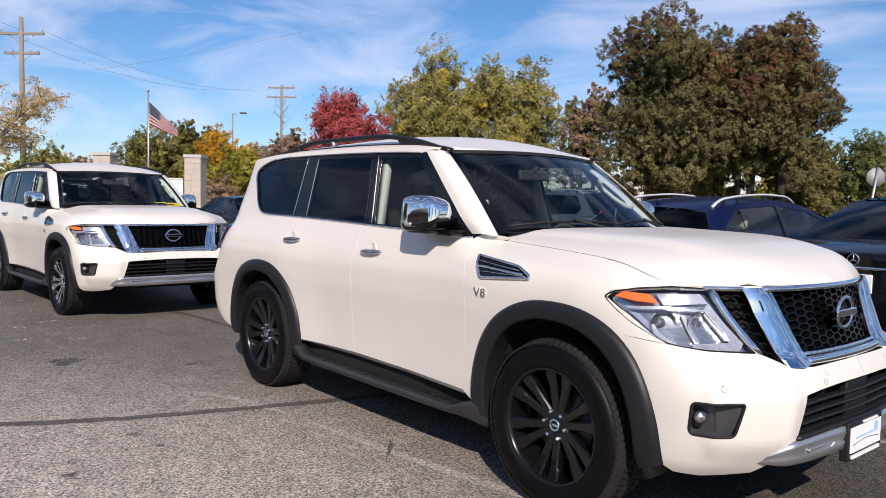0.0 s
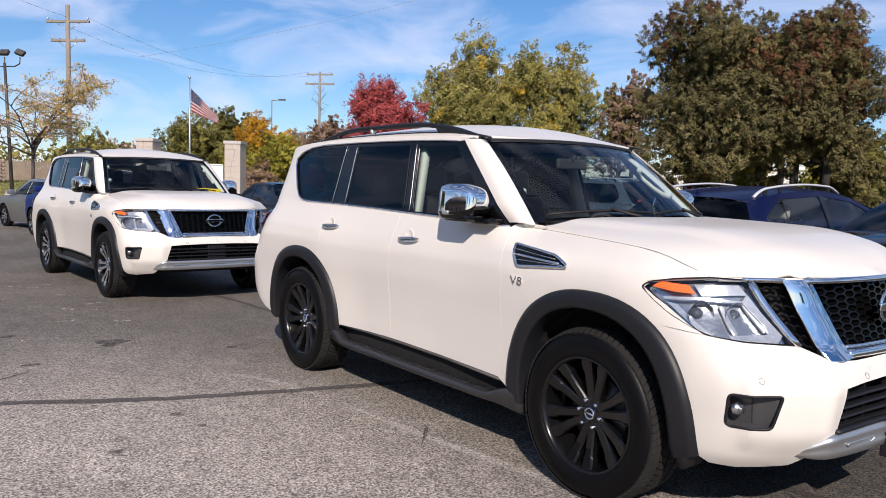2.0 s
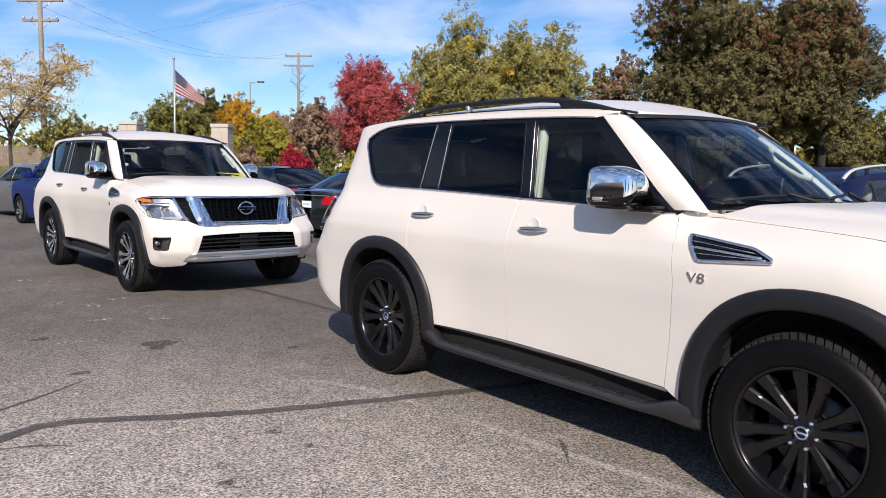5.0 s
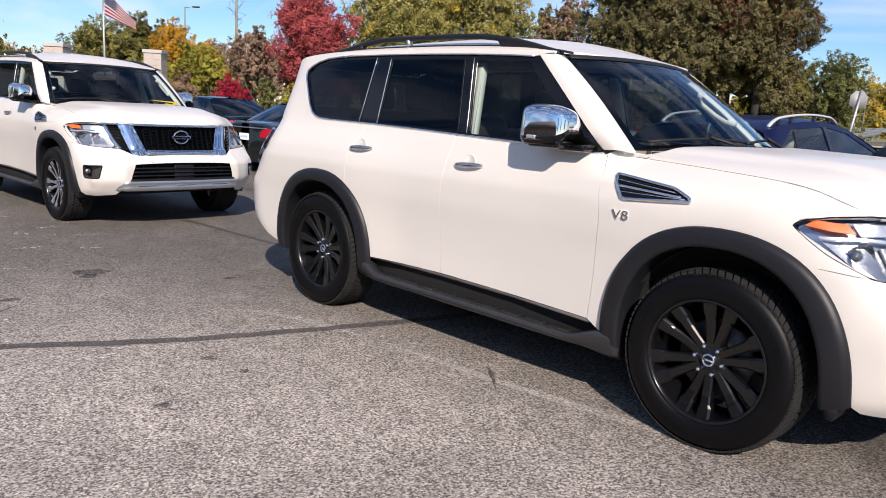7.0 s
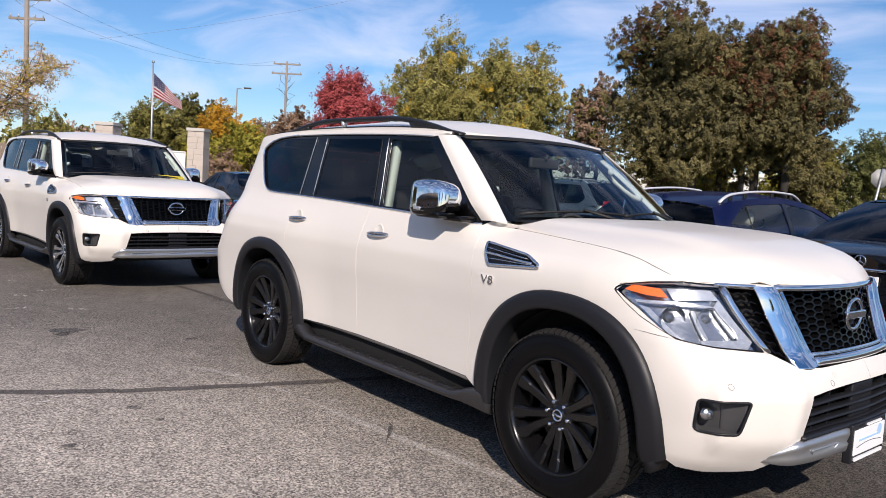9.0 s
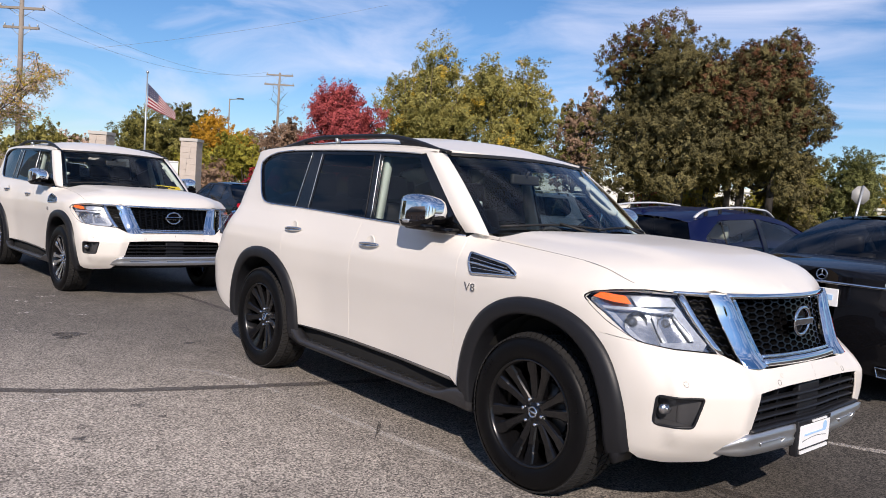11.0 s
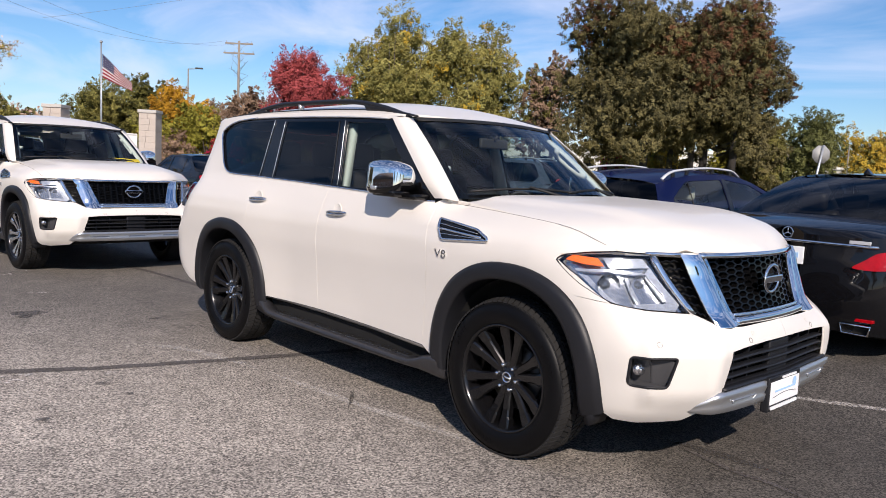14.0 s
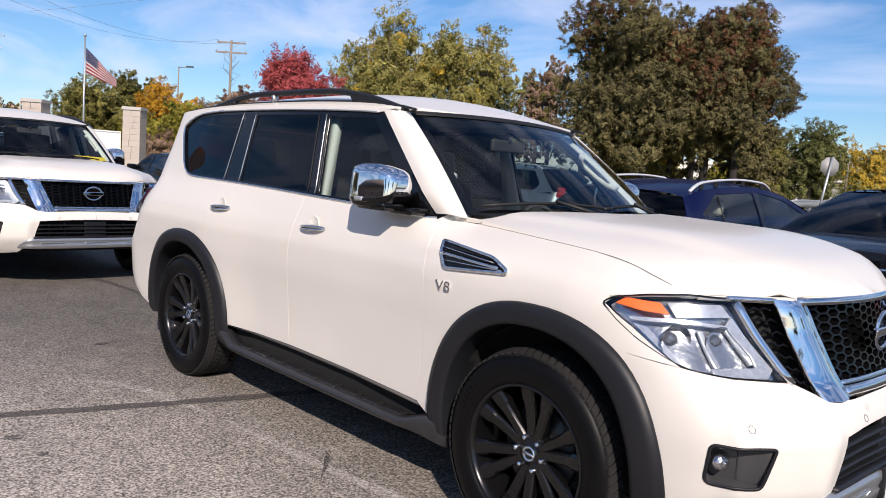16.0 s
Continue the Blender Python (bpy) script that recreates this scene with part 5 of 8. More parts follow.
    # cabin
    part("cabin_floor", solid(-3.7, -0.5, -0.78, 0.78, 0.42, 0.62, 0.03), M_CABIN, car)
    part("dashboard", fixed(([Vector((x, y, z)) for y in (-0.74, -0.35, 0, 0.35, 0.74) for x, z in ((-0.52, 1.25), (-0.66, 1.30), (-0.92, 1.27), (-1.02, 1.12), (-0.98, 0.7), (-0.55, 0.7))], [(i * 6 + q, i * 6 + (q + 1) % 6, i * 6 + 6 + (q + 1) % 6, i * 6 + 6 + q) for i in range(4) for q in range(6)])), M_CABIN, car)
    for x, ys in ((-1.62, (-0.40, 0.40)), (-2.62, (-0.42, 0.0, 0.42))):
        for y in ys:
            seat = part("seat", solid(x - 0.28, x + 0.26, y - 0.25, y + 0.25, 0.60, 0.88, 0.07, 3), M_SEAT, car)
            bk = solid(-0.07, 0.07, y - 0.25, y + 0.25, 0.0, 0.66, 0.06, 3)
            bmesh.ops.transform(bk, matrix=pose(x - 0.30, 0, 0.80, 0, -14, 0), verts=bk.verts)
            part("seat_back", bk, M_SEAT, seat)
            hr = solid(-0.05, 0.05, y - 0.14, y + 0.14, 0.0, 0.20, 0.045, 3)
            bmesh.ops.transform(hr, matrix=pose(x - 0.475, 0, 1.455, 0, -10, 0), verts=hr.verts)
            part("headrest", hr, M_SEAT, seat)
    for s in (1, -1):
        for a, b, w in (((-1.735, 1.30), (-1.79, 1.775), 0.060),):
            vv = [Vector((x, -(side_width(x, z) - o) * s, z)) for o in (0.05, 0.09) for x, z in ((a[0], a[1] - 0.5), (a[0] + w, a[1] - 0.5), (a[0] + w, a[1]), (b[0] + w, b[1] - 0.04), (b[0] + w * 0.6, b[1]), (b[0], b[1]))]
            part("pillar_trim", fixed((vv, [tuple(range(6)), tuple(range(6, 12))] + [(i, (i + 1) % 6, 6 + (i + 1) % 6, 6 + i) for i in range(6)])), M_TRIM, car, "pale interior pillar trim")
        ap = [Vector(screen(-0.975 * s, t)) + Vector((-0.05, 0, -0.02)) for t in (0.0, 0.25, 0.5, 0.75, 1.0)]
        part("pillar_trim", fixed(sweep([(p, (0.6, 0, 0.8)) for p in ap], 0.10, 0.03)), M_TRIM, car)
        gh = [Vector(screen(-0.93 * s, t)) + Vector((-0.05 - o, 0.03 * s - o * s * 0.6, -0.02 - o * 0.3)) for t, o in ((0.34, 0.0), (0.38, 0.05), (0.48, 0.07), (0.62, 0.07), (0.70, 0.05), (0.73, 0.0))]
        part("grab_handle", fixed(tube(gh, 0.022, 8)), M_TRIM, car)
    hl_v = [Vector(roof_surface(x, y)) - Vector((0, 0, 0.05)) for x in (-1.15, -1.8, -2.6, -3.4) for y in (-0.62, -0.3, 0, 0.3, 0.62)]
    part("headliner", (hl_v, [(r * 5 + c, r * 5 + c + 1, r * 5 + 6 + c, r * 5 + 5 + c) for r in range(3) for c in range(4)]), M_TRIM, car)
    mirr = part("rear_view_mirror", solid(-1.10, -1.07, -0.13, 0.13, 1.645, 1.715, 0.012), M_CABIN, car)
    part("mirror_stalk", fixed(tube([(-1.06, 0, 1.74), (-1.075, 0, 1.70)], 0.012, 6)), M_CABIN, mirr)
    ring = [(Vector((-1.10 - 0.19 * math.sin(a) * 0.42, 0.40 + 0.19 * math.cos(a), 1.17 + 0.19 * math.sin(a) * 0.9)), (-0.9, 0, 0.4)) for a in (2 * math.pi * i / 32 for i in range(32))]
    sw = part("steering_wheel", fixed(sweep(ring, 0.028, 0.028, True)), M_CABIN, car)
    part("steering_hub", solid(-1.11, -1.06, 0.33, 0.47, 1.11, 1.22, 0.02), M_CABIN, sw)
    return car


def place_tray(car):
    """The dealer's plate with its dark surround, its print shown as bars."""
    tray = part("plate_holder", solid(1.030, 1.067, -0.200, 0.150, 0.368, 0.545, 0.006), M_PLASTIC, car, "dealer plate in a dark frame")
    part("plate", solid(1.066, 1.072, -0.183, 0.133, 0.405, 0.520, 0.002), M_PLATE, tray)
    for y0, y1, z0, z1, mt in ((-0.17, 0.12, 0.379, 0.394, M_PLATE), (-0.06, 0.09, 0.527, 0.536, M_PLATE), (-0.14, 0.06, 0.466, 0.475, M_PALEBLUE)):
        part("print_bar", solid(1.0655, 1.0745, y0, y1, z0, z1, 0), mt, tray)
    arc = [(Vector((1.073, lerp(-0.16, 0.10, i / 10), 0.440 + 0.012 * math.sin(math.pi * i / 10))), (1, 0, 0)) for i in range(11)]
    part("print_arc", fixed(sweep(arc, 0.003, 0.002)), M_INK, tray)
    part("print_dot", fixed(([Vector((1.0735, 0.075 + 0.022 * math.cos(a), 0.490 + 0.026 * math.sin(a))) for a in (2 * math.pi * i / 16 for i in range(16))], [tuple(range(16))])), M_PALEBLUE, tray)


WHEEL_SPOTS = [(0.005, -0.825, 8, 0), (-3.070, -0.810, 31, 0), (0.025, 0.825, 20, 0), (-3.095, 0.838, 40, 0)]
BROAD = Matrix.Diagonal((1, 1.06, 1, 1))
suv_near = build_suv(pose(0, 0.005, 0) @ BROAD, "pearl white sport utility vehicle with black wheels on asphalt")
suv_far = copy_thing(suv_near, pose(-7.814, -0.335, 0, 0, 0, 3.16) @ BROAD)
tagged(suv_far, "pearl white sport utility vehicle with two-tone wheels and yellow windscreen card")
add_wheels(suv_near, wheel_meshes("black"), WHEEL_SPOTS, "black alloy wheel with dusty tyre")
two_tone = wheel_meshes("machined")
add_wheels(suv_far, two_tone, [(x, y, a + 13, s) for x, y, a, s in WHEEL_SPOTS], "machined and black alloy wheel")
place_tray(suv_near)
card_v = [Vector(screen(s, t)) + Vector((-0.02, 0, -0.01)) for t in (0.07, 0.15) for s in (0.62, 0.74, 0.9)]
part("windscreen_card", fixed((card_v, [(0, 1, 4, 3), (1, 2, 5, 4)])), M_YELLOW, suv_far, "yellow card behind the windscreen")
card_b = [Vector(screen(s, t)) + Vector((-0.02, 0, -0.01)) for t in (0.13, 0.155) for s in (0.36, 0.62)]
part("windscreen_card", fixed((card_b, [(0, 1, 3, 2)])), M_YELLOW, suv_far)

# ---- the other parked cars ----


def build_car(name, m, label, paint, spec, wheels="machined"):
    """A saloon or crossover. Local x ahead of the front axle, y to the left."""
    W, wb, fo, ro, R = spec["w"], spec["wb"], spec["fo"], spec["ro"], spec["r"]
    deck, belt, roof = spec["deck"], spec["belt"], spec["roof"]
    xa, xb, xc, xd = spec["glass"]
    car = thing(name, m, label, "car", spec.get("group", ""))
    xf, xr = fo, -(wb + ro)
    a = 0.55
    prof = curve((0.15, 0.90), (0.30, 0.955), (0.50, 0.99), (0.68, 1.0), (0.82, 0.985), (0.95, 0.93), (1.1, 0.86))
    away = Vector((-wb / 2, 0, 0.6))

    def skin(u, z):
        w = W * prof(z * 0.95 / spec["belt_z"])
        bow = 0.05 * math.exp(-((z - 0.5) / 0.3) ** 2)
        if u > xf - a:
            f = min(1.0, (u - (xf - a)) / a) * math.pi / 2
            return (xf - a + (a - 0.06 + bow) * math.sin(f), -w * max(0.0, math.cos(f)) ** 0.42, z)
        if u < xr + a:
            f = min(1.0, (xr + a - u) / a) * math.pi / 2
            return (xr + a - (a - 0.06 + bow) * math.sin(f), -w * max(0.0, math.cos(f)) ** 0.38, z)
        return (u, -w, z)

    def cut(cx):
        r = R + 0.055
        return [(cx + r * math.cos(t), R + r * math.sin(t)) for t in (math.pi * (1.14 - 1.28 * i / 18) for i in range(19))]
    e = 0.002
    us = [xr + e] + [xr + a * k for k in (0.1, 0.25, 0.45, 0.7, 1.0)] + [lerp(xr + a, xf - a, i / 14) for i in range(1, 14)] + [xf - a * k for k in (1.0, 0.7, 0.45, 0.25, 0.1)] + [xf - e]
    low = [(xr + e, 0.24), (xr + 0.5, 0.20)] + cut(-wb) + [(-wb + R + 0.15, 0.17), (-R - 0.15, 0.17)] + cut(0) + [(xf - 0.35, 0.19), (xf - e, 0.22)]
    low = [p for p in low if p[1] > 0.12]
    top = [(u, deck(skin(u, 0.8)[0])) for u in reversed(us)]
    side = patch(skin, low + top, step=0.09, flange=0, away=away)
    part("body", joined(side, mirror(side)), paint, car)

    def deck_grid(u0, u1, crown):
        pts = [u0] + [u for u in us if u0 < u < u1] + [u1]
        v, f = [], []
        for u in pts:
            p = Vector(skin(u, deck(skin(u, 0.8)[0])))
            for i in range(9):
                s = -1 + i / 4
                v.append(Vector((p.x, -p.y * s, p.z + crown * (1 - s * s) ** 0.8)))
        for i in range(len(pts) - 1):
            for q in range(8):
                f.append((i * 9 + q, i * 9 + q + 1, i * 9 + 10 + q, i * 9 + 9 + q))
        return fixed((v, f))
    part("hood", deck_grid(xa - 0.05, xf - e, 0.06), paint, car)
    part("boot_lid" if spec["boot"] else "tailgate", deck_grid(xr + e, xd + 0.05, 0.05), paint, car)
    part("floor_pan", solid(xr + 0.35, xf - 0.35, -W * 0.84, W * 0.84, 0.17, 0.40, 0.03), M_WELL, car)
    for cx in (0, -wb):
        part("axle_cover", solid(cx - R - 0.03, cx + R + 0.03, -W * 0.80, W * 0.80, 0.38, R * 2 + 0.03, 0.02), M_WELL, car)

    wr = spec["tumble"]

    def house(x, z):
        zb, zr = belt(x), max(roof(min(max(x, xc), xb)), belt(x) + 0.1)
        t = (z - zb) / (zr - zb)
        return (x, -W * lerp(0.90, wr, t) - 0.012 * math.sin(math.pi * min(1, max(0, t))), z)
    zt = lambda x: roof(x)
    mid = spec["pillar"]
    gh = [(xa, belt(xa) - 0.02), (xb, zt(xb))] + [(lerp(xb, xc, i / 6), zt(lerp(xb, xc, i / 6))) for i in range(1, 7)] + [(xd, belt(xd) - 0.02)] + [(lerp(xd, xa, i / 6), belt(lerp(xd, xa, i / 6)) - 0.02) for i in range(1, 6)]
    d = 0.055
    def line(x0, z0, x1, z1, z):
        return lerp(x0, x1, (z - z0) / (z1 - z0))
    panes = []
    zt1 = lambda x: zt(x) - 0.05
    fa = [(xa - 0.22, belt(xa - 0.22) + 0.025), (xb - 0.10, zt1(xb - 0.1)), (mid + 0.03, zt1(mid)), (mid + 0.03, belt(mid) + 0.02)]
    ra = [(mid - 0.05, belt(mid) + 0.02), (mid - 0.05, zt1(mid)), (xc + spec.get("rear_corner", 0.16), zt1(xc + spec.get("rear_corner", 0.16))), (xd + spec.get("rear_foot", 0.42), belt(xd) + 0.12), (xd + spec.get("rear_foot", 0.42) + 0.13, belt(xd + 0.5) + 0.02)]
    panes = [rounded(fa, 0.03, 2), rounded(ra, 0.05, 2)]
    fr = patch(house, gh, panes, step=0.10, flange=0.012, away=away)
    both("roof_frame", fr, paint, car)
    for nm, pn, mt in (("front_side_window", panes[0], spec.get("side_glass") or M_SIDEGLASS), ("rear_side_window", panes[1], spec.get("tint", M_SIDEGLASS))):
        both(nm, patch(house, pn, step=0.12, flange=0, offset=-0.008, away=away), mt, car)
    cover = [(mid + 0.034, belt(mid) + 0.015), (mid + 0.034, zt1(mid)), (mid - 0.054, zt1(mid)), (mid - 0.054, belt(mid) + 0.015)]
    both("pillar_cover", patch(house, cover, step=0.12, flange=0, offset=0.003, away=away), M_GLOSSBLACK, car)
    xm = (ra[0][0] + ra[-1][0]) / 2 - 0.25
    for pts in ([(xm, belt(xm) + 0.03), (xm + 0.03, zt1(xm) - 0.02)],):
        v, f = sweep([(Vector(house(*p)), (0, -1, 0)) for p in pts], 0.02, 0.012)
        both("window_divider", (v, f), M_SEAL, car)
    bl = [(Vector(house(x, belt(x) + 0.008)), (0, -1, 0)) for x in [lerp(xa - 0.1, xd + 0.3, i / 10) for i in range(11)]]
    both("belt_moulding", sweep(bl, 0.014, 0.014), M_CHROME if spec.get("chrome", True) else M_SEAL, car)

    def bridge(x0, z0, w0, x1, z1, w1, bow0, bow1, lift):
        v, f = [], []
        for j in range(7):
            t = j / 6
            for i in range(13):
                s = -1 + i / 6
                v.append(Vector((lerp(x0, x1, t) + lerp(bow0, bow1, t) * (1 - s * s), lerp(w0, w1, t) * s, lerp(z0, z1, t) + lift * (1 - s * s) + 0.025 * math.sin(math.pi * t))))
        for j in range(6):
            for i in range(12):
                f.append((j * 13 + i, j * 13 + i + 1, j * 13 + 14 + i, j * 13 + 13 + i))
        return v, f
    wa, wbb = -house(xa, belt(xa))[1], -house(xb, zt(xb))[1]
    ws = part("windscreen", fixed(bridge(xa, belt(xa) - 0.01, wa, xb, zt(xb), wbb, 0.16, 0.08, 0.03)), M_CLEAR, car)
    wd, wc = -house(xd, belt(xd))[1], -house(xc, zt(xc))[1]
    rw = part("rear_window", fixed(bridge(xd, belt(xd) - 0.01, wd, xc, zt(xc), wc, -0.12, -0.06, 0.03)), spec.get("rear_glass") or spec.get("tint", M_CLEAR), car)
    ws.visible_shadow = rw.visible_shadow = False
    v, f = [], []
    for i in range(11):
        x = lerp(xb, xc, i / 10)
        w = -house(x, zt(x))[1]
        bow = lerp(0.08, -0.06, i / 10)
        for q in range(13):
            s = -1 + q / 6
            v.append(Vector((x + bow * (1 - s * s), w * s, zt(x) + 0.03 * (1 - s * s) + 0.018 * (1 - s ** 8))))
    f = [(i * 13 + q, i * 13 + q + 1, i * 13 + 14 + q, i * 13 + 13 + q) for i in range(10) for q in range(12)]
    part("roof", fixed((v, f)), paint, car)
    fin = part("roof_aerial", fixed(([Vector((x, y, z)) for x, y, z in ((xc + 0.26, -0.025, 0), (xc + 0.26, 0.025, 0), (xc + 0.06, 0.025, 0), (xc + 0.06, -0.025, 0), (xc + 0.10, 0, 0.075), (xc + 0.07, 0, 0.07))], [(0, 1, 4), (1, 2, 5, 4), (2, 3, 5), (3, 0, 4, 5), (0, 1, 2, 3)])), paint, car)
    fin.location.z = zt(xc) + 0.04
    # lamps, plate, handles, mirrors
    for s in (1, -1):
        flip = (lambda q: q) if s == 1 else mirror
        zb = spec["tail_z"]
        tl = rounded([(xr + q, zb + r) for q, r in spec["tail"]] if spec.get("tail") else [(xr + 0.30, zb - 0.075), (xr + 0.13, zb - 0.085), (xr + 0.125, zb + 0.03), (xr + 0.42, zb + 0.075)] if not spec.get("round_tail") else [(xr + 0.25, zb - 0.1), (xr + 0.13, zb - 0.1), (xr + 0.13, zb + 0.1), (xr + 0.25, zb + 0.1)], 0.03, 3)
        t = part("tail_lamp", flip(patch(skin, tl, step=0.05, flange=0.01, offset=0.010, away=away)), M_RED, car, "red tail lamp")
        c = sum((Vector(p) for p in tl), Vector((0, 0))) / len(tl)
        part("clear_segment", flip(patch(skin, [c + Vector((0.0, -0.015)) + (Vector(p) - c) * 0.35 for p in tl], step=0.05, flange=0.004, offset=0.014, away=away)), M_REDPALE, t)
        hlp = rounded([(xf - 0.52, 0.70), (xf - 0.12, 0.60), (xf - 0.13, 0.70), (xf - 0.42, 0.77)], 0.03, 3)
        part("headlamp", flip(patch(skin, hlp, step=0.06, flange=0.01, offset=0.006, away=away)), M_REFLECT, car)
        for x in (mid - 0.16, mid - 0.16 - 0.95):
            p = Vector(skin(x, belt(x) - 0.11))
            both_h = [Vector((p.x + dx, (p.y - o) * s, p.z)) for dx, o in ((-0.10, 0.004), (-0.07, 0.028), (0.07, 0.028), (0.10, 0.004))]
            part("door_handle", fixed(sweep([(q, (0, -s, 0)) for q in both_h], 0.026, 0.014)), M_CHROME if spec.get("chrome", True) else paint, car)
        p = Vector(house(xa - 0.22, belt(xa - 0.2) + 0.08))
        mi = solid(p.x - 0.06, p.x + 0.10, -0.01, 0.20, -0.06, 0.08, 0.035, 3)
        bmesh.ops.transform(mi, matrix=Matrix.Translation((0, (p.y - 0.21) if s == 1 else (-p.y + 0.01), p.z)), verts=mi.verts)
        part("door_mirror", mi, paint, car)
        for gx in (mid, xd + 0.62 if spec["boot"] else xd + 0.75, xa - 0.12):
            v, f = sweep([(q, n) for q, n in ((Vector(skin(gx, z)) + Vector((0, -0.001, 0)), (0, -1, 0)) for z in (0.30, 0.5, 0.7, belt(gx) - 0.03))], 0.006, 0.003)
            part("door_gap", flip((v, f, v))[:2], M_SEAL, car)
    x = skin(xr + e, spec["plate_z"])[0]
    pl = part("rear_plate", solid(x - 0.018, x - 0.006, -0.15, 0.15, spec["plate_z"] - 0.07, spec["plate_z"] + 0.07, 0.003), M_PLATE, car, "white plate with bars")
    part("print_bar", solid(x - 0.021, x - 0.017, -0.11, 0.11, spec["plate_z"] - 0.02, spec["plate_z"] + 0.02, 0), M_PALEBLUE, pl)
    if spec.get("strip"):
        zs = spec["strip"]
        row = [(Vector(skin(u, zs)) + Vector((-0.008, 0, 0)), (-1, 0, 0)) for u in [xr + e + 0.16 * i / 10 for i in range(10, -1, -1)]]
        row += [(Vector((p.x, -p.y, p.z)), n) for p, n in reversed(row[:-1])]
        part("chrome_strip", fixed(sweep(row, 0.025, 0.018)), M_CHROME, car)
    if spec.get("badge"):
        zs = spec["badge"]
        p = Vector(skin(xr + e, zs))
        ring = [(Vector((p.x - 0.012, 0.042 * math.cos(t), p.z + 0.042 * math.sin(t))), (-1, 0, 0)) for t in (2 * math.pi * i / 24 for i in range(24))]
        bd = part("badge", fixed(sweep(ring, 0.010, 0.008, True)), M_CHROME, car, "round chrome badge")
        for k in range(3):
            t = math.pi / 2 + 2 * math.pi * k / 3
            part("badge_arm", fixed(tube([(p.x - 0.012, 0, p.z), (p.x - 0.012, 0.040 * math.cos(t), p.z + 0.040 * math.sin(t))], [0.007, 0.003], 5)), M_CHROME, bd)
        lt = [Vector((skin(xr + 0.10, zs - 0.03)[0] - 0.012, 0, 0))]
        part("model_lettering", solid(lt[0].x - 0.004, lt[0].x + 0.02, -0.62, -0.47, zs - 0.045, zs - 0.020, 0.002), M_RAIL, car)
    if spec.get("exhaust"):
        for s in (1, -1):
            xx = skin(xr + 0.12, 0.27)[0]
            ring = [(Vector((xx - 0.02, s * W * 0.62 + yy, 0.27 + zz)), (-1, 0, 0)) for yy, zz in ((-0.11, 0.035), (0.11, 0.035), (0.09, -0.035), (-0.09, -0.035))]
            ex = part("exhaust_tip", fixed(sweep(ring, 0.014, 0.05, True)), M_CHROME, car)
            part("exhaust_bore", fixed(([q[0] + Vector((0.02, 0, 0)) for q in ring], [(0, 1, 2, 3)])), M_WELL, ex)
            part("bumper_reflector", solid(xx - 0.012, xx + 0.04, min(s * W * 0.5, s * W * 0.74), max(s * W * 0.5, s * W * 0.74), 0.33, 0.355, 0.004), M_RED, car)
    if spec.get("rails"):
        for s in (1, -1):
            row = []
            for i in range(25):
                t = i / 24
                x = lerp(*(spec.get("rail_ends") or (xb - 0.10, xc + 0.02)), t)
                w = -house(x, zt(x))[1]
                row.append((Vector((x, s * (w - 0.045), zt(x) + 0.012 + 0.055 * min(1, math.sin(math.pi * t) * 3) ** 0.7)), (0, 0, 1)))
            rl = part("roof_rail", fixed(sweep(row, 0.042, 0.026)), M_RAIL, car, "satin silver roof rail")
            for k in (3, 9, 17, 21):
                q = row[k][0]
                part("rail_foot", solid(q.x - 0.025, q.x + 0.025, q.y - 0.010, q.y + 0.010, zt(q.x) - 0.01, q.z - 0.008, 0.003), M_SEAL, rl)
    cab = spec.get("seat", M_SEAT)
    for x, ys in ((mid + 0.12, (-0.36, 0.36)), (mid - 0.62 if mid < -1.9 else mid - 0.80, (-0.40, 0.40))):
        for y in ys:
            st = part("seat", solid(x - 0.25, x + 0.25, y - 0.24, y + 0.24, 0.40, 0.62, 0.06), cab, car)
            bk = solid(-0.06, 0.06, y - 0.23, y + 0.23, 0, 0.58, 0.05)
            bmesh.ops.transform(bk, matrix=pose(x - 0.24, 0, 0.56, 0, -16, 0), verts=bk.verts)
            part("seat_back", bk, cab, st)
            hr = solid(-0.05, 0.05, y - 0.13, y + 0.13, 0, 0.17, 0.045)
            bmesh.ops.transform(hr, matrix=pose(x - 0.41, 0, 1.12 if spec["boot"] else 1.20, 0, -12, 0), verts=hr.verts)
            part("headrest", hr, cab, st)
    part("dashboard", solid(xa - 0.60, xa - 0.1, -W * 0.8, W * 0.8, 0.55, belt(xa) - 0.03, 0.06), M_CABIN, car)
    ring = [(Vector((xa - 0.72 - 0.06 * math.sin(t), 0.36 + 0.18 * math.cos(t), 0.88 + 0.17 * math.sin(t))), (-1, 0, 0.3)) for t in (2 * math.pi * i / 20 for i in range(20))]
    part("steering_wheel", fixed(sweep(ring, 0.026, 0.026, True)), M_CABIN, car)
    k = R / 0.415
    add_wheels(car, two_tone, [(0, -W + 0.115, 5, 0), (-wb, -W + 0.115, 33, 0), (0, W - 0.115, 12, 0), (-wb, W - 0.115, 50, 0)], "alloy wheel", k)
    return car


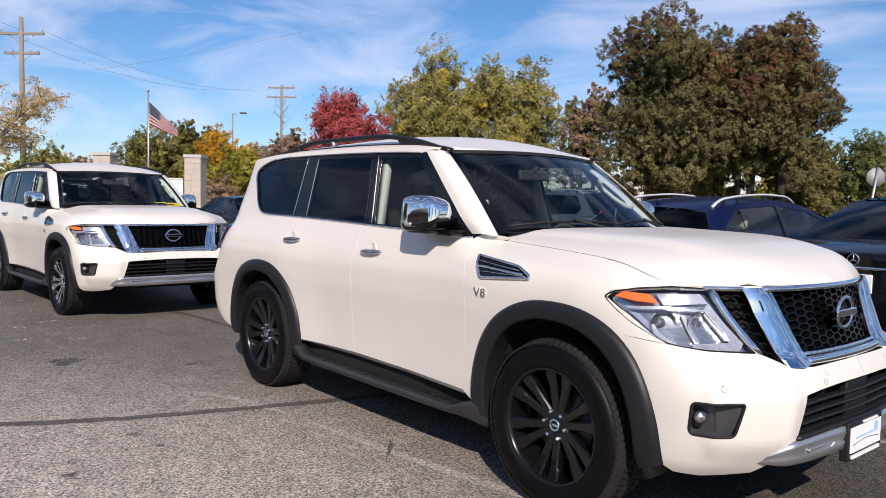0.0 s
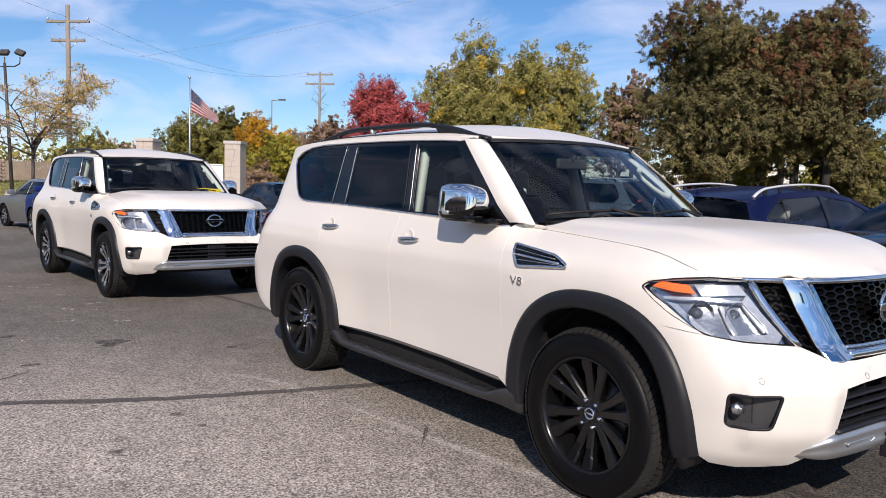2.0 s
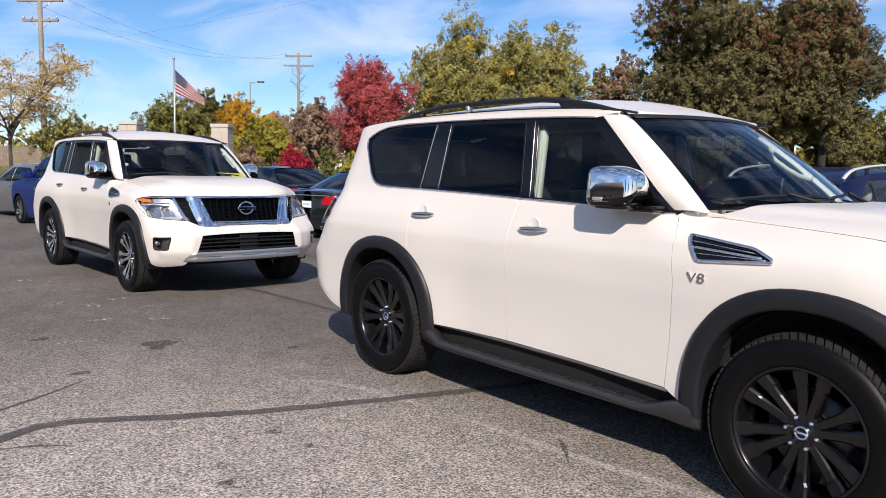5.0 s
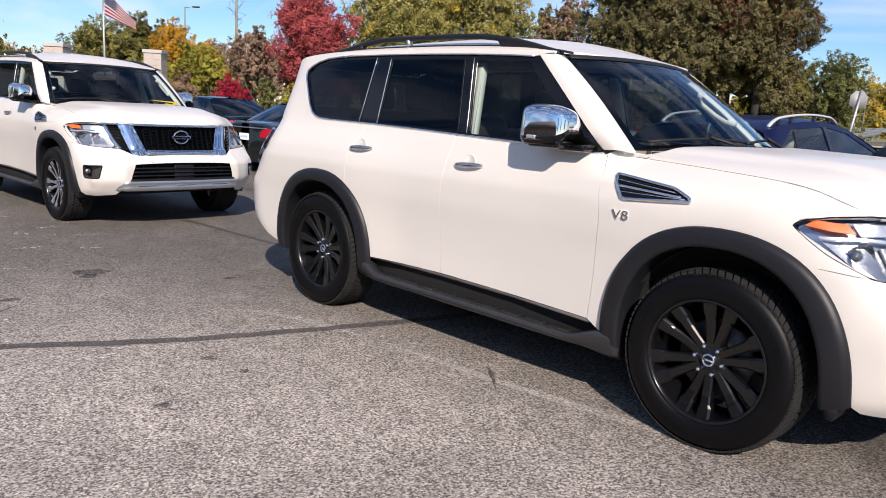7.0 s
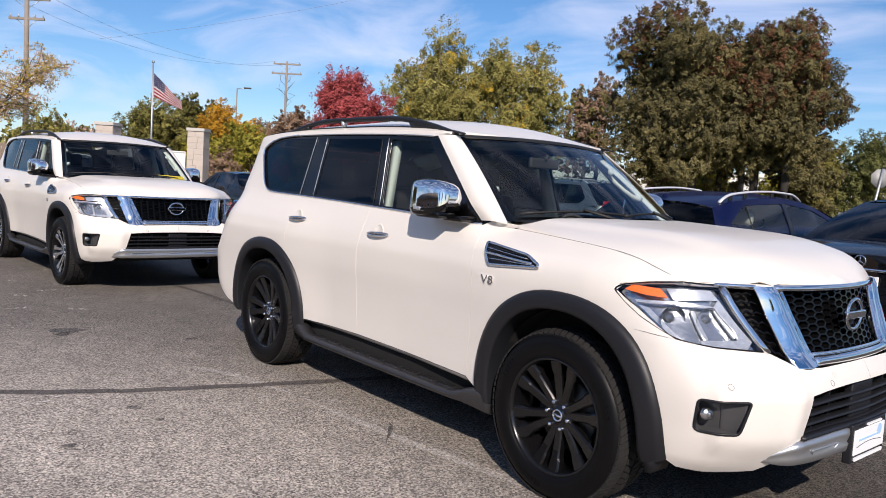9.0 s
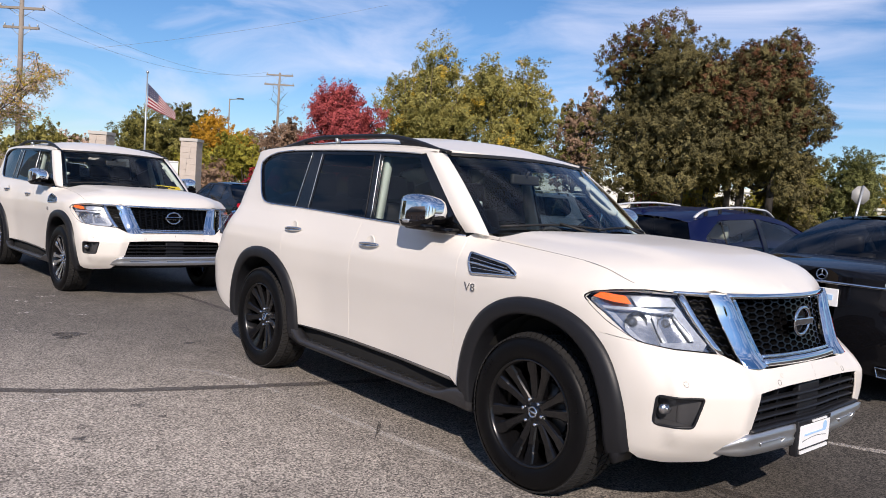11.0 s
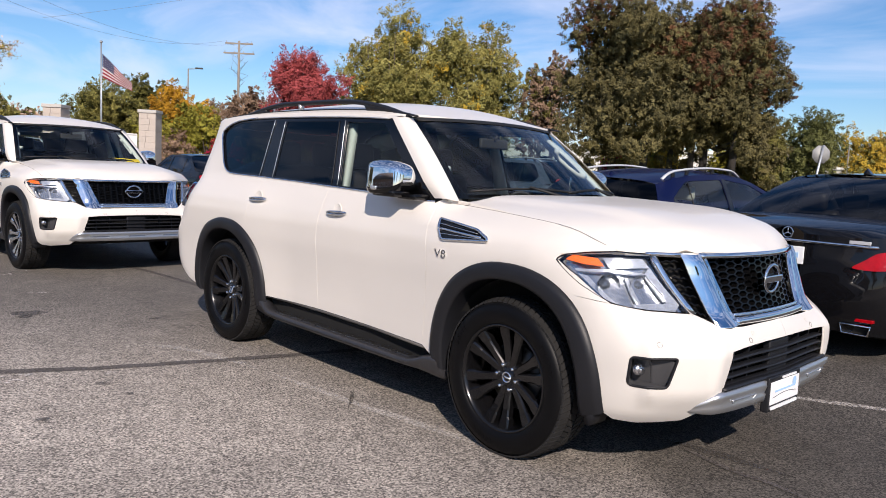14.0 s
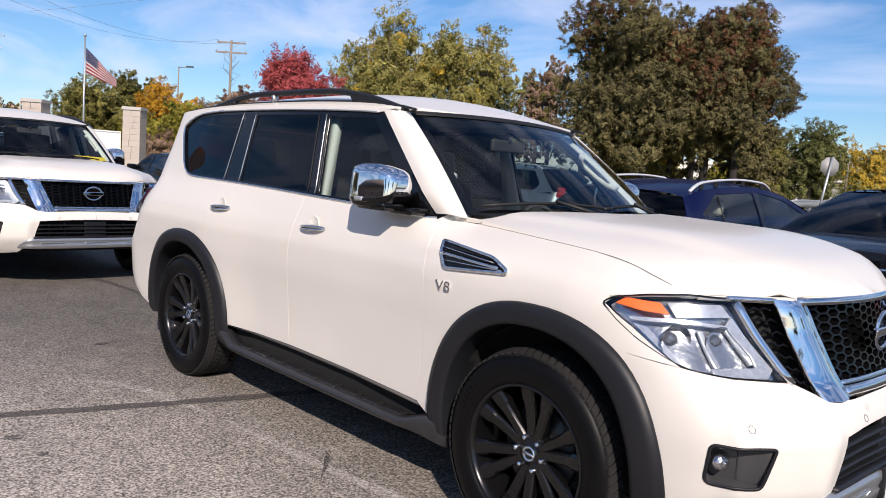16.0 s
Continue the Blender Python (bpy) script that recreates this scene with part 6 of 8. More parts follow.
LIMO = dict(w=0.94, wb=3.03, fo=0.88, ro=1.18, r=0.345, belt_z=0.98, tumble=0.66, boot=True, tail_z=0.82, plate_z=0.79, strip=0.905, badge=0.965, tail=((0.46, 0.02), (0.30, -0.065), (0.13, -0.095), (0.062, -0.088), (0.095, -0.035), (0.15, 0.045), (0.42, 0.105)), exhaust=True,
            deck=curve((-4.2, 0.958), (-3.9, 1.012), (-3.5, 1.058), (-2.0, 0.99), (-0.55, 0.99), (0.2, 0.92), (0.7, 0.78), (0.9, 0.68)),
            belt=curve((-3.8, 1.048), (-3.4, 1.04), (-2.0, 0.985), (-0.5, 0.985)), roof=curve((-3.2, 1.36), (-2.7, 1.425), (-2.0, 1.455), (-1.4, 1.44), (-1.1, 1.41)),
            glass=(-0.50, -1.28, -2.72, -3.52), pillar=-1.55, tint=glass("dark_rear_glass", (0.20, 0.22, 0.23), 0.0))
SALOON = dict(w=0.91, wb=2.78, fo=0.93, ro=1.10, r=0.33, belt_z=0.96, tumble=0.66, boot=True, tail_z=0.84, plate_z=0.74, strip=0.93, badge=None, exhaust=True, tail=((0.44, 0.04), (0.30, -0.09), (0.06, -0.10), (0.065, 0.02), (0.11, 0.075), (0.44, 0.105)),
              deck=curve((-3.9, 0.97), (-3.6, 1.00), (-3.2, 1.03), (-2.0, 0.97), (-0.45, 0.97), (0.3, 0.88), (0.7, 0.77), (0.93, 0.66)),
              belt=curve((-3.5, 1.00), (-2.0, 0.965), (-0.4, 0.965)), roof=curve((-2.9, 1.34), (-2.4, 1.41), (-1.8, 1.44), (-1.2, 1.42), (-1.0, 1.39)),
              glass=(-0.42, -1.15, -2.45, -3.25), pillar=-1.42, tint=glass("smoked_glass", (0.10, 0.12, 0.13), 0.05))
CROSSOVER = dict(w=0.93, wb=2.70, fo=0.90, ro=0.85, r=0.345, belt_z=1.02, tumble=0.68, boot=False, tail_z=0.95, plate_z=0.86, strip=None, badge=1.0, exhaust=True, rails=True,
                 deck=curve((-3.6, 1.06), (-3.3, 1.08), (-2.0, 1.03), (-0.42, 1.03), (0.3, 0.95), (0.7, 0.82), (0.9, 0.70)),
                 belt=curve((-3.5, 1.10), (-2.5, 1.05), (-0.15, 1.03)), roof=curve((-3.3, 1.375), (-3.0, 1.438), (-2.5, 1.492), (-2.1, 1.508), (-1.75, 1.498), (-1.45, 1.470), (-1.2, 1.425)),
                 glass=(-0.10, -1.24, -3.30, -3.52), pillar=-1.98, seat=M_BEIGE, tint=M_CLEAR, side_glass=M_CLEAR, rear_corner=0.52, rear_foot=0.36, rail_ends=(-1.50, -3.12), rear_glass=M_TINT)
TALL = dict(CROSSOVER, glass=(-0.40, -1.08, -2.85, -3.38), pillar=-1.40, rail_ends=None, rear_foot=0.42, rear_glass=None, side_glass=None, rear_corner=0.16, tail_z=1.16, belt_z=1.08, seat=M_SEAT, tint=M_TINT, round_tail=True, badge=None,
            deck=curve((-3.6, 1.14), (-3.3, 1.16), (-2.0, 1.12), (-0.42, 1.12), (0.3, 1.04), (0.7, 0.90), (0.9, 0.75)),
            belt=curve((-3.4, 1.18), (-2.5, 1.14), (-0.4, 1.12)), roof=curve((-3.1, 1.58), (-2.6, 1.64), (-1.8, 1.665), (-1.2, 1.65), (-0.95, 1.61)))


def parked(rear_x, rear_y, heading, spec, z=0.0):
    """The pose of a car whose tail's middle stands at a place."""
    h = radians(heading)
    k = spec["wb"] + spec["ro"]
    return pose(rear_x + math.cos(h) * k, rear_y + math.sin(h) * k, z, 0, 0, heading)


GROUP = "cars parked in the row"
for sp in (LIMO, SALOON, CROSSOVER, TALL):
    sp["group"] = GROUP
build_car("limousine", parked(0.05, 2.30, 88, LIMO, 0.15), "black luxury saloon with chrome boot strip and red lamps", M_BLACKPAINT, LIMO)
build_car("crossover", parked(-2.28, 2.85, 88, CROSSOVER, 0.06), "dark blue crossover with silver roof rails and beige seats", M_NAVY, CROSSOVER)
build_car("saloon_car", parked(-12.75, 3.75, 100, SALOON), "dark green-black saloon with red tail lamps and white plate", M_DKGREEN, SALOON)
build_car("saloon_car", parked(-15.1, 5.5, 180, SALOON, 0.06), "near-black saloon with smoked windows", M_BLACKPAINT, dict(SALOON, chrome=False))
build_car("tall_crossover", parked(-7.6, 9.9, 178, TALL, 0.10), "grey sport utility vehicle with silver roof rails", M_GREY, TALL)
build_car("tall_crossover", pose(-19.75, 0.48, 0, 0, 0, 188), "royal blue sport utility vehicle beside the grass kerb", M_ROYAL, dict(TALL, group=""))
build_car("saloon_car", pose(-23.9, 0.32, 0, 0, 0, 193), "grey metallic saloon parked near the grass", M_GREY, dict(SALOON, group="", tint=M_SIDEGLASS))

# ---- ground, kerbs, lawn ----


def land(x, y):
    """Height of the ground: a level lot, rising beyond its edges."""
    e = max(-35.5 - x, y - 12.0)
    h = (0.85 + 0.40 * max(smooth(-18, -28, x), smooth(30, 48, y))) * smooth(0, 17, e)
    h += 0.15 * smooth(0.9, 2.6, y) * smooth(-9, -4.5, x)
    return h


def asphalt():
    m = bpy.data.materials.new("worn_asphalt_painted_light")
    m.use_nodes = True
    n, l = m.node_tree.nodes, m.node_tree.links
    b = n["Principled BSDF"]
    b.inputs["Roughness"].default_value = 0.85
    b.inputs["Specular IOR Level"].default_value = 0.3
    co = n.new("ShaderNodeTexCoord")
    grit = n.new("ShaderNodeTexVoronoi")
    grit.inputs["Scale"].default_value = 115
    speck = n.new("ShaderNodeTexNoise")
    speck.inputs["Scale"].default_value, speck.inputs["Detail"].default_value, speck.inputs["Roughness"].default_value = 70, 4, 0.72
    wide = n.new("ShaderNodeTexNoise")
    wide.inputs["Scale"].default_value, wide.inputs["Detail"].default_value = 0.55, 6
    patchy = n.new("ShaderNodeTexNoise")
    patchy.inputs["Scale"].default_value, patchy.inputs["Detail"].default_value = 4.0, 8
    for t in (grit, speck, wide, patchy):
        l.new(co.outputs["Object"], t.inputs["Vector"])
    bw = n.new("ShaderNodeRGBToBW")
    l.new(grit.outputs["Color"], bw.inputs[0])
    chips = n.new("ShaderNodeMath")
    chips.operation = "MULTIPLY_ADD"
    chips.inputs[1].default_value = 0.42
    l.new(bw.outputs[0], chips.inputs[0])
    half = n.new("ShaderNodeMath")
    half.operation = "MULTIPLY"
    half.inputs[1].default_value = 0.60
    l.new(speck.outputs["Fac"], half.inputs[0])
    l.new(half.outputs[0], chips.inputs[2])
    r1 = n.new("ShaderNodeValToRGB")
    r1.color_ramp.elements[0].position, r1.color_ramp.elements[0].color = 0.36, (0.055, 0.050, 0.045, 1)
    r1.color_ramp.elements[1].position, r1.color_ramp.elements[1].color = 0.70, (0.46, 0.41, 0.355, 1)
    mid = r1.color_ramp.elements.new(0.515)
    mid.color = (0.212, 0.190, 0.167, 1)
    l.new(chips.outputs[0], r1.inputs[0])
    stone = r1
    gs = n.new("ShaderNodeHueSaturation")
    gs.inputs["Saturation"].default_value = 1.0
    l.new(stone.outputs[0], gs.inputs["Color"])
    r2 = n.new("ShaderNodeMapRange")
    r2.inputs["From Min"].default_value, r2.inputs["From Max"].default_value = 0.3, 0.7
    r2.inputs["To Min"].default_value, r2.inputs["To Max"].default_value = 0.72, 1.18
    l.new(wide.outputs["Fac"], r2.inputs["Value"])
    r3 = n.new("ShaderNodeMapRange")
    r3.inputs["From Min"].default_value, r3.inputs["From Max"].default_value = 0.3, 0.7
    r3.inputs["To Min"].default_value, r3.inputs["To Max"].default_value = 0.86, 1.14
    l.new(patchy.outputs["Fac"], r3.inputs["Value"])
    mu = n.new("ShaderNodeMath")
    mu.operation = "MULTIPLY"
    l.new(r2.outputs[0], mu.inputs[0])
    l.new(r3.outputs[0], mu.inputs[1])
    # a worn, paler zone of the lot with a wandering edge, partly painted light
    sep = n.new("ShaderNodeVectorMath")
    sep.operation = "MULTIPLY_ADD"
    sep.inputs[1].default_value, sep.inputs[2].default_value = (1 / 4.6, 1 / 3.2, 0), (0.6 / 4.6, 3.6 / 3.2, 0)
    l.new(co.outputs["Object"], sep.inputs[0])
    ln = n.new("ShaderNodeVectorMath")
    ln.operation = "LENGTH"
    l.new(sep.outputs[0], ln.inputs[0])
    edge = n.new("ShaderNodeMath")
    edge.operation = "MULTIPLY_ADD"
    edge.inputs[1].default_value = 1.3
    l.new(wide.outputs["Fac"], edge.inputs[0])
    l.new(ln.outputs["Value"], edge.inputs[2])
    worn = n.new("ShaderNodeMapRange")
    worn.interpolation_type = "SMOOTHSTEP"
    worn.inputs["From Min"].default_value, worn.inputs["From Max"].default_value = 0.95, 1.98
    # also paints in brighter near ground and the shade by the parked cars
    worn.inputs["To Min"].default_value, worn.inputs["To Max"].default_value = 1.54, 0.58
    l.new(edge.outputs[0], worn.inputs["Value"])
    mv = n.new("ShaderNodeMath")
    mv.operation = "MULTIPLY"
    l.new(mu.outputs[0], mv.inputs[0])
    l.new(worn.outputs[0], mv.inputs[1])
    # newer, darker asphalt beyond a seam in front of the row
    xyz = n.new("ShaderNodeSeparateXYZ")
    l.new(co.outputs["Object"], xyz.inputs[0])
    wav = n.new("ShaderNodeMath")
    wav.operation = "MULTIPLY_ADD"
    wav.inputs[1].default_value = 0.16
    l.new(patchy.outputs["Fac"], wav.inputs[0])
    slant = n.new("ShaderNodeMapRange")
    slant.inputs["From Min"].default_value, slant.inputs["From Max"].default_value = 0.1, 1.6
    slant.inputs["To Min"].default_value, slant.inputs["To Max"].default_value = 0.0, 1.3
    l.new(xyz.outputs["X"], slant.inputs["Value"])
    across = n.new("ShaderNodeMath")
    across.operation = "ADD"
    l.new(xyz.outputs["Y"], across.inputs[0])
    l.new(slant.outputs[0], across.inputs[1])
    l.new(across.outputs[0], wav.inputs[2])
    newer = n.new("ShaderNodeMapRange")
    newer.interpolation_type = "SMOOTHSTEP"
    newer.inputs["From Min"].default_value, newer.inputs["From Max"].default_value = -0.20, 0.16
    l.new(wav.outputs[0], newer.inputs["Value"])
    ahead = n.new("ShaderNodeMapRange")
    ahead.interpolation_type = "SMOOTHSTEP"
    ahead.inputs["From Min"].default_value, ahead.inputs["From Max"].default_value = -1.5, 0.3
    l.new(xyz.outputs["X"], ahead.inputs["Value"])
    both_m = n.new("ShaderNodeMath")
    both_m.operation = "MULTIPLY"
    l.new(newer.outputs[0], both_m.inputs[0])
    l.new(ahead.outputs[0], both_m.inputs[1])
    less = n.new("ShaderNodeMapRange")
    less.inputs["To Min"].default_value, less.inputs["To Max"].default_value = 1.0, 0.55
    l.new(both_m.outputs[0], less.inputs["Value"])
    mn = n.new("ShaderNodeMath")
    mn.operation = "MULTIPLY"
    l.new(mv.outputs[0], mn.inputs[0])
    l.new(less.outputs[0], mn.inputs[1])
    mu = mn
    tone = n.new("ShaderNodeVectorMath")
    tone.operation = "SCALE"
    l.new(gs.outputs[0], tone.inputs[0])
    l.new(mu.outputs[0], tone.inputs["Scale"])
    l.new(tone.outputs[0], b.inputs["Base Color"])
    bp = n.new("ShaderNodeBump")
    bp.inputs["Strength"].default_value, bp.inputs["Distance"].default_value = 0.5, 0.006
    l.new(chips.outputs[0], bp.inputs["Height"])
    l.new(bp.outputs[0], b.inputs["Normal"])
    return m


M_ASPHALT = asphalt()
M_GRASS = material("autumn_lawn", (0.12, 0.145, 0.032), 0.9, 0.0, 0.35, 0.7, 14, bump=0.8, bump_scale=40, second=(0.27, 0.25, 0.085))
M_CONCRETE = material("concrete", (0.42, 0.40, 0.37), 0.85, 0.0, 0.15, 1.5, 60, bump=0.2, bump_scale=120)
M_KERB = material("faded_yellow_kerb", (0.55, 0.42, 0.16), 0.8, 0.0, 0.2, 1.2, 40, second=(0.50, 0.46, 0.38))
M_SCUFF = material("faint_chalk_line", (0.47, 0.435, 0.395), 0.9, 0.0, 0.25, 6, 60)
M_TAR = material("crack_sealer", (0.098, 0.088, 0.083), 0.75, 0.0, 0.3, 5, 60, bump=0.2, bump_scale=80, spec=0.2)
M_OIL = material("oil_stain", (0.070, 0.064, 0.060), 0.7, 0.0, 0.3, 4, 70)
M_PALE = material("chalky_scuff", (0.60, 0.56, 0.52), 0.9, 0.0, 0.2, 5, 90)


def patchy_edge(m, scale, low, high):
    """Lets the ground show between the grains of a mark."""
    n, l = m.node_tree.nodes, m.node_tree.links
    co, no, rm = n.new("ShaderNodeTexCoord"), n.new("ShaderNodeTexNoise"), n.new("ShaderNodeMapRange")
    no.inputs["Scale"].default_value, no.inputs["Detail"].default_value, no.inputs["Roughness"].default_value = scale, 5, 0.75
    rm.inputs["From Min"].default_value, rm.inputs["From Max"].default_value = low, high
    l.new(co.outputs["Object"], no.inputs["Vector"])
    l.new(no.outputs["Fac"], rm.inputs["Value"])
    l.new(rm.outputs[0], n["Principled BSDF"].inputs["Alpha"])


patchy_edge(M_SCUFF, 48, 0.37, 0.66)
patchy_edge(M_PALE, 46, 0.34, 0.56)
patchy_edge(M_TAR, 45, 0.26, 0.56)
patchy_edge(M_OIL, 42, 0.28, 0.70)
M_WOOD = material("weathered_wood", (0.24, 0.19, 0.15), 0.85, 0.0, 0.25, 0.8, 30, bump=0.3, bump_scale=60)
M_POLE = material("grey_timber_pole", (0.22, 0.19, 0.16), 0.85, 0.0, 0.2, 1.0, 30, bump=0.3, bump_scale=50)
M_STEEL = material("galvanised_steel", (0.42, 0.44, 0.45), 0.4, 0.7, 0.15, 1.5, 60)
M_DARKSTEEL = material("dark_bronze_pole", (0.07, 0.066, 0.062), 0.5, 0.4, 0.15, 1.5, 60)
M_STONE = material("pale_split_stone", (0.44, 0.385, 0.335), 0.9, 0.0, 0.09, 3, 30, bump=0.5, bump_scale=35, random=0.3)
M_SILO = material("pale_blue_silo_paint", (0.70, 0.75, 0.80), 0.5, 0.0, 0.06, 0.3, 20)
M_WALLWHITE = material("white_cladding", (0.72, 0.70, 0.66), 0.7, 0.0, 0.08, 0.4, 20)
M_BRICK = material("brown_brick_wall", (0.26, 0.15, 0.10), 0.85, 0.0, 0.2, 0.8, 12)
M_ROOFING = material("brown_shingle", (0.12, 0.085, 0.065), 0.9, 0.0, 0.2, 0.6, 14)
M_FLAGRED = material("flag_red", (0.20, 0.008, 0.018), 0.8, 0.0, 0.12, 5, 60)
M_FLAGWHITE = material("flag_white", (0.38, 0.36, 0.36), 0.8, 0.0, 0.06, 5, 60)
M_FLAGBLUE = material("flag_blue", (0.014, 0.017, 0.06), 0.8, 0.0, 0.12, 5, 60)
M_SIGNBACK = material("bare_aluminium_sign", (0.30, 0.30, 0.29), 0.6, 0.2, 0.1, 4, 60)
M_CABLE = material("black_cable", (0.16, 0.16, 0.17), 0.7, 0.0, 0.1, 4, 60)

xs = [-260, -160, -110, -80, -65] + [-55 + 1.5 * i for i in range(13)] + [-35.5, -35, -30, -24, -18, -12, -9, -7.5, -6, -4.5, -3, 0, 4, 10, 20, 40, 80, 160, 300]
ys = [-300, -160, -80, -40, -20, -10, -5, -2, 0, 0.9, 1.3, 1.75, 2.2, 2.6, 4, 7, 10] + [12 + 1.5 * i for i in range(13)] + [34, 40, 50, 65, 90, 140, 220, 320]
gv = [Vector((x, y, land(x, y))) for y in ys for x in xs]
nx = len(xs)
gf, gi = [], []
for j in range(len(ys) - 1):
    for i in range(nx - 1):
        gf.append((j * nx + i, j * nx + i + 1, (j + 1) * nx + i + 1, (j + 1) * nx + i))
        cx, cy = (xs[i] + xs[i + 1]) / 2, (ys[j] + ys[j + 1]) / 2
        lawn = cx < -35.5 or (cy > 12 and (cx < (-8.5 if cy < 27 else -10.5 - 0.13 * (cy - 27)) or cy > 60)) or (cy > 52)
        gi.append(1 if lawn else 0)
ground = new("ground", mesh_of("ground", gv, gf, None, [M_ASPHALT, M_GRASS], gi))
tagged(ground, "worn grey asphalt lot with lawn beyond its kerbs", "ground", kind="structure")


def kerb_run(points, mat, label):
    path = [(Vector((x, y, land(x, y) + 0.05)), (0, 0, 1)) for x, y in points]
    sh = [(-0.08, -0.06), (-0.08, 0.07), (-0.06, 0.09), (0.06, 0.09), (0.08, 0.07), (0.08, -0.06)]
    ob = part("kerb", fixed(sweep(path, 0.15, 0.2, shape=sh)), mat, None)
    tagged(ob, label, "kerb", kind="structure")


kerb_run([(-35.5, y) for y in range(-30, 13, 2)], M_KERB, "faded yellow concrete kerb along the lawn")
kerb_run([(-35.5 + 2 * i, 12.0) for i in range(0, 15)], M_CONCRETE, "pale concrete kerb along the lawn")


def wobble(points, width, seed, mat, name, label, taper=0.0):
    """A thin band of uneven width lying on the lot."""
    rng = random.Random(seed)
    pts = dense([(*p, 0) for p in points], 0.10 if width < 0.1 or len(points) > 5 else 0.03, False)
    v, f = [], []
    drift, z = 0.0, 0.003 + 0.0001 * seed
    for i, p in enumerate(pts):
        a, b = pts[max(i - 1, 0)], pts[min(i + 1, len(pts) - 1)]
        t = (b - a).normalized()
        s = Vector((-t.y, t.x, 0))
        drift = drift * 0.85 + rng.uniform(-0.006, 0.006)
        end = min(1.0, (min(i, len(pts) - 1 - i) + 0.3) / 4)
        for q in (-0.5, 0.5):
            w = width * (0.85 + 0.3 * rng.random()) * end * (1 - taper * i / (len(pts) - 1))
            c = p + s * (drift + q * w)
            v.append(Vector((c.x, c.y, land(c.x, c.y) + z)))
    f = [(2 * i, 2 * i + 2, 2 * i + 3, 2 * i + 1) for i in range(len(pts) - 1)]
    ob = part(name, (v, f), mat, None)
    return tagged(ob, label, name.replace("_", " "), kind="structure")


wobble([(-2.86, -4.0), (-2.95, -3.72), (-3.05, -3.52), (-3.16, -3.36), (-3.22, -3.22), (-3.19, -3.06), (-3.10, -2.86), (-2.94, -2.58), (-2.74, -2.16), (-2.5, -1.4), (-2.32, -0.78), (-2.1, 0.2)], 0.095, 3, M_TAR, "crack_sealer", "dark tar band sealing a crack in the asphalt")
wobble([(-7.6, -0.2), (-7.0, -0.1), (-6.2, -0.06), (-5.4, 0.0), (-4.6, 0.12)], 0.085, 4, M_TAR, "crack_sealer", "dark tar band beneath the parked vehicles")
wobble([(-3.45, -3.75), (-3.65, -3.35), (-3.79, -3.14), (-3.97, -2.87), (-4.1, -2.7)], 0.032, 5, M_TAR, "crack_sealer", "short dark tar band on the asphalt")
wobble([(-2.96, -3.5), (-2.93, -3.42), (-2.89, -3.29), (-2.78, -3.15)], 0.05, 6, M_TAR, "crack_sealer", "short dark tar smear on the asphalt")
wobble([(-11.2, 2.0), (-9.87, 2.26), (-8.6, 2.4), (-6.0, 2.6)], 0.10, 7, M_TAR, "crack_sealer", "tar band near the parked row")
wobble([(-3.24, -1.68), (-3.16, -1.54), (-3.04, -1.44), (-2.86, -1.36), (-2.65, -1.30), (-2.4, -1.24), (-2.1, -1.20)], 0.09, 1, M_SCUFF, "pale_scuff", "faint chalky line curving over the asphalt")
wobble([(-2.02, -1.19), (-1.48, -1.14), (-0.91, -1.08), (-0.43, -1.01), (0.05, -0.93)], 0.07, 2, M_SCUFF, "pale_scuff", "thin faint chalky line on the asphalt")
wobble([(-1.33, -0.98), (-1.27, -1.01), (-1.15, -1.10), (-1.06, -1.18), (-1.0, -1.23)], 0.08, 19, M_OIL, "oil_stain", "narrow dark dribble stain on the asphalt", 0.85)
wobble([(0.50, -0.05), (0.85, -0.15), (1.10, -0.16), (1.45, -0.22)], 0.045, 21, M_TAR, "crack_sealer", "thin dark sealed crack in the asphalt")
wobble([(0.3, 1.30), (0.58, 1.40), (1.1, 1.58), (1.4, 1.66)], 0.06, 9, M_SCUFF, "pale_scuff", "thin pale scratch line on the asphalt")
wobble([(0.35, -0.02), (0.75, 0.0), (1.15, 0.02)], 0.09, 10, M_OIL, "tyre_mark", "dark tyre mark on the asphalt")


def blot(x, y, rx, ry, seed, mat, name, label):
    rng = random.Random(seed)
    n = 26
    k = [1 + 0.16 * math.sin(2 * a + seed) + 0.12 * math.sin(5 * a + 2 * seed) + rng.uniform(-0.06, 0.06) for a in (2 * math.pi * i / n for i in range(n))]
    v = [Vector((x + rx * k[i] * math.cos(2 * math.pi * i / n), y + ry * k[i] * math.sin(2 * math.pi * i / n), land(x, y) + 0.006 + 0.00006 * seed)) for i in range(n)]
    ob = part(name, fixed((v, [tuple(range(n))])), mat, None)
    tagged(ob, label, name.replace("_", " "), kind="structure")


for q, (x, y, rx, ry) in enumerate(((-4.86, -2.0, 0.10, 0.16), (-4.72, -2.06, 0.06, 0.07), (-5.55, -2.75, 0.05, 0.08), (-4.1, -1.15, 0.04, 0.05), (-4.25, -2.75, 0.05, 0.06), (-2.35, -2.2, 0.035, 0.04), (-1.85, -2.7, 0.03, 0.05), (-2.05, -2.15, 0.025, 0.03))):
    blot(x, y, rx, ry, q + 1, M_OIL, "oil_stain", "small dark oil stain on the asphalt")


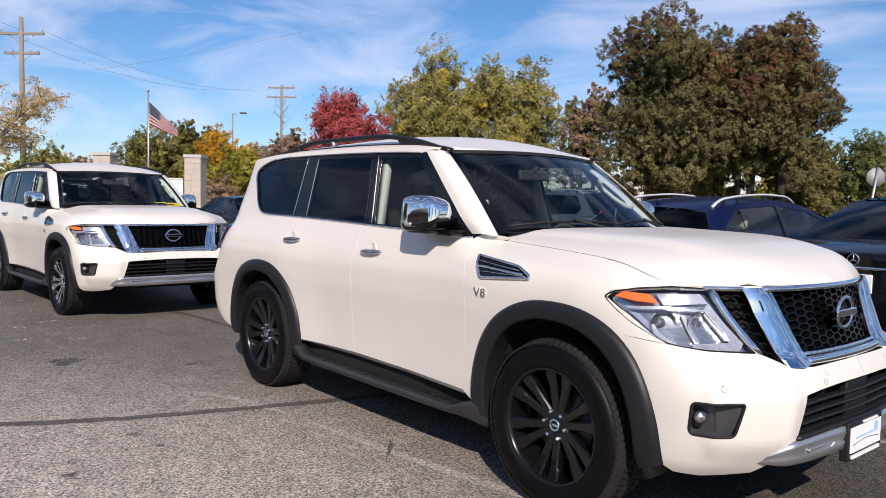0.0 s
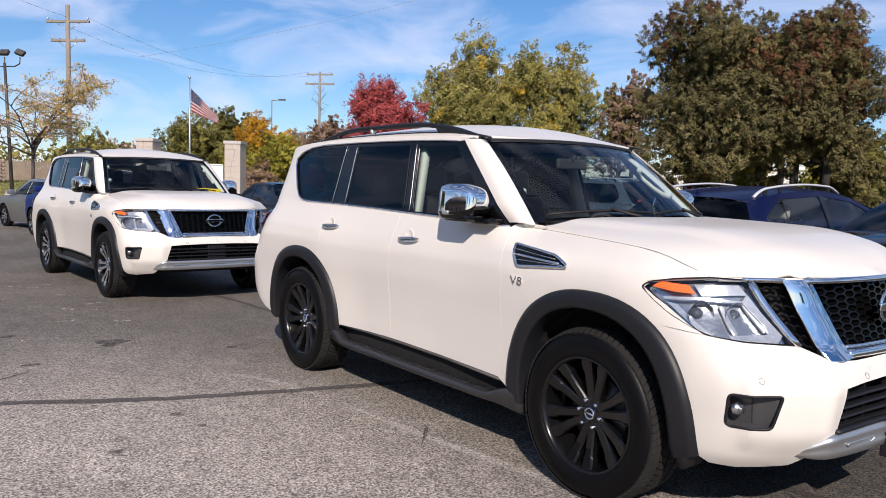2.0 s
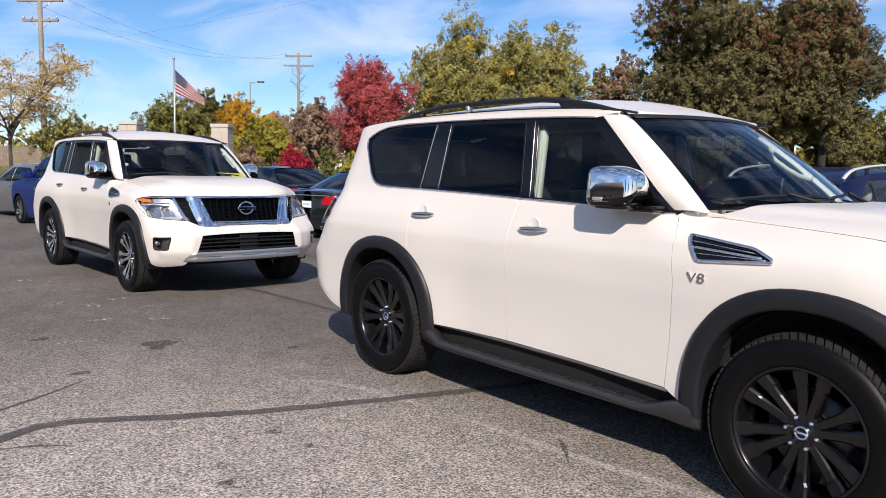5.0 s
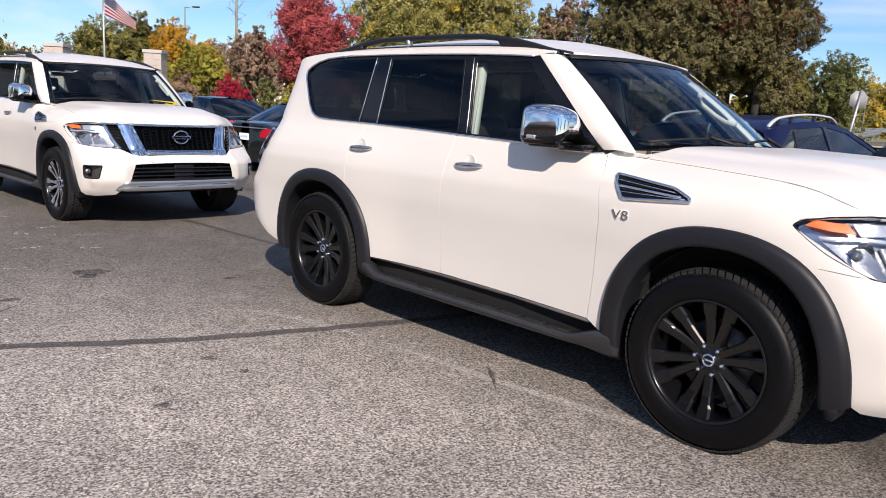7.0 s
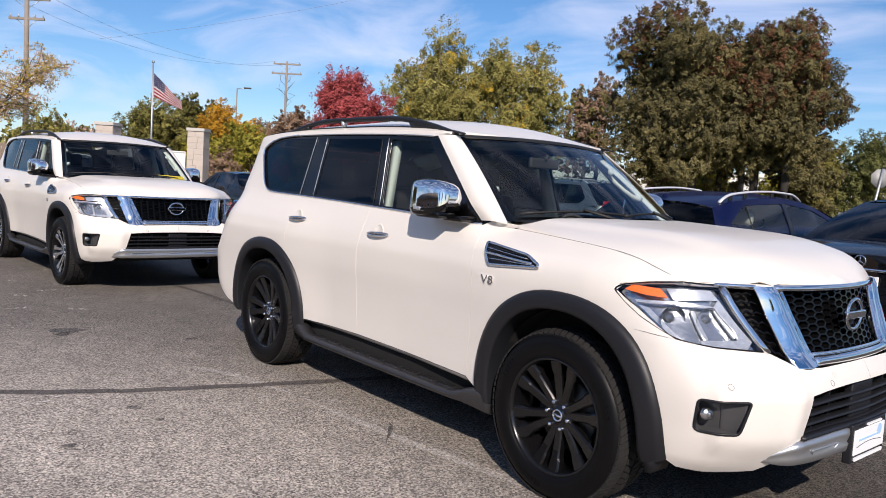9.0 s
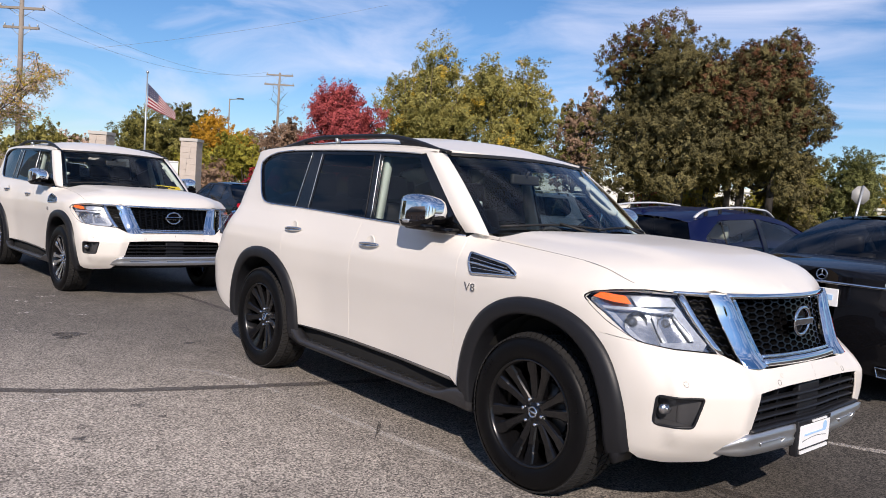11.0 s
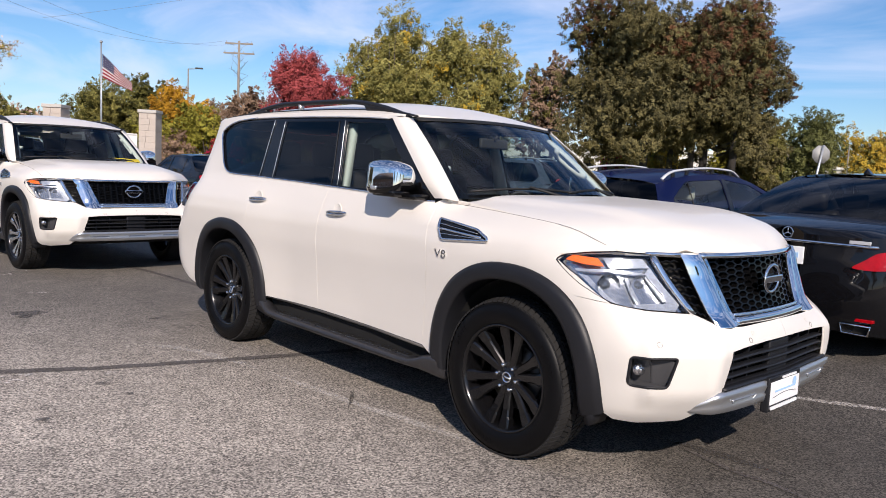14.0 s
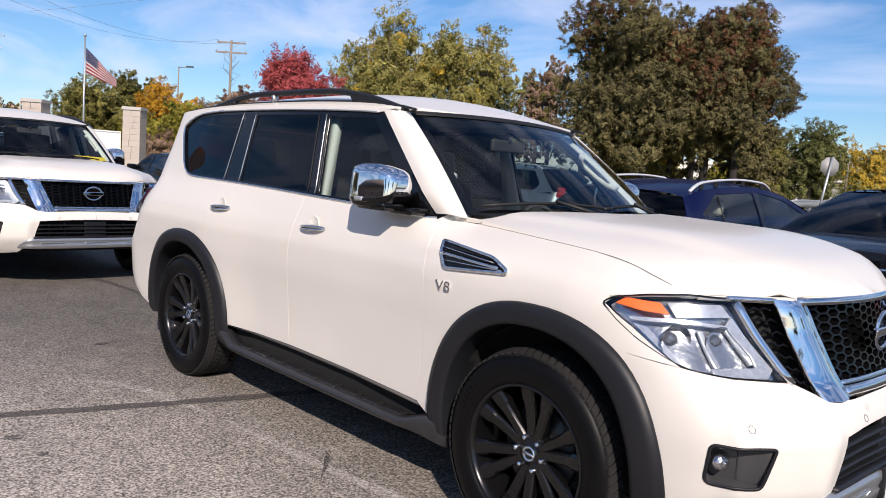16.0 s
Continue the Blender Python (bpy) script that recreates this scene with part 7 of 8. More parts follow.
def scuff(x, y, r, seed):
    """A cluster of small pale chips scraped over the asphalt."""
    rng = random.Random(seed)
    v, f = [], []
    turn = rng.uniform(-0.5, 0.5)
    for q in range(rng.randrange(3, 9)):
        dx, dy = rng.gauss(0, r * 0.6), rng.gauss(0, r * 1.6)
        cx, cy = x + dx * math.cos(turn) - dy * math.sin(turn), y + dx * math.sin(turn) + dy * math.cos(turn)
        a, b = r * rng.uniform(0.12, 0.5), r * rng.uniform(0.2, 0.8)
        k = len(v)
        for i in range(9):
            t = 2 * math.pi * i / 9
            w = rng.uniform(0.65, 1.25)
            v.append(Vector((cx + a * w * math.cos(t), cy + b * w * math.sin(t), land(cx, cy) + 0.009 + 0.0003 * q)))
        f.append(tuple(range(k, k + 9)))
    ob = part("pale_scuff", fixed((v, f)), M_PALE, None)
    tagged(ob, "cluster of small pale scuffs on the asphalt", "pale scuff", kind="structure")


rng = random.Random(12)
for q in range(40):
    scuff(rng.uniform(-9.5, -2.4), rng.uniform(-4.2, -1.0), rng.uniform(0.015, 0.045), q + 40)

# ---- trees and shrubs ----


def leaf_material(name, a, b):
    m = material(name, a, 0.75, 0.0, 0.0, 0.35, 3.0, random=0.26, second=b)
    bs = m.node_tree.nodes["Principled BSDF"]
    bs.inputs["Specular IOR Level"].default_value = 0.25
    return m


L_DARK = leaf_material("bronze_olive_leaves", (0.022, 0.023, 0.010), (0.222, 0.186, 0.073))
L_DARKRED = leaf_material("rust_leaves", (0.040, 0.022, 0.010), (0.17, 0.070, 0.030))
L_OLIVE = leaf_material("olive_gold_leaves", (0.080, 0.088, 0.022), (0.40, 0.345, 0.100))
L_MAPLE = leaf_material("crimson_leaves", (0.16, 0.022, 0.028), (0.50, 0.105, 0.100))
L_ORANGE = leaf_material("amber_leaves", (0.24, 0.12, 0.010), (0.60, 0.32, 0.020))
L_GREEN = leaf_material("dull_green_leaves", (0.055, 0.062, 0.014), (0.21, 0.18, 0.045))
L_LIME = leaf_material("lime_yellow_leaves", (0.12, 0.13, 0.020), (0.42, 0.36, 0.050))
L_BROWN = leaf_material("brown_pink_leaves", (0.13, 0.085, 0.055), (0.38, 0.25, 0.17))
L_PINK = leaf_material("faded_pink_leaves", (0.34, 0.23, 0.17), (0.66, 0.50, 0.40))
L_GOLD = leaf_material("gold_leaves", (0.30, 0.20, 0.02), (0.62, 0.42, 0.05))
L_BUSH = leaf_material("magenta_red_leaves", (0.16, 0.004, 0.020), (0.48, 0.020, 0.055))
L_FRESH = leaf_material("fresh_green_leaves", (0.055, 0.068, 0.020), (0.19, 0.19, 0.06))
# darker bark for trees with more than one trunk
M_BARKDARK = material("dark_bark", (0.026, 0.022, 0.019), 0.9, 0.0, 0.15, 4, 40, bump=0.6, bump_scale=30)
M_BARK = material("grey_brown_bark", (0.10, 0.08, 0.065), 0.9, 0.0, 0.3, 4, 40, bump=0.6, bump_scale=30)


def leaves(rg, blobs, count, size, fill=0.35, droop=0.0):
    """Leaf quads round a set of (centre, radius) clumps."""
    blobs = [(np.array(c, float), np.array(r if isinstance(r, (tuple, list)) else (r, r, r), float)) for c, r in blobs]
    wts = np.array([r.prod() ** (2 / 3) for _, r in blobs])
    which = rg.choice(len(blobs), count, p=wts / wts.sum())
    d = rg.normal(size=(count, 3))
    d /= np.linalg.norm(d, axis=1)[:, None]
    rad = np.where(rg.random(count) < fill, rg.random(count) ** 0.5, 0.80 + 0.25 * rg.random(count))
    cen = np.array([blobs[k][0] for k in which])
    rr = np.array([blobs[k][1] for k in which])
    p = cen + d * rr * rad[:, None]
    p += rg.normal(size=(count, 3)) * (size * 0.5 + rr * 0.22)
    return leaf_quads(rg, p, d, size)


def leaf_quads(rg, p, d, size, narrow=1.0):
    count = len(p)
    nrm = d * 0.95 + rg.normal(size=(count, 3)) * 0.55 + np.array([0, 0, 0.30])
    nrm /= np.linalg.norm(nrm, axis=1)[:, None]
    ref = rg.normal(size=(count, 3))
    a = np.cross(nrm, ref)
    a /= np.linalg.norm(a, axis=1)[:, None]
    b = np.cross(nrm, a)
    s = size * (0.6 + 0.8 * rg.random(count))[:, None]
    a, b = a * s * 0.55 / narrow ** 0.5, b * s * 0.32 * narrow
    return np.stack([p - a, p + b, p + a, p - b], 1).reshape(-1, 3)


def sprays(rg, lobes, count, size, per, length, rise, fill, narrow=1.0):
    """Leaves in short sprays that stand out of the lobes of a crown."""
    cen = np.array([c for c, _ in lobes], float)
    rad = np.array([r for _, r in lobes], float)
    n = max(8, count // per)
    wts = rad.prod(1) ** (2 / 3)
    which = rg.choice(len(lobes), n, p=wts / wts.sum())
    d = rg.normal(size=(n, 3))
    d /= np.linalg.norm(d, axis=1)[:, None]
    k = np.where(rg.random(n) < fill, 0.25 + 0.6 * rg.random(n), 0.80 + 0.20 * rg.random(n))
    base = cen[which] + d * rad[which] * k[:, None]
    way = d * 0.9 + rg.normal(size=(n, 3)) * 0.45 + np.array([0, 0, rise])
    way /= np.linalg.norm(way, axis=1)[:, None]
    span = length * (0.35 + 0.9 * rg.random(n) ** 1.5)
    wide = length * (0.16 + 0.16 * rg.random(n))
    of = np.repeat(np.arange(n), per)
    u = rg.random(len(of))
    p = base[of] + way[of] * (span[of] * u)[:, None] + rg.normal(size=(len(of), 3)) * (wide[of] * (1.15 - 0.75 * u))[:, None]
    return leaf_quads(rg, p, d[of], size, narrow), base, way, span


def leaf_mesh(name, quad, mat):
    n = len(quad) // 4
    me = bpy.data.meshes.new(name)
    me.vertices.add(len(quad))
    me.vertices.foreach_set("co", quad.astype(np.float32).ravel())
    me.loops.add(len(quad))
    me.loops.foreach_set("vertex_index", np.arange(len(quad), dtype=np.int32))
    me.polygons.add(n)
    me.polygons.foreach_set("loop_start", np.arange(0, len(quad), 4, dtype=np.int32))
    me.update(calc_edges=True)
    me.validate()
    me.materials.append(mat)
    return me


def tree(x, y, top, width, crown_base, mat, label, seed, count=9000, leaf=0.16, clumps=26, trunk=0.16, fill=0.35, shape=1.0, second=None, trunks=1, depth=None, twigs=0, name="tree", lean=0.0, lobes=7, rise=0.35, spray=0.0, narrow=1.0, swell=1.0):
    rg = np.random.default_rng(seed)
    if clumps <= 40:
        count, leaf = int(count * 1.7), leaf * 0.78
    g = land(x, y) - 0.05
    t = thing(name, pose(x, y, g), label, name)
    H = top - g
    cb = crown_base - g
    long = spray or max(0.28, min(0.85, width * 0.13))
    rw = width * 0.5 - long * 0.30
    made = []
    turn = rg.uniform(0, 6.28)
    for i in range(lobes):
        if i == 0:
            r, off, zt, zb = 0.58 * rw, 0.0, H - long * 0.45, cb + 0.12 * (H - cb)
        else:
            r = rw * rg.uniform(0.36, 0.52)
            off = (rw - r) * rg.uniform(0.80, 1.02)
            high = i % 2 == 0
            zt = lerp(cb, H, rg.uniform(0.74, 0.97) if high else rg.uniform(0.45, 0.68)) - long * 0.4
            zb = lerp(cb, H, rg.uniform(0.22, 0.40) if high else rg.uniform(0.0, 0.08))
            off *= 0.86 if high else 1.0
        a = turn + (i * 2.39996 if lobes > 5 else i * 6.283 / max(1, lobes - 1)) + rg.uniform(-0.25, 0.25)
        h = (zt + zb) / 2
        made.append(((math.cos(a) * off + lean * h, math.sin(a) * off * (depth or 0.9), h), (r, r, max(0.2, (zt - zb) / 2))))
    nq = max(1, trunks)
    for k in range(nq):
        bx = (k - (nq - 1) / 2) * width * 0.22
        pts = [(bx, 0, 0), (bx + 0.05, 0.03, H * 0.2), (bx * 0.9 - 0.05 + lean * H * 0.4, 0.05, H * 0.45), (bx * 0.6 + lean * H * 0.7, 0, H * 0.75)]
        part("trunk", fixed(tube(pts, [trunk * 1.25, trunk, trunk * 0.7, trunk * 0.25], 9)), M_BARKDARK if trunks > 1 else M_BARK, t, "dark bark trunk" if trunks > 1 else "grey-brown bark trunk")
    boughs = []
    size = np.array([r for _, r in made]).prod(1) ** (2 / 3)
    for i in range(clumps if clumps > 40 else clumps * 2):
        c, r = made[int(rg.choice(len(made), p=size / size.sum()))]
        d = rg.normal(size=3)
        d /= np.linalg.norm(d)
        k = rg.uniform(0.62, 0.98)
        b = width * rg.uniform(0.055, 0.115) * (1.45 if clumps <= 40 else swell)
        boughs.append((tuple(c[q] + d[q] * r[q] * k for q in range(3)), (b, b, b * rg.uniform(0.7, 1.25))))
    quad, base, way, span = sprays(rg, boughs, int(count * 0.82), leaf, 40, long * 0.55, rise, fill, narrow)
    core = sprays(rg, [(c, tuple(q * 0.72 for q in r)) for c, r in made], int(count * 0.18), leaf * 1.3, 40, long * 0.6, 0.1, 0.9)[0]
    quad = np.concatenate([quad, core])
    for i in range(1, lobes):
        c = Vector(made[i][0])
        st = Vector((lean * c.z * 0.5, 0, max(c.z * (0.62 if trunks > 1 else 0.45), cb * 0.6)))
        part("limb", fixed(tube([st, st.lerp(c, 0.5) + Vector((0, 0, -0.04 * H)), c, c + Vector((c.x * 0.12, c.y * 0.12, made[i][1][2] * 0.75))], [trunk * 0.45, trunk * 0.32, trunk * 0.18, trunk * 0.05], 5)), M_BARKDARK if trunks > 1 else M_BARK, t)
    if twigs:
        for i in range(0, len(base), max(1, len(base) // 26)):
            e = Vector(base[i] + way[i] * span[i])
            c = Vector(made[int(i) % lobes][0])
            st = Vector((lean * e.z * 0.5, 0, min(max(e.z * 0.55, cb * 0.7), H * 0.7)))
            part("twig", fixed(tube([st, st.lerp(e, 0.6) + Vector((0, 0, 0.1)), e], [trunk * 0.16, trunk * 0.09, trunk * 0.03], 4)), M_BARK, t)
    part("crown", leaf_mesh("crown", quad, mat), None, t)
    if second:
        mt, share, lo = second
        tall = [q for q in boughs if q[0][2] > lerp(cb, H, lo)] or boughs
        part("crown", leaf_mesh("crown", sprays(rg, tall[::2] or tall, int(count * share), leaf, 40, long * 0.55, rise, fill, narrow)[0], mt), None, t)
    return t


tree(-17.1, 26.0, 10.5, 7.7, 2.0, L_DARK, "large tree with dense bronze-olive autumn leaves", 1, 250000, 0.098, 92, 0.17, 0.16, 0.85, (L_DARKRED, 0.06, 0.5), 2, name="large_tree", lobes=17, rise=0.45, spray=0.55, narrow=0.6, swell=1.25)
tree(-15.35, 27.6, 10.5, 4.8, 1.9, L_DARK, "large tree with dense rusty olive autumn leaves", 41, 100000, 0.098, 56, 0.13, 0.16, 0.85, (L_DARKRED, 0.20, 0.4), 2, name="large_tree", lobes=11, rise=0.45, spray=0.55, narrow=0.6, swell=1.25)
tree(-13.75, 28.0, 10.3, 6.2, 1.55, L_DARK, "large tree with dense rusty olive autumn leaves", 2, 190000, 0.098, 74, 0.16, 0.16, 0.85, (L_DARKRED, 0.18, 0.4), 2, name="large_tree", lobes=15, rise=0.45, spray=0.55, narrow=0.6, swell=1.25)
tree(-13.2, 30.2, 5.2, 3.4, 1.0, L_DARK, "small tree with bronze and green leaves", 94, 42000, 0.11, 50, 0.10, 0.2, 0.9, (L_GREEN, 0.6, 0.0), name="small_tree", lobes=9, swell=1.25, narrow=0.6)
tree(-33.0, 25.1, 11.45, 7.9, 2.0, L_OLIVE, "broad tree with olive and gold leaves", 3, 80000, 0.12, 110, 0.20, 0.28, 0.9, (L_GOLD, 0.07, 0.0), name="broad_tree", lobes=15, rise=0.7, spray=0.9, narrow=0.7)
tree(-29.9, 28.4, 11.45, 7.6, 2.0, L_OLIVE, "broad tree with olive and gold leaves", 4, 80000, 0.12, 110, 0.20, 0.28, 0.9, (L_GOLD, 0.07, 0.0), name="broad_tree", lobes=15, rise=0.7, spray=0.9, narrow=0.7)
tree(-30.9, 17.5, 7.8, 5.3, 1.8, L_MAPLE, "red maple in full autumn colour", 5, 70000, 0.105, 70, 0.14, 0.30, 0.95, name="maple_tree", lobes=13, rise=0.9, spray=0.9, narrow=0.65, swell=1.1)
tree(-34.2, 16.2, 5.9, 2.6, 1.9, L_BROWN, "thin tree with brown-pink leaves", 6, 6500, 0.13, 26, 0.10, 0.5, 1.0, name="small_tree")
tree(-36.6, 17.0, 5.2, 3.2, 1.9, L_BROWN, "thin tree with brown-pink leaves", 36, 6500, 0.13, 26, 0.10, 0.5, 1.0, name="small_tree")
tree(-26.9, 31.4, 9.0, 5.2, 2.2, L_BROWN, "thin tree with brown-pink leaves", 7, 9000, 0.16, 30, 0.13, 0.5, 0.9, (L_GREEN, 0.5, 0.0), name="small_tree")
tree(-26.1, 31.6, 9.6, 3.2, 2.2, L_BROWN, "slender tree with sparse brown leaves", 8, 3600, 0.16, 26, 0.12, 0.6, 0.8, name="slender_tree")
tree(-39.6, 14.7, 5.75, 5.0, 1.5, L_ORANGE, "small tree with amber leaves", 9, 46000, 0.11, 60, 0.11, 0.3, 1.0, name="small_tree", lobes=9, swell=1.4, narrow=0.7)
tree(-45.2, 12.9, 5.6, 5.6, 1.6, L_GREEN, "rounded tree with dull green leaves", 10, 60000, 0.11, 80, 0.14, 0.3, 1.0, (L_OLIVE, 0.25, 0.2), name="round_tree", lobes=11, swell=1.4, narrow=0.7)
tree(-46.0, 15.2, 7.0, 3.8, 1.8, L_GREEN, "rounded tree with dull green leaves", 11, 30000, 0.11, 60, 0.14, 0.4, 1.0, name="round_tree", lobes=9, swell=1.4, narrow=0.7)
tree(-35.2, 14.3, 4.3, 2.8, 1.5, L_LIME, "shrub with lime and yellow leaves", 12, 8000, 0.12, 26, 0.07, 0.35, 1.0, name="tall_shrub")
tree(-37.2, 14.6, 4.4, 3.0, 1.5, L_LIME, "shrub with lime and yellow leaves", 13, 8000, 0.12, 26, 0.07, 0.35, 1.0, name="tall_shrub")
tree(-32.2, 13.8, 2.75, 2.1, 0.7, L_BUSH, "rounded bright red bush", 14, 9000, 0.075, 26, 0.04, 0.3, 0.7, name="red_bush")
tree(-31.4, 15.2, 2.7, 1.7, 0.6, L_FRESH, "low green shrub on the rise", 15, 5000, 0.09, 18, 0.04, 0.3, 0.7, name="low_shrub")
tree(-30.4, 16.1, 2.6, 1.9, 0.6, L_LIME, "low yellow-green shrub on the rise", 16, 5000, 0.09, 18, 0.04, 0.3, 0.7, name="low_shrub")
tree(-29.2, 17.0, 2.4, 1.9, 0.6, L_GREEN, "low dull green shrub on the rise", 17, 4500, 0.09, 18, 0.04, 0.3, 0.7, name="low_shrub")
tree(-30.2, 19.3, 5.0, 3.4, 1.4, L_GREEN, "small dull green tree beside the maple", 18, 7000, 0.13, 24, 0.09, 0.35, 0.9, (L_ORANGE, 0.06, 0.0), name="small_tree")
tree(-34.3, 12.2, 2.9, 2.3, 0.6, L_BROWN, "low brown shrub on the rise", 19, 5000, 0.10, 20, 0.04, 0.4, 0.7, name="low_shrub")
tree(-12.6, 35.2, 5.6, 4.4, 0.9, L_FRESH, "small tree with fresh green leaves", 20, 26000, 0.11, 30, 0.12, 0.35, 1.0, name="small_tree")
tree(-14.2, 33.4, 4.5, 3.4, 0.9, L_FRESH, "small tree with fresh green leaves", 33, 16000, 0.11, 22, 0.10, 0.35, 1.0, name="small_tree")
tree(-15.5, 53.8, 6.1, 5.2, 1.0, L_GOLD, "small tree with golden leaves", 21, 18000, 0.13, 28, 0.12, 0.35, 1.0, (L_OLIVE, 0.5, 0.0), name="small_tree")
tree(-12.2, 57.5, 5.2, 3.8, 0.9, L_OLIVE, "small tree with olive and gold leaves", 22, 16500, 0.13, 22, 0.12, 0.35, 1.0, name="small_tree")
tree(-8.6, 62.0, 4.4, 5.0, 0.9, L_BROWN, "small tree with brown-pink leaves", 23, 15000, 0.13, 22, 0.12, 0.5, 1.0, name="small_tree")
tree(-4.0, 66.0, 5.6, 5.4, 0.9, L_LIME, "small half-bare tree with yellow-green leaves", 24, 12600, 0.13, 26, 0.12, 0.5, 1.0, name="small_tree")
tree(-6.5, 64.5, 4.6, 5.4, 0.9, L_BROWN, "small tree with brown-pink leaves", 71, 15000, 0.13, 26, 0.10, 0.45, 1.0, name="small_tree")
tree(-1.5, 68.0, 4.8, 5.6, 0.9, L_BROWN, "small tree with brown-pink leaves", 72, 15000, 0.13, 26, 0.10, 0.45, 1.0, (L_GOLD, 0.2, 0.0), name="small_tree")
tree(-10.2, 60.5, 4.6, 4.6, 0.9, L_OLIVE, "small tree with olive and gold leaves", 73, 15000, 0.13, 26, 0.10, 0.4, 1.0, name="small_tree")
tree(2.5, 70.0, 4.9, 6.0, 0.9, L_PINK, "small half-bare tree with faded leaves", 74, 12000, 0.13, 26, 0.10, 0.5, 1.0, name="small_tree")
tree(-14.9, 58.2, 5.4, 3.4, 0.9, L_BROWN, "small tree with brown-pink leaves", 81, 12000, 0.13, 28, 0.10, 0.4, 1.0, (L_OLIVE, 0.5, 0.0), name="small_tree")
tree(-16.8, 57.6, 4.6, 4.4, 0.9, L_OLIVE, "small tree with olive and gold leaves", 82, 12000, 0.13, 28, 0.10, 0.4, 1.0, name="small_tree")
tree(-19.6, 33.0, 3.3, 2.6, 0.6, L_GOLD, "low shrub with golden leaves beneath the trees", 91, 9000, 0.09, 20, 0.04, 0.3, 0.7, (L_LIME, 0.5, 0.0), name="low_shrub")
tree(-17.0, 34.0, 3.2, 2.4, 0.6, L_LIME, "low shrub with yellow-green leaves beneath the trees", 92, 9000, 0.09, 20, 0.04, 0.3, 0.7, name="low_shrub")
tree(-21.8, 32.0, 3.2, 2.2, 0.6, L_BUSH, "low red bush beneath the trees", 93, 8000, 0.09, 20, 0.04, 0.3, 0.7, (L_GOLD, 0.4, 0.0), name="red_bush")
tree(-12.5, 54.7, 2.9, 4.2, 1.2, L_BUSH, "low dark red hedge bush", 25, 9000, 0.10, 18, 0.05, 0.3, 0.7, name="low_shrub")


for q, (az, far, tall) in enumerate(((-152.6, 42, 8.6), (-150.6, 40, 9.3), (-148.8, 43, 9.2), (-147.2, 41, 9.8), (-145.4, 44, 9.6))):
    tree(-2.6 + far * math.cos(radians(az)), -1 + far * math.sin(radians(az)), tall, 3.4, 1.6, L_DARK, "tree with dark autumn leaves beyond the lot", 300 + q, 9000, 0.22, 30, 0.14, 0.3, 0.9, name="dark_tree")


def branching_tree(x, y, top, width, fork, label, seed):
    """A young tree whose limbs fork into twigs that carry sparse leaves."""
    rg = np.random.default_rng(seed)
    g = land(x, y) - 0.05
    t = thing("young_tree", pose(x, y, g), label, "tree")
    H = top - g
    part("trunk", fixed(tube([(0, 0, 0), (0.04, 0.02, fork * 0.5), (-0.02, 0.03, fork), (0.05, 0.0, fork + 0.9)], [0.105, 0.078, 0.066, 0.04], 9)), M_BARK, t, "grey-brown bark trunk")
    tips = []

    def bough(a, way, length, r, bend):
        pts = [a]
        d = Vector(way).normalized()
        for _ in range(5):
            d = (d + Vector((rg.normal() * 0.13, rg.normal() * 0.13, bend + rg.normal() * 0.06))).normalized()
            pts.append(pts[-1] + d * length / 5)
        return pts, [lerp(r, r * 0.35, i / 5) for i in range(6)], d
    for k in range(9):
        az = k * 2.4 + rg.uniform(-0.3, 0.3)
        tilt = rg.uniform(0.50, 0.85) if k % 3 else rg.uniform(0.95, 1.3)
        way = Vector((math.cos(az) * math.cos(tilt), math.sin(az) * math.cos(tilt), math.sin(tilt)))
        reach = lerp(width * 0.46, H - fork - 0.6, max(0.0, tilt - 0.35) / 0.95)
        pts, rad, d = bough(Vector((0, 0, fork + 0.1 * k * 0.8)), way, reach, 0.042, -0.07)
        limb = part("limb", fixed(tube(pts, rad, 6)), M_BARK, t)
        tv, tf = [], []
        for q in range(9):
            i = 1 + q % 5
            w2 = (d * 0.7 + Vector((rg.normal() * 0.8, rg.normal() * 0.8, rg.uniform(-0.1, 0.7)))).normalized()
            p2, r2, d2 = bough(pts[i].lerp(pts[min(i + 1, 5)], rg.random()) if i < 5 else pts[5], w2, rg.uniform(0.8, 1.6), 0.022, -0.05)
            for pp, rr in ((p2, r2),):
                v, f = tube(pp, rr, 4)
                tf += [tuple(n + len(tv) for n in face) for face in f]
                tv += v
            tips += p2[2:]
            for _ in range(3):
                w3 = (d2 * 0.5 + Vector((rg.normal(), rg.normal(), rg.uniform(-0.4, 0.5)))).normalized()
                p3, r3, _d = bough(p2[int(rg.integers(2, 6))], w3, rg.uniform(0.35, 0.8), 0.010, -0.08)
                v, f = tube(p3, r3, 3)
                tf += [tuple(n + len(tv) for n in face) for face in f]
                tv += v
                tips += p3[1:] * 2
        part("twig", fixed((tv, tf)), M_BARK, limb)
    tips = np.array([tuple(p) for p in tips])
    for mt, count, low in ((L_PINK, 6600, 0.0), (L_GOLD, 3000, 0.25), (L_LIME, 3200, 0.45)):
        pool = tips[tips[:, 2] < fork + (H - fork) * (1 - low * 0.5)]
        p = pool[rg.integers(0, len(pool), count)] + rg.normal(size=(count, 3)) * np.array([0.11, 0.11, 0.08])
        part("crown", leaf_mesh("crown", leaf_quads(rg, p, rg.normal(size=(count, 3)), 0.088, 0.6), mt), None, t)
    return t


branching_tree(-33.6, 1.75, 7.0, 8.2, 2.3, "young tree with sparse faded pink and gold leaves", 26)

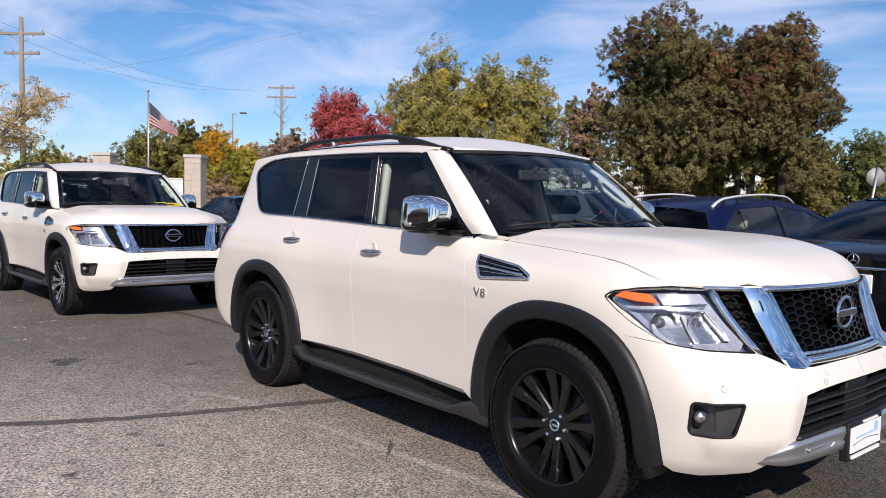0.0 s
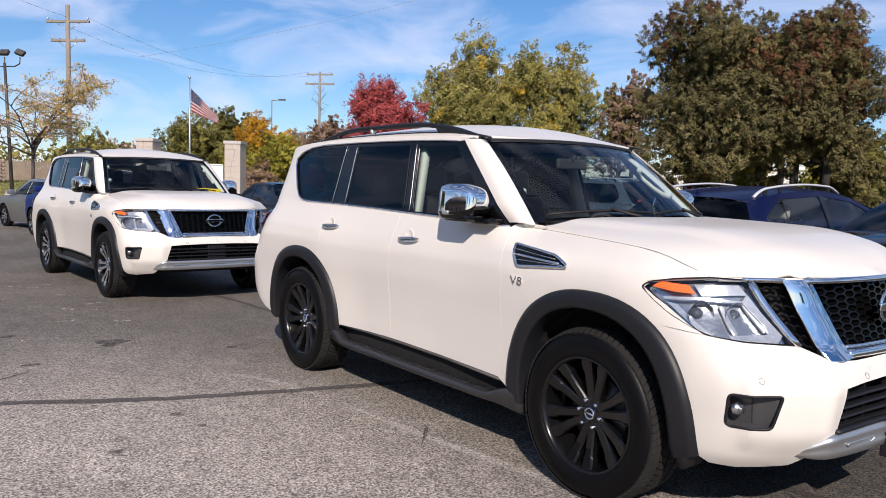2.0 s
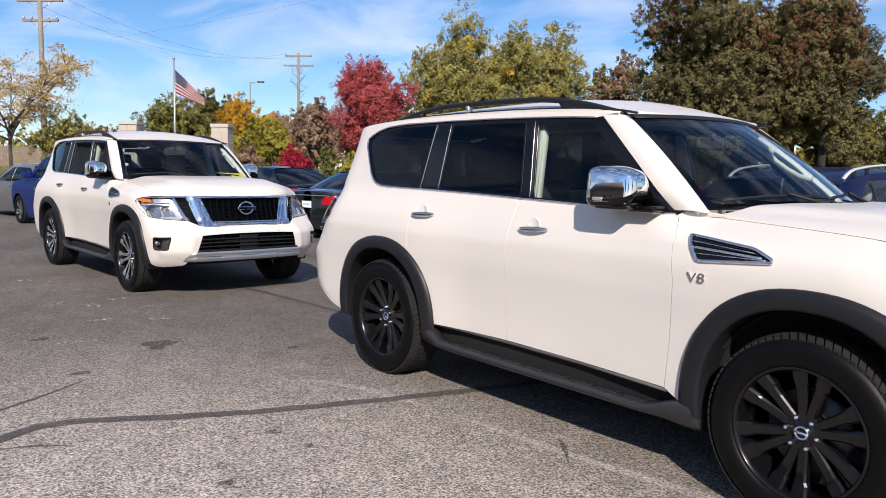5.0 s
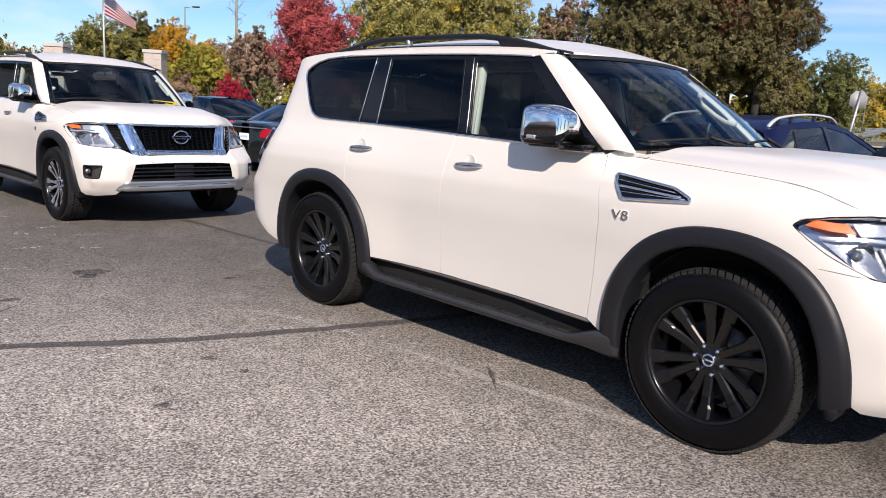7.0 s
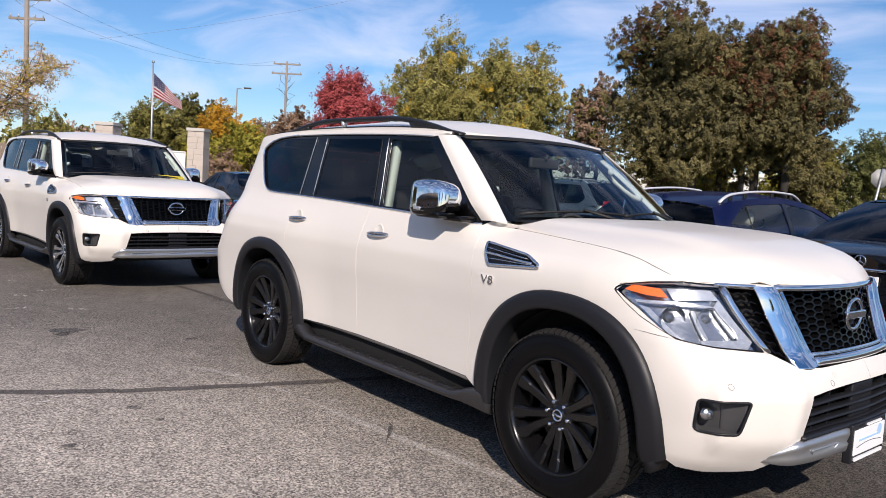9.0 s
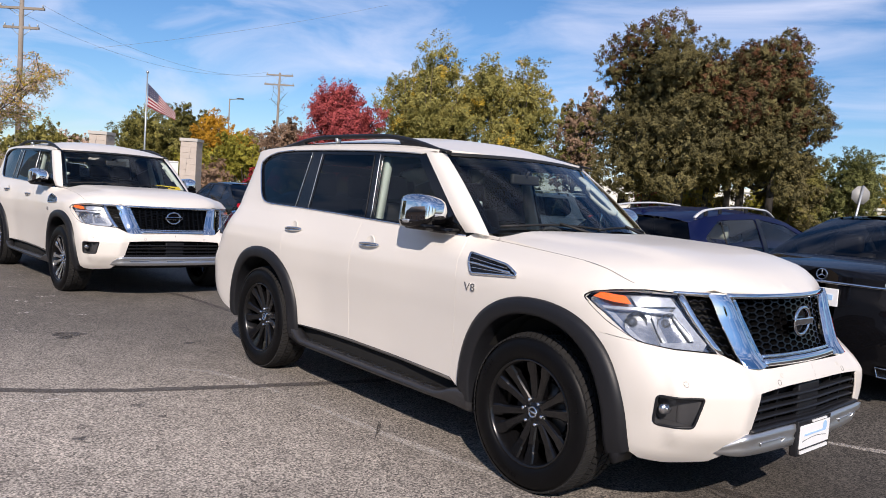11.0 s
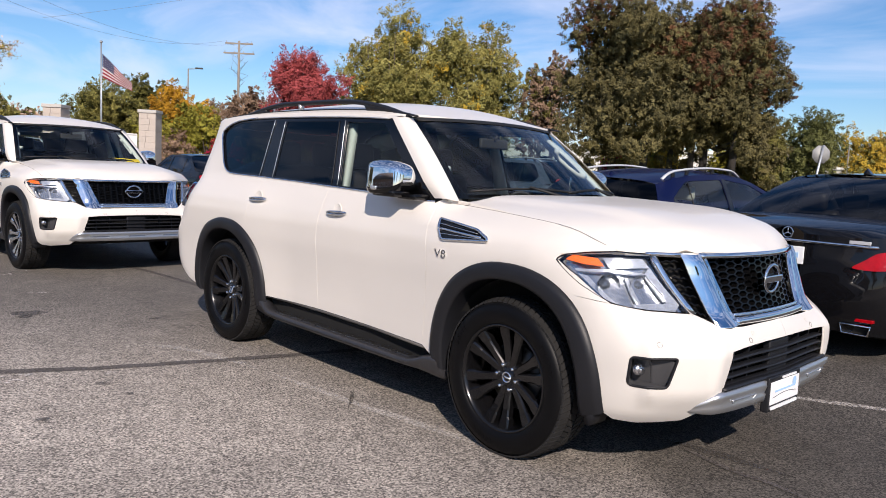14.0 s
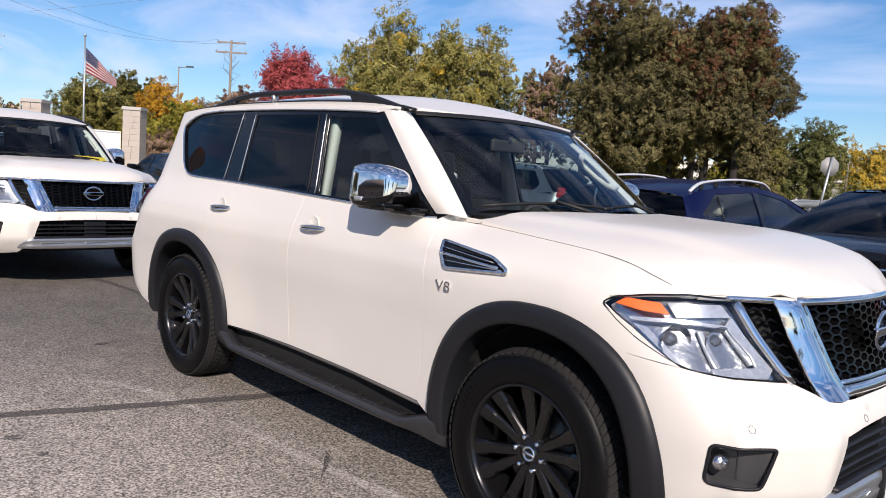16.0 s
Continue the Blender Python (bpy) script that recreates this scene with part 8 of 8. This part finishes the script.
rg = np.random.default_rng(88)
for mt, count in ((L_GREEN, 16000), (L_LIME, 7000)):
    xy = np.stack([-35.9 - 16 * rg.random(count) ** 1.6, rg.uniform(-12, 11.5, count)], 1)
    p = np.array([(x, y, land(x, y) + 0.03) for x, y in xy])
    up = rg.normal(size=(count, 3)) * 0.35 + np.array([0, 0, 1.0])
    ob = part("grass", leaf_mesh("grass", leaf_quads(rg, p, up, 0.11, 0.35), mt), None, None)
    tagged(ob, "short uneven lawn grass beyond the kerb", "grass", kind="stuff")
tree(-41.0, 5.4, 4.2, 4.0, 1.9, L_OLIVE, "small tree with olive and gold leaves", 27, 6500, 0.14, 26, 0.10, 0.4, 0.9, name="small_tree")
tree(-43.5, 7.2, 4.0, 4.4, 1.8, L_PINK, "small tree with faded pink leaves", 28, 3600, 0.14, 24, 0.10, 0.5, 0.9, (L_GREEN, 0.3, 0.0), name="small_tree")
tree(-56.0, 2.0, 3.6, 4.0, 1.6, L_BROWN, "low brown-red tree beyond the fence", 29, 3000, 0.17, 20, 0.08, 0.4, 0.8, name="small_tree")
tree(-20.2, 33.0, 3.3, 5.0, 1.2, L_GOLD, "low golden shrub beneath the large trees", 30, 5000, 0.12, 22, 0.05, 0.4, 0.7, name="low_shrub")
tree(-16.0, 34.5, 2.9, 4.0, 1.2, L_LIME, "low yellow-green shrub beneath the large trees", 31, 4500, 0.12, 22, 0.05, 0.4, 0.7, name="low_shrub")

tree(-38.4, 18.6, 4.6, 4.4, 1.6, L_BROWN, "broad shrub with brown-pink leaves", 61, 8000, 0.13, 34, 0.08, 0.45, 0.9, name="tall_shrub")
tree(-33.0, 18.6, 5.2, 3.6, 1.6, L_BROWN, "thin tree with brown-pink leaves", 62, 7000, 0.13, 34, 0.08, 0.45, 0.9, (L_GREEN, 0.3, 0.0), name="small_tree")
tree(-37.8, 12.6, 3.6, 3.4, 1.3, L_LIME, "broad shrub with lime and yellow leaves", 63, 7000, 0.12, 30, 0.06, 0.4, 0.8, (L_GREEN, 0.4, 0.0), name="tall_shrub")
tree(-22.0, 34.0, 4.6, 6.0, 1.3, L_OLIVE, "low spreading tree with olive leaves", 64, 9000, 0.15, 36, 0.08, 0.4, 0.8, (L_GREEN, 0.5, 0.0), name="small_tree")
tree(-26.5, 26.0, 3.6, 5.0, 1.2, L_GREEN, "low spreading dull green shrub", 65, 8000, 0.13, 34, 0.06, 0.4, 0.8, name="tall_shrub")
tree(-43.5, 18.4, 5.1, 6.0, 1.5, L_BROWN, "broad tree with thinning brown-pink leaves", 91, 16000, 0.12, 44, 0.10, 0.45, 0.9, (L_OLIVE, 0.25, 0.0), name="small_tree", narrow=0.7)
tree(-44.5, 22.0, 6.0, 6.2, 1.6, L_BROWN, "broad tree with thinning brown-pink leaves", 92, 16000, 0.12, 44, 0.10, 0.45, 0.9, name="small_tree", narrow=0.7)
tree(-38.5, 22.6, 5.8, 5.6, 1.5, L_GREEN, "broad dull green tree behind the maple", 93, 14000, 0.12, 44, 0.10, 0.4, 0.9, (L_BROWN, 0.4, 0.0), name="small_tree", narrow=0.7)
tree(-47.6, 9.2, 3.7, 3.6, 1.4, L_GREEN, "rounded tree with dull green leaves", 66, 8000, 0.16, 30, 0.10, 0.35, 0.9, name="round_tree")
rg = np.random.default_rng(77)
far = []
for i in range(150):
    a = radians(lerp(84, 200, i / 149) + rg.uniform(-0.4, 0.4))
    d = rg.uniform(88, 120)
    x, y = 2 + d * math.cos(a), -4 + d * math.sin(a)
    h = rg.uniform(1.2, 2.6)
    far.append(((x, y, land(x, y) + h * 0.7), (rg.uniform(2.5, 4.5), rg.uniform(2.5, 4.5), h)))
for k, (mt, part_of) in enumerate(((L_GREEN, far[::3]), (L_BROWN, far[1::3]), (L_OLIVE, far[2::3]))):
    ob = part("far_woods", leaf_mesh("far_woods", leaves(rg, part_of, 9000, 0.55, 0.3), mt), None, None)
    tagged(ob, "distant autumn woods along the horizon", "woods", kind="stuff")

# ---- poles, flag, pillars, tower, fence, signs, far buildings ----


def pole_thing(name, x, y, top, r0, r1, mat, label, category, lean=(0, 0), part_name="pole"):
    g = land(x, y)
    t = thing(name, pose(x, y, g), label, category)
    h = top - g
    part(part_name, fixed(tube([(0, 0, -0.1), (lean[0] * h * 0.5, lean[1] * h * 0.5, h * 0.5), (lean[0] * h, lean[1] * h, h)], [r0, (r0 + r1) / 2, r1], 12)), mat, t)
    return t, h


AC = Vector((0.68, 0.73, 0))
flagpole, fh = pole_thing("flagpole", -30.0, 7.2, 5.85, 0.05, 0.028, M_STEEL, "slim silver flagpole with a striped flag", "flagpole")
v, f = lathe([(0, 0.06), (0.05, 0.04), (0.06, 0.0), (0.05, -0.04), (0, -0.06)], 12, "z")
part("finial", fixed(([p + Vector((0, 0, fh + 0.05)) for p in v], f)), M_STEEL, flagpole)


def cloth(a, b):
    """The flag: a from hoist to fly, b downward."""
    across = 1.18 * a
    drop = 0.95 * b * (1 - 0.66 * a) + 1.12 * a
    wave = 0.10 * math.sin(7.0 * a + 1.5 * b) * a ** 0.6
    p = AC * (across + 0.05) + Vector((-0.73, 0.68, 0)) * wave
    return p + Vector((0, 0, fh - 0.42 - drop))


flag = None
for k in range(13):
    a0 = 0.40 if k < 7 else 0.0
    n = 20
    vv = [cloth(lerp(a0, 1, i / n), (k + j) / 13) for i in range(n + 1) for j in (0, 1)]
    ff = [(2 * i, 2 * i + 2, 2 * i + 3, 2 * i + 1) for i in range(n)]
    if flag is None:
        cv = [cloth(0.40 * i / 8, 7 / 13 * j / 4) for i in range(9) for j in range(5)]
        cf = [(i * 5 + j, i * 5 + j + 1, i * 5 + 6 + j, i * 5 + 5 + j) for i in range(8) for j in range(4)]
        flag = part("flag", (cv, cf), M_FLAGBLUE, flagpole, "striped red and white flag with a blue canton")
        for r in range(5):
            for c in range(6):
                q = cloth(0.40 * (c + 0.5) / 6, 7 / 13 * (r + 0.5) / 5)
                nn = Vector((0.73, -0.68, 0)) * 0.006
                part("star", fixed(([q + nn + AC * 0.016 * math.cos(t) + Vector((0, 0, 0.016 * math.sin(t))) for t in (2 * math.pi * i / 5 for i in range(5))], [tuple(range(5))])), M_FLAGWHITE, flag)
    part("stripe", (vv, ff), M_FLAGRED if k % 2 == 0 else M_FLAGWHITE, flag)


def stone_pillar(x, y, top, w):
    g = land(x, y)
    t = thing("stone_pillar", pose(x, y, g, 0, 0, 47), "pale stone gate pillar with a flat cap", "pillar", "stone gate pillars")
    h = top - g
    rng = random.Random(int(x * 10))
    n = max(6, int(h / 0.24))
    for i in range(n):
        k = rng.uniform(-0.003, 0.003)
        z0, z1 = h * i / n * 0.96 - (0.1 if i == 0 else 0), h * (i + 1) / n * 0.96 - 0.003
        split = rng.uniform(-0.15, 0.15) * w
        part("stone_block", solid(-w / 2 - k, split - 0.004, -w / 2 - k, w / 2 + k, z0, z1, 0.004, 1), M_STONE, t)
        part("stone_block", solid(split + 0.004, w / 2 - k, -w / 2 + k, w / 2 - k, z0, z1, 0.004, 1), M_STONE, t)
    part("cap", solid(-w / 2 - 0.04, w / 2 + 0.04, -w / 2 - 0.04, w / 2 + 0.04, h * 0.96, h, 0.01), M_CONCRETE, t)


stone_pillar(-30.4, 5.6, 3.24, 0.72)
stone_pillar(-29.3, 8.95, 3.28, 0.70)
g = land(-30.2, 7.6)
sg = thing("sign_wall", pose(-30.3, 7.4, g, 0, 0, 72), "plain white sign panel between the stone pillars", "sign")
part("panel", solid(-1.45, 1.30, -0.09, 0.09, 0.35 - 0.5, 2.28 - g, 0.02), M_WALLWHITE, sg)
part("panel_border", solid(-1.42, 1.27, -0.10, -0.092, 2.20 - g, 2.24 - g, 0), M_STEEL, sg)


def flood_light():
    x, y, top = -36.6, 1.40, 6.55
    t, h = pole_thing("flood_light", x, y, top, 0.085, 0.06, M_DARKSTEEL, "dark steel lot light with three flood heads on a concrete base", "street lamp", (-0.03, -0.03))
    v, f = lathe([(0.0, 0.85), (0.30, 0.85), (0.33, 0.82), (0.34, -0.2)], 20, "z")
    part("base", fixed((v, f)), M_CONCRETE, t, "round concrete base")
    tip = Vector((-0.03 * h, -0.03 * h, h - 0.15))
    for k in (-1, 0, 1):
        e = tip + AC * 0.75 * k + Vector((0, 0, 0.42))
        pts = [tip, tip + AC * 0.5 * k + Vector((0, 0, 0.02)), tip + AC * 0.72 * k + Vector((0, 0, 0.14)), e] if k else [tip, e]
        part("arm", fixed(tube(pts, 0.03, 6)), M_DARKSTEEL, t)
        hd = solid(-0.20, 0.20, -0.08, 0.08, -0.13, 0.14, 0.03)
        bmesh.ops.transform(hd, matrix=Matrix.Translation(e + Vector((0, 0, 0.2))) @ pose(0, 0, 0, 0, 0, 47) @ pose(0, 0, 0, -38, 18 * k, 0), verts=hd.verts)
        part("lamp_head", hd, M_DARKSTEEL, t)
    return t


flood_light()


def utility_pole(x, y, top, r, arms, label, lean=(0, 0)):
    t, h = pole_thing("utility_pole", x, y, top, r, r * 0.7, M_POLE, label, "utility pole", lean)
    ends = []
    for drop, half, n in arms:
        c = Vector((lean[0] * h, lean[1] * h, h - drop))
        arm = solid(-half, half, -0.06, 0.06, -0.07, 0.07, 0.01)
        rot = Matrix.Translation(c) @ pose(0, 0, 0, 0, 0, 47)
        bmesh.ops.transform(arm, matrix=rot, verts=arm.verts)
        part("cross_arm", arm, M_POLE, t)
        for i in range(n):
            q = rot @ Vector((lerp(-half * 0.92, half * 0.92, i / (n - 1)), 0, 0.07))
            v, f = lathe([(0.02, 0), (0.055, 0.03), (0.03, 0.08), (0.055, 0.12), (0.0, 0.18)], 8, "z")
            part("insulator", fixed(([p + q for p in v], f)), M_STEEL, t)
            ends.append(Vector((x, y, land(x, y))) + q + Vector((0, 0, 0.16)))
        for s in (-1, 1):
            part("brace", fixed(tube([rot @ Vector((s * half * 0.55, 0.03, -0.06)), c + Vector((0, 0, -0.55))], 0.018, 5)), M_STEEL, t)
    return ends, t


e1, p1 = utility_pole(-46.9, 5.75, 11.6, 0.17, ((0.95, 1.35, 3), (2.05, 1.05, 5)), "tall grey timber utility pole with two cross arms")
e2, p2 = utility_pole(-64.0, 31.3, 12.4, 0.14, ((0.25, 1.3, 3), (1.15, 1.45, 4)), "far grey timber utility pole with two cross arms")
for k in range(10):
    rr = random.Random(k)
    z0 = 6.8 + 0.28 * k
    part("climbing_branch", fixed(tube([(0, 0, z0), (AC.x * rr.uniform(-1, 1), AC.y * rr.uniform(-1, 1), z0 + 0.6), (AC.x * rr.uniform(-1.1, 1.1), AC.y * rr.uniform(-1.1, 1.1), z0 + 1.2)], [0.03, 0.02, 0.01], 5)), M_BARK, p2)


def cable(a, b, sag, r=0.016):
    a, b = Vector(a), Vector(b)
    pts = [a.lerp(b, i / 24) - Vector((0, 0, sag * 4 * (i / 24) * (1 - i / 24))) for i in range(25)]
    ob = part("overhead_cable", fixed(tube(pts, r, 5)), M_CABLE, None)
    tagged(ob, "thin dark overhead cable between utility poles", "cable")


for i, j in ((0, 0), (2, 2)):
    cable(e1[min(i, len(e1) - 1)], e2[min(j, len(e2) - 1)], 1.6, 0.008)
cable(e1[1], (-20, -26, 15.0), 0.8, 0.008)
cable((-53.5, 11.5, 10.1), (-46.5, 31.0, 16.2), 0.3, 0.008)

lamp2, lh = pole_thing("street_lamp", -61.5, 25.2, 8.95, 0.07, 0.05, M_POLE, "slim street lamp with a short arm", "street lamp")
part("arm", fixed(tube([(0, 0, lh - 0.05), AC * 0.9 + Vector((0, 0, lh + 0.02))], 0.04, 6)), M_STEEL, lamp2)
hd = solid(-0.3, 0.3, -0.14, 0.14, -0.06, 0.06, 0.03)
bmesh.ops.transform(hd, matrix=Matrix.Translation(AC * 0.95 + Vector((0, 0, lh + 0.05))) @ pose(0, 0, 0, 0, 0, 47), verts=hd.verts)
part("lamp_head", hd, M_DARKSTEEL, lamp2)

# silo
tx, ty = -67.6, 0.02
tg = land(tx, ty)
silo = thing("silo", pose(tx, ty, tg), "tall pale blue metal silo with a conical rim", "silo")
v, f = lathe([(3.45, -0.3), (3.45, 10.6), (3.55, 10.65), (3.50, 10.75), (2.6, 11.4), (0.0, 12.0)], 64, "z")
part("drum", fixed((v, f)), M_SILO, silo)
for k in range(1, 8):
    v, f = lathe([(3.452, 1.4 * k - 0.02), (3.460, 1.4 * k), (3.452, 1.4 * k + 0.02)], 64, "z")
    part("seam_band", fixed((v, f)), M_SILO, silo)
st = [(3.56 * math.cos(a), 3.56 * math.sin(a), 0.3 + 11.0 * i / 40) for i, a in ((i, 0.9 - 1.3 * i / 40) for i in range(41))]
part("stair_rail", fixed(tube(st, 0.05, 5)), M_DARKSTEEL, silo)

# timber fence
fence = thing("timber_fence", pose(0, 0, 0), "weathered grey-brown timber board fence on the rise", "fence")
rng = random.Random(5)
fv, ff = [], []
for i in range(150):
    x, y = -53.2 + 0.012 * i * 0.3, -3.0 + i * 0.105
    z0, z1 = land(x, y) - 0.05, land(x, y) + 1.28 + rng.uniform(-0.03, 0.03)
    s = len(fv)
    o = rng.uniform(-0.01, 0.01)
    for dx in (0.0, 0.025):
        for dy in (-0.046, 0.046):
            fv += [Vector((x + dx + o, y + dy, z0)), Vector((x + dx + o, y + dy, z1))]
    ff += [(s, s + 1, s + 3, s + 2), (s + 4, s + 6, s + 7, s + 5), (s + 1, s + 5, s + 7, s + 3), (s, s + 4, s + 5, s + 1), (s + 2, s + 3, s + 7, s + 6)]
tagged(part("weathered_timber", mesh_of("weathered_timber", fv, ff, None, [M_WOOD], flat=True), None, fence), kind="stuff")
for i in range(8):
    x, y = -53.28, -3.0 + i * 2.2
    part("post", solid(x - 0.05, x + 0.05, y - 0.05, y + 0.05, land(x, y) - 0.1, land(x, y) + 1.35, 0.01), M_WOOD, fence)
pal = thing("log_stack", pose(-49.5, 2.35, land(-49.5, 2.35)), "small stack of cut logs beside the fence", "log stack")
for r in range(6):
    for c in range(3):
        part("log", fixed(tube([(-0.3, -0.26 + 0.26 * c, 0.12 + 0.22 * r), (0.3, -0.26 + 0.26 * c, 0.12 + 0.22 * r)], 0.085, 10)), M_WOOD, pal)

# stop sign seen from behind, leaning post
sx, sy = -6.63, 20.23
sg2 = land(sx, sy)
sign = thing("road_sign", pose(sx, sy, sg2), "back of an octagonal road sign on a leaning post", "sign")
up = Vector((0.10 * 0.68 + 0.02, 0.10 * 0.73, 1)).normalized()
part("post", fixed(tube([Vector((-0.05, -0.05, -0.1)), up * 2.27], 0.035, 8)), M_STEEL, sign)
c8 = up * 1.98
ov = [c8 + (AC * math.cos(a) + Vector((0, 0, 1)) * math.sin(a)) * 0.29 + Vector((-0.73, 0.68, 0)) * d for d in (0.05, 0.055) for a in (math.pi / 8 + math.pi / 4 * i for i in range(8))]
part("plate", fixed((ov, [tuple(range(8)), tuple(range(8, 16))] + [(i, (i + 1) % 8, 8 + (i + 1) % 8, 8 + i) for i in range(8)])), M_SIGNBACK, sign)
thin, _h = pole_thing("marker_post", -14.2, 45.3, 3.98, 0.04, 0.04, M_POLE, "thin timber marker post by the drive", "post")

# guard rail
rail = thing("guard_rail", pose(0, 0, 0), "galvanised guard rail on timber posts beside the road", "guard rail")
run = [(-24 + 1.6 * i, 50.5 + 0.22 * i) for i in range(22)]
wsec = [(-0.15, 0.0), (-0.10, 0.05), (-0.05, 0.0), (0.0, 0.0), (0.05, 0.05), (0.10, 0.0), (0.15, 0.0), (0.15, -0.01), (-0.15, -0.01)]
path = [(Vector((x, y, land(x, y) + 0.52)), (0.2, -1, 0)) for x, y in run]
part("beam", fixed(sweep(path, 0.3, 0.1, shape=wsec)), M_STEEL, rail)
for x, y in run[::2]:
    part("post", solid(x - 0.08, x + 0.08, y + 0.04, y + 0.2, land(x, y) - 0.1, land(x, y) + 0.68, 0.01), M_WOOD, rail)
near = thing("guard_rail", pose(0, 0, 0), "pale galvanised guard rail on posts beside the lawn", "guard rail")
run = [(-9.9 - 3.2 * (i / 12) ** 1.2, 26.6 + 1.55 * i) for i in range(13)]
path = [(Vector((x, y, land(x, y) + 0.42)), (1, -0.35, 0)) for x, y in run]
part("beam", fixed(sweep(path, 0.3, 0.1, shape=wsec)), M_STEEL, near)
for x, y in run[::2]:
    part("post", solid(x - 0.22, x - 0.06, y - 0.06, y + 0.06, land(x, y) - 0.1, land(x, y) + 0.55, 0.01), M_STEEL, near)
isl = [Vector((-9.6 + 2.1 * math.cos(a), 34.0 + 3.0 * math.sin(a), land(-9.6, 34.0) + 0.05)) for a in (2 * math.pi * i / 24 for i in range(24))]
tagged(part("traffic_island", fixed((isl, [tuple(range(24))])), M_KERB, None), "sandy traffic island in the drive", "island", kind="structure")


def building(x, y, turn, length, depth, wall_h, roof_h, wall_m, roof_m, label, bays, flat=False):
    g = land(x, y) - 0.3
    t = thing("building", pose(x, y, g, 0, 0, turn), label, "building")
    part("wall", solid(-length / 2, length / 2, -depth / 2, depth / 2, 0, wall_h, 0), wall_m, t)
    if flat:
        part("roof", solid(-length / 2 - 0.2, length / 2 + 0.2, -depth / 2 - 0.2, depth / 2 + 0.2, wall_h, wall_h + 0.3, 0.02), roof_m, t)
    else:
        o = 0.5
        vv = [Vector(p) for p in ((-length / 2 - o, -depth / 2 - o, wall_h - 0.1), (length / 2 + o, -depth / 2 - o, wall_h - 0.1), (length / 2 + o, depth / 2 + o, wall_h - 0.1), (-length / 2 - o, depth / 2 + o, wall_h - 0.1), (-length / 2 + depth * 0.3, 0, wall_h + roof_h), (length / 2 - depth * 0.3, 0, wall_h + roof_h))]
        part("roof", fixed((vv, [(0, 1, 5, 4), (2, 3, 4, 5), (1, 2, 5), (3, 0, 4), (0, 1, 2, 3)])), roof_m, t)
    for i in range(bays):
        xx = lerp(-length / 2, length / 2, (i + 0.5) / bays)
        for s in (-1, 1):
            w = part("window", solid(xx - 0.6, xx + 0.6, s * depth / 2 - 0.03, s * depth / 2 + 0.03, wall_h * 0.35, wall_h * 0.75, 0.01), M_WALLWHITE, t)
            part("pane", solid(xx - 0.52, xx + 0.52, s * depth / 2 - 0.045, s * depth / 2 + 0.045, wall_h * 0.38, wall_h * 0.72, 0), M_GLOSSBLACK, w)
    return t


building(-42, 62, 30, 34, 12, 2.9, 1.2, M_WALLWHITE, M_WALLWHITE, "long low white building behind the trees", 8, True)
building(-22, 82, 20, 20, 10, 2.2, 1.2, M_CONCRETE, M_WALLWHITE, "low white building beyond the road", 5, True)
building(-1.5, 78, 10, 14, 9, 3.2, 2.2, M_WALLWHITE, M_ROOFING, "pale house beyond the road with a brown roof", 3)
building(-9, 100, 5, 12, 9, 5.4, 2.0, M_WALLWHITE, M_ROOFING, "far pale house on the rise", 3)
building(-46.5, -17.8, 68, 9, 7, 7.4, 2.4, M_WALLWHITE, M_ROOFING, "tall pale house with a brown roof beyond the lot", 3)
building(-14, -34, 2, 46, 12, 4.2, 3.0, M_BRICK, M_ROOFING, "low brick building behind the lot with a brown roof", 10)
for k, (x, y, tp, wd, mt) in enumerate(((-44, -26, 8, 7, L_GREEN), (14, -30, 9, 7, L_OLIVE), (24, -22, 8, 6, L_BROWN), (-30, -44, 10, 8, L_GREEN), (34, -8, 8, 7, L_GREEN), (33, 10, 8, 7, L_OLIVE))):
    tree(x, y, tp, wd, 2.0, mt, "tree with autumn leaves behind the lot", 50 + k, 4500, 0.3, 24, 0.2, 0.35, 0.9, name="tree")
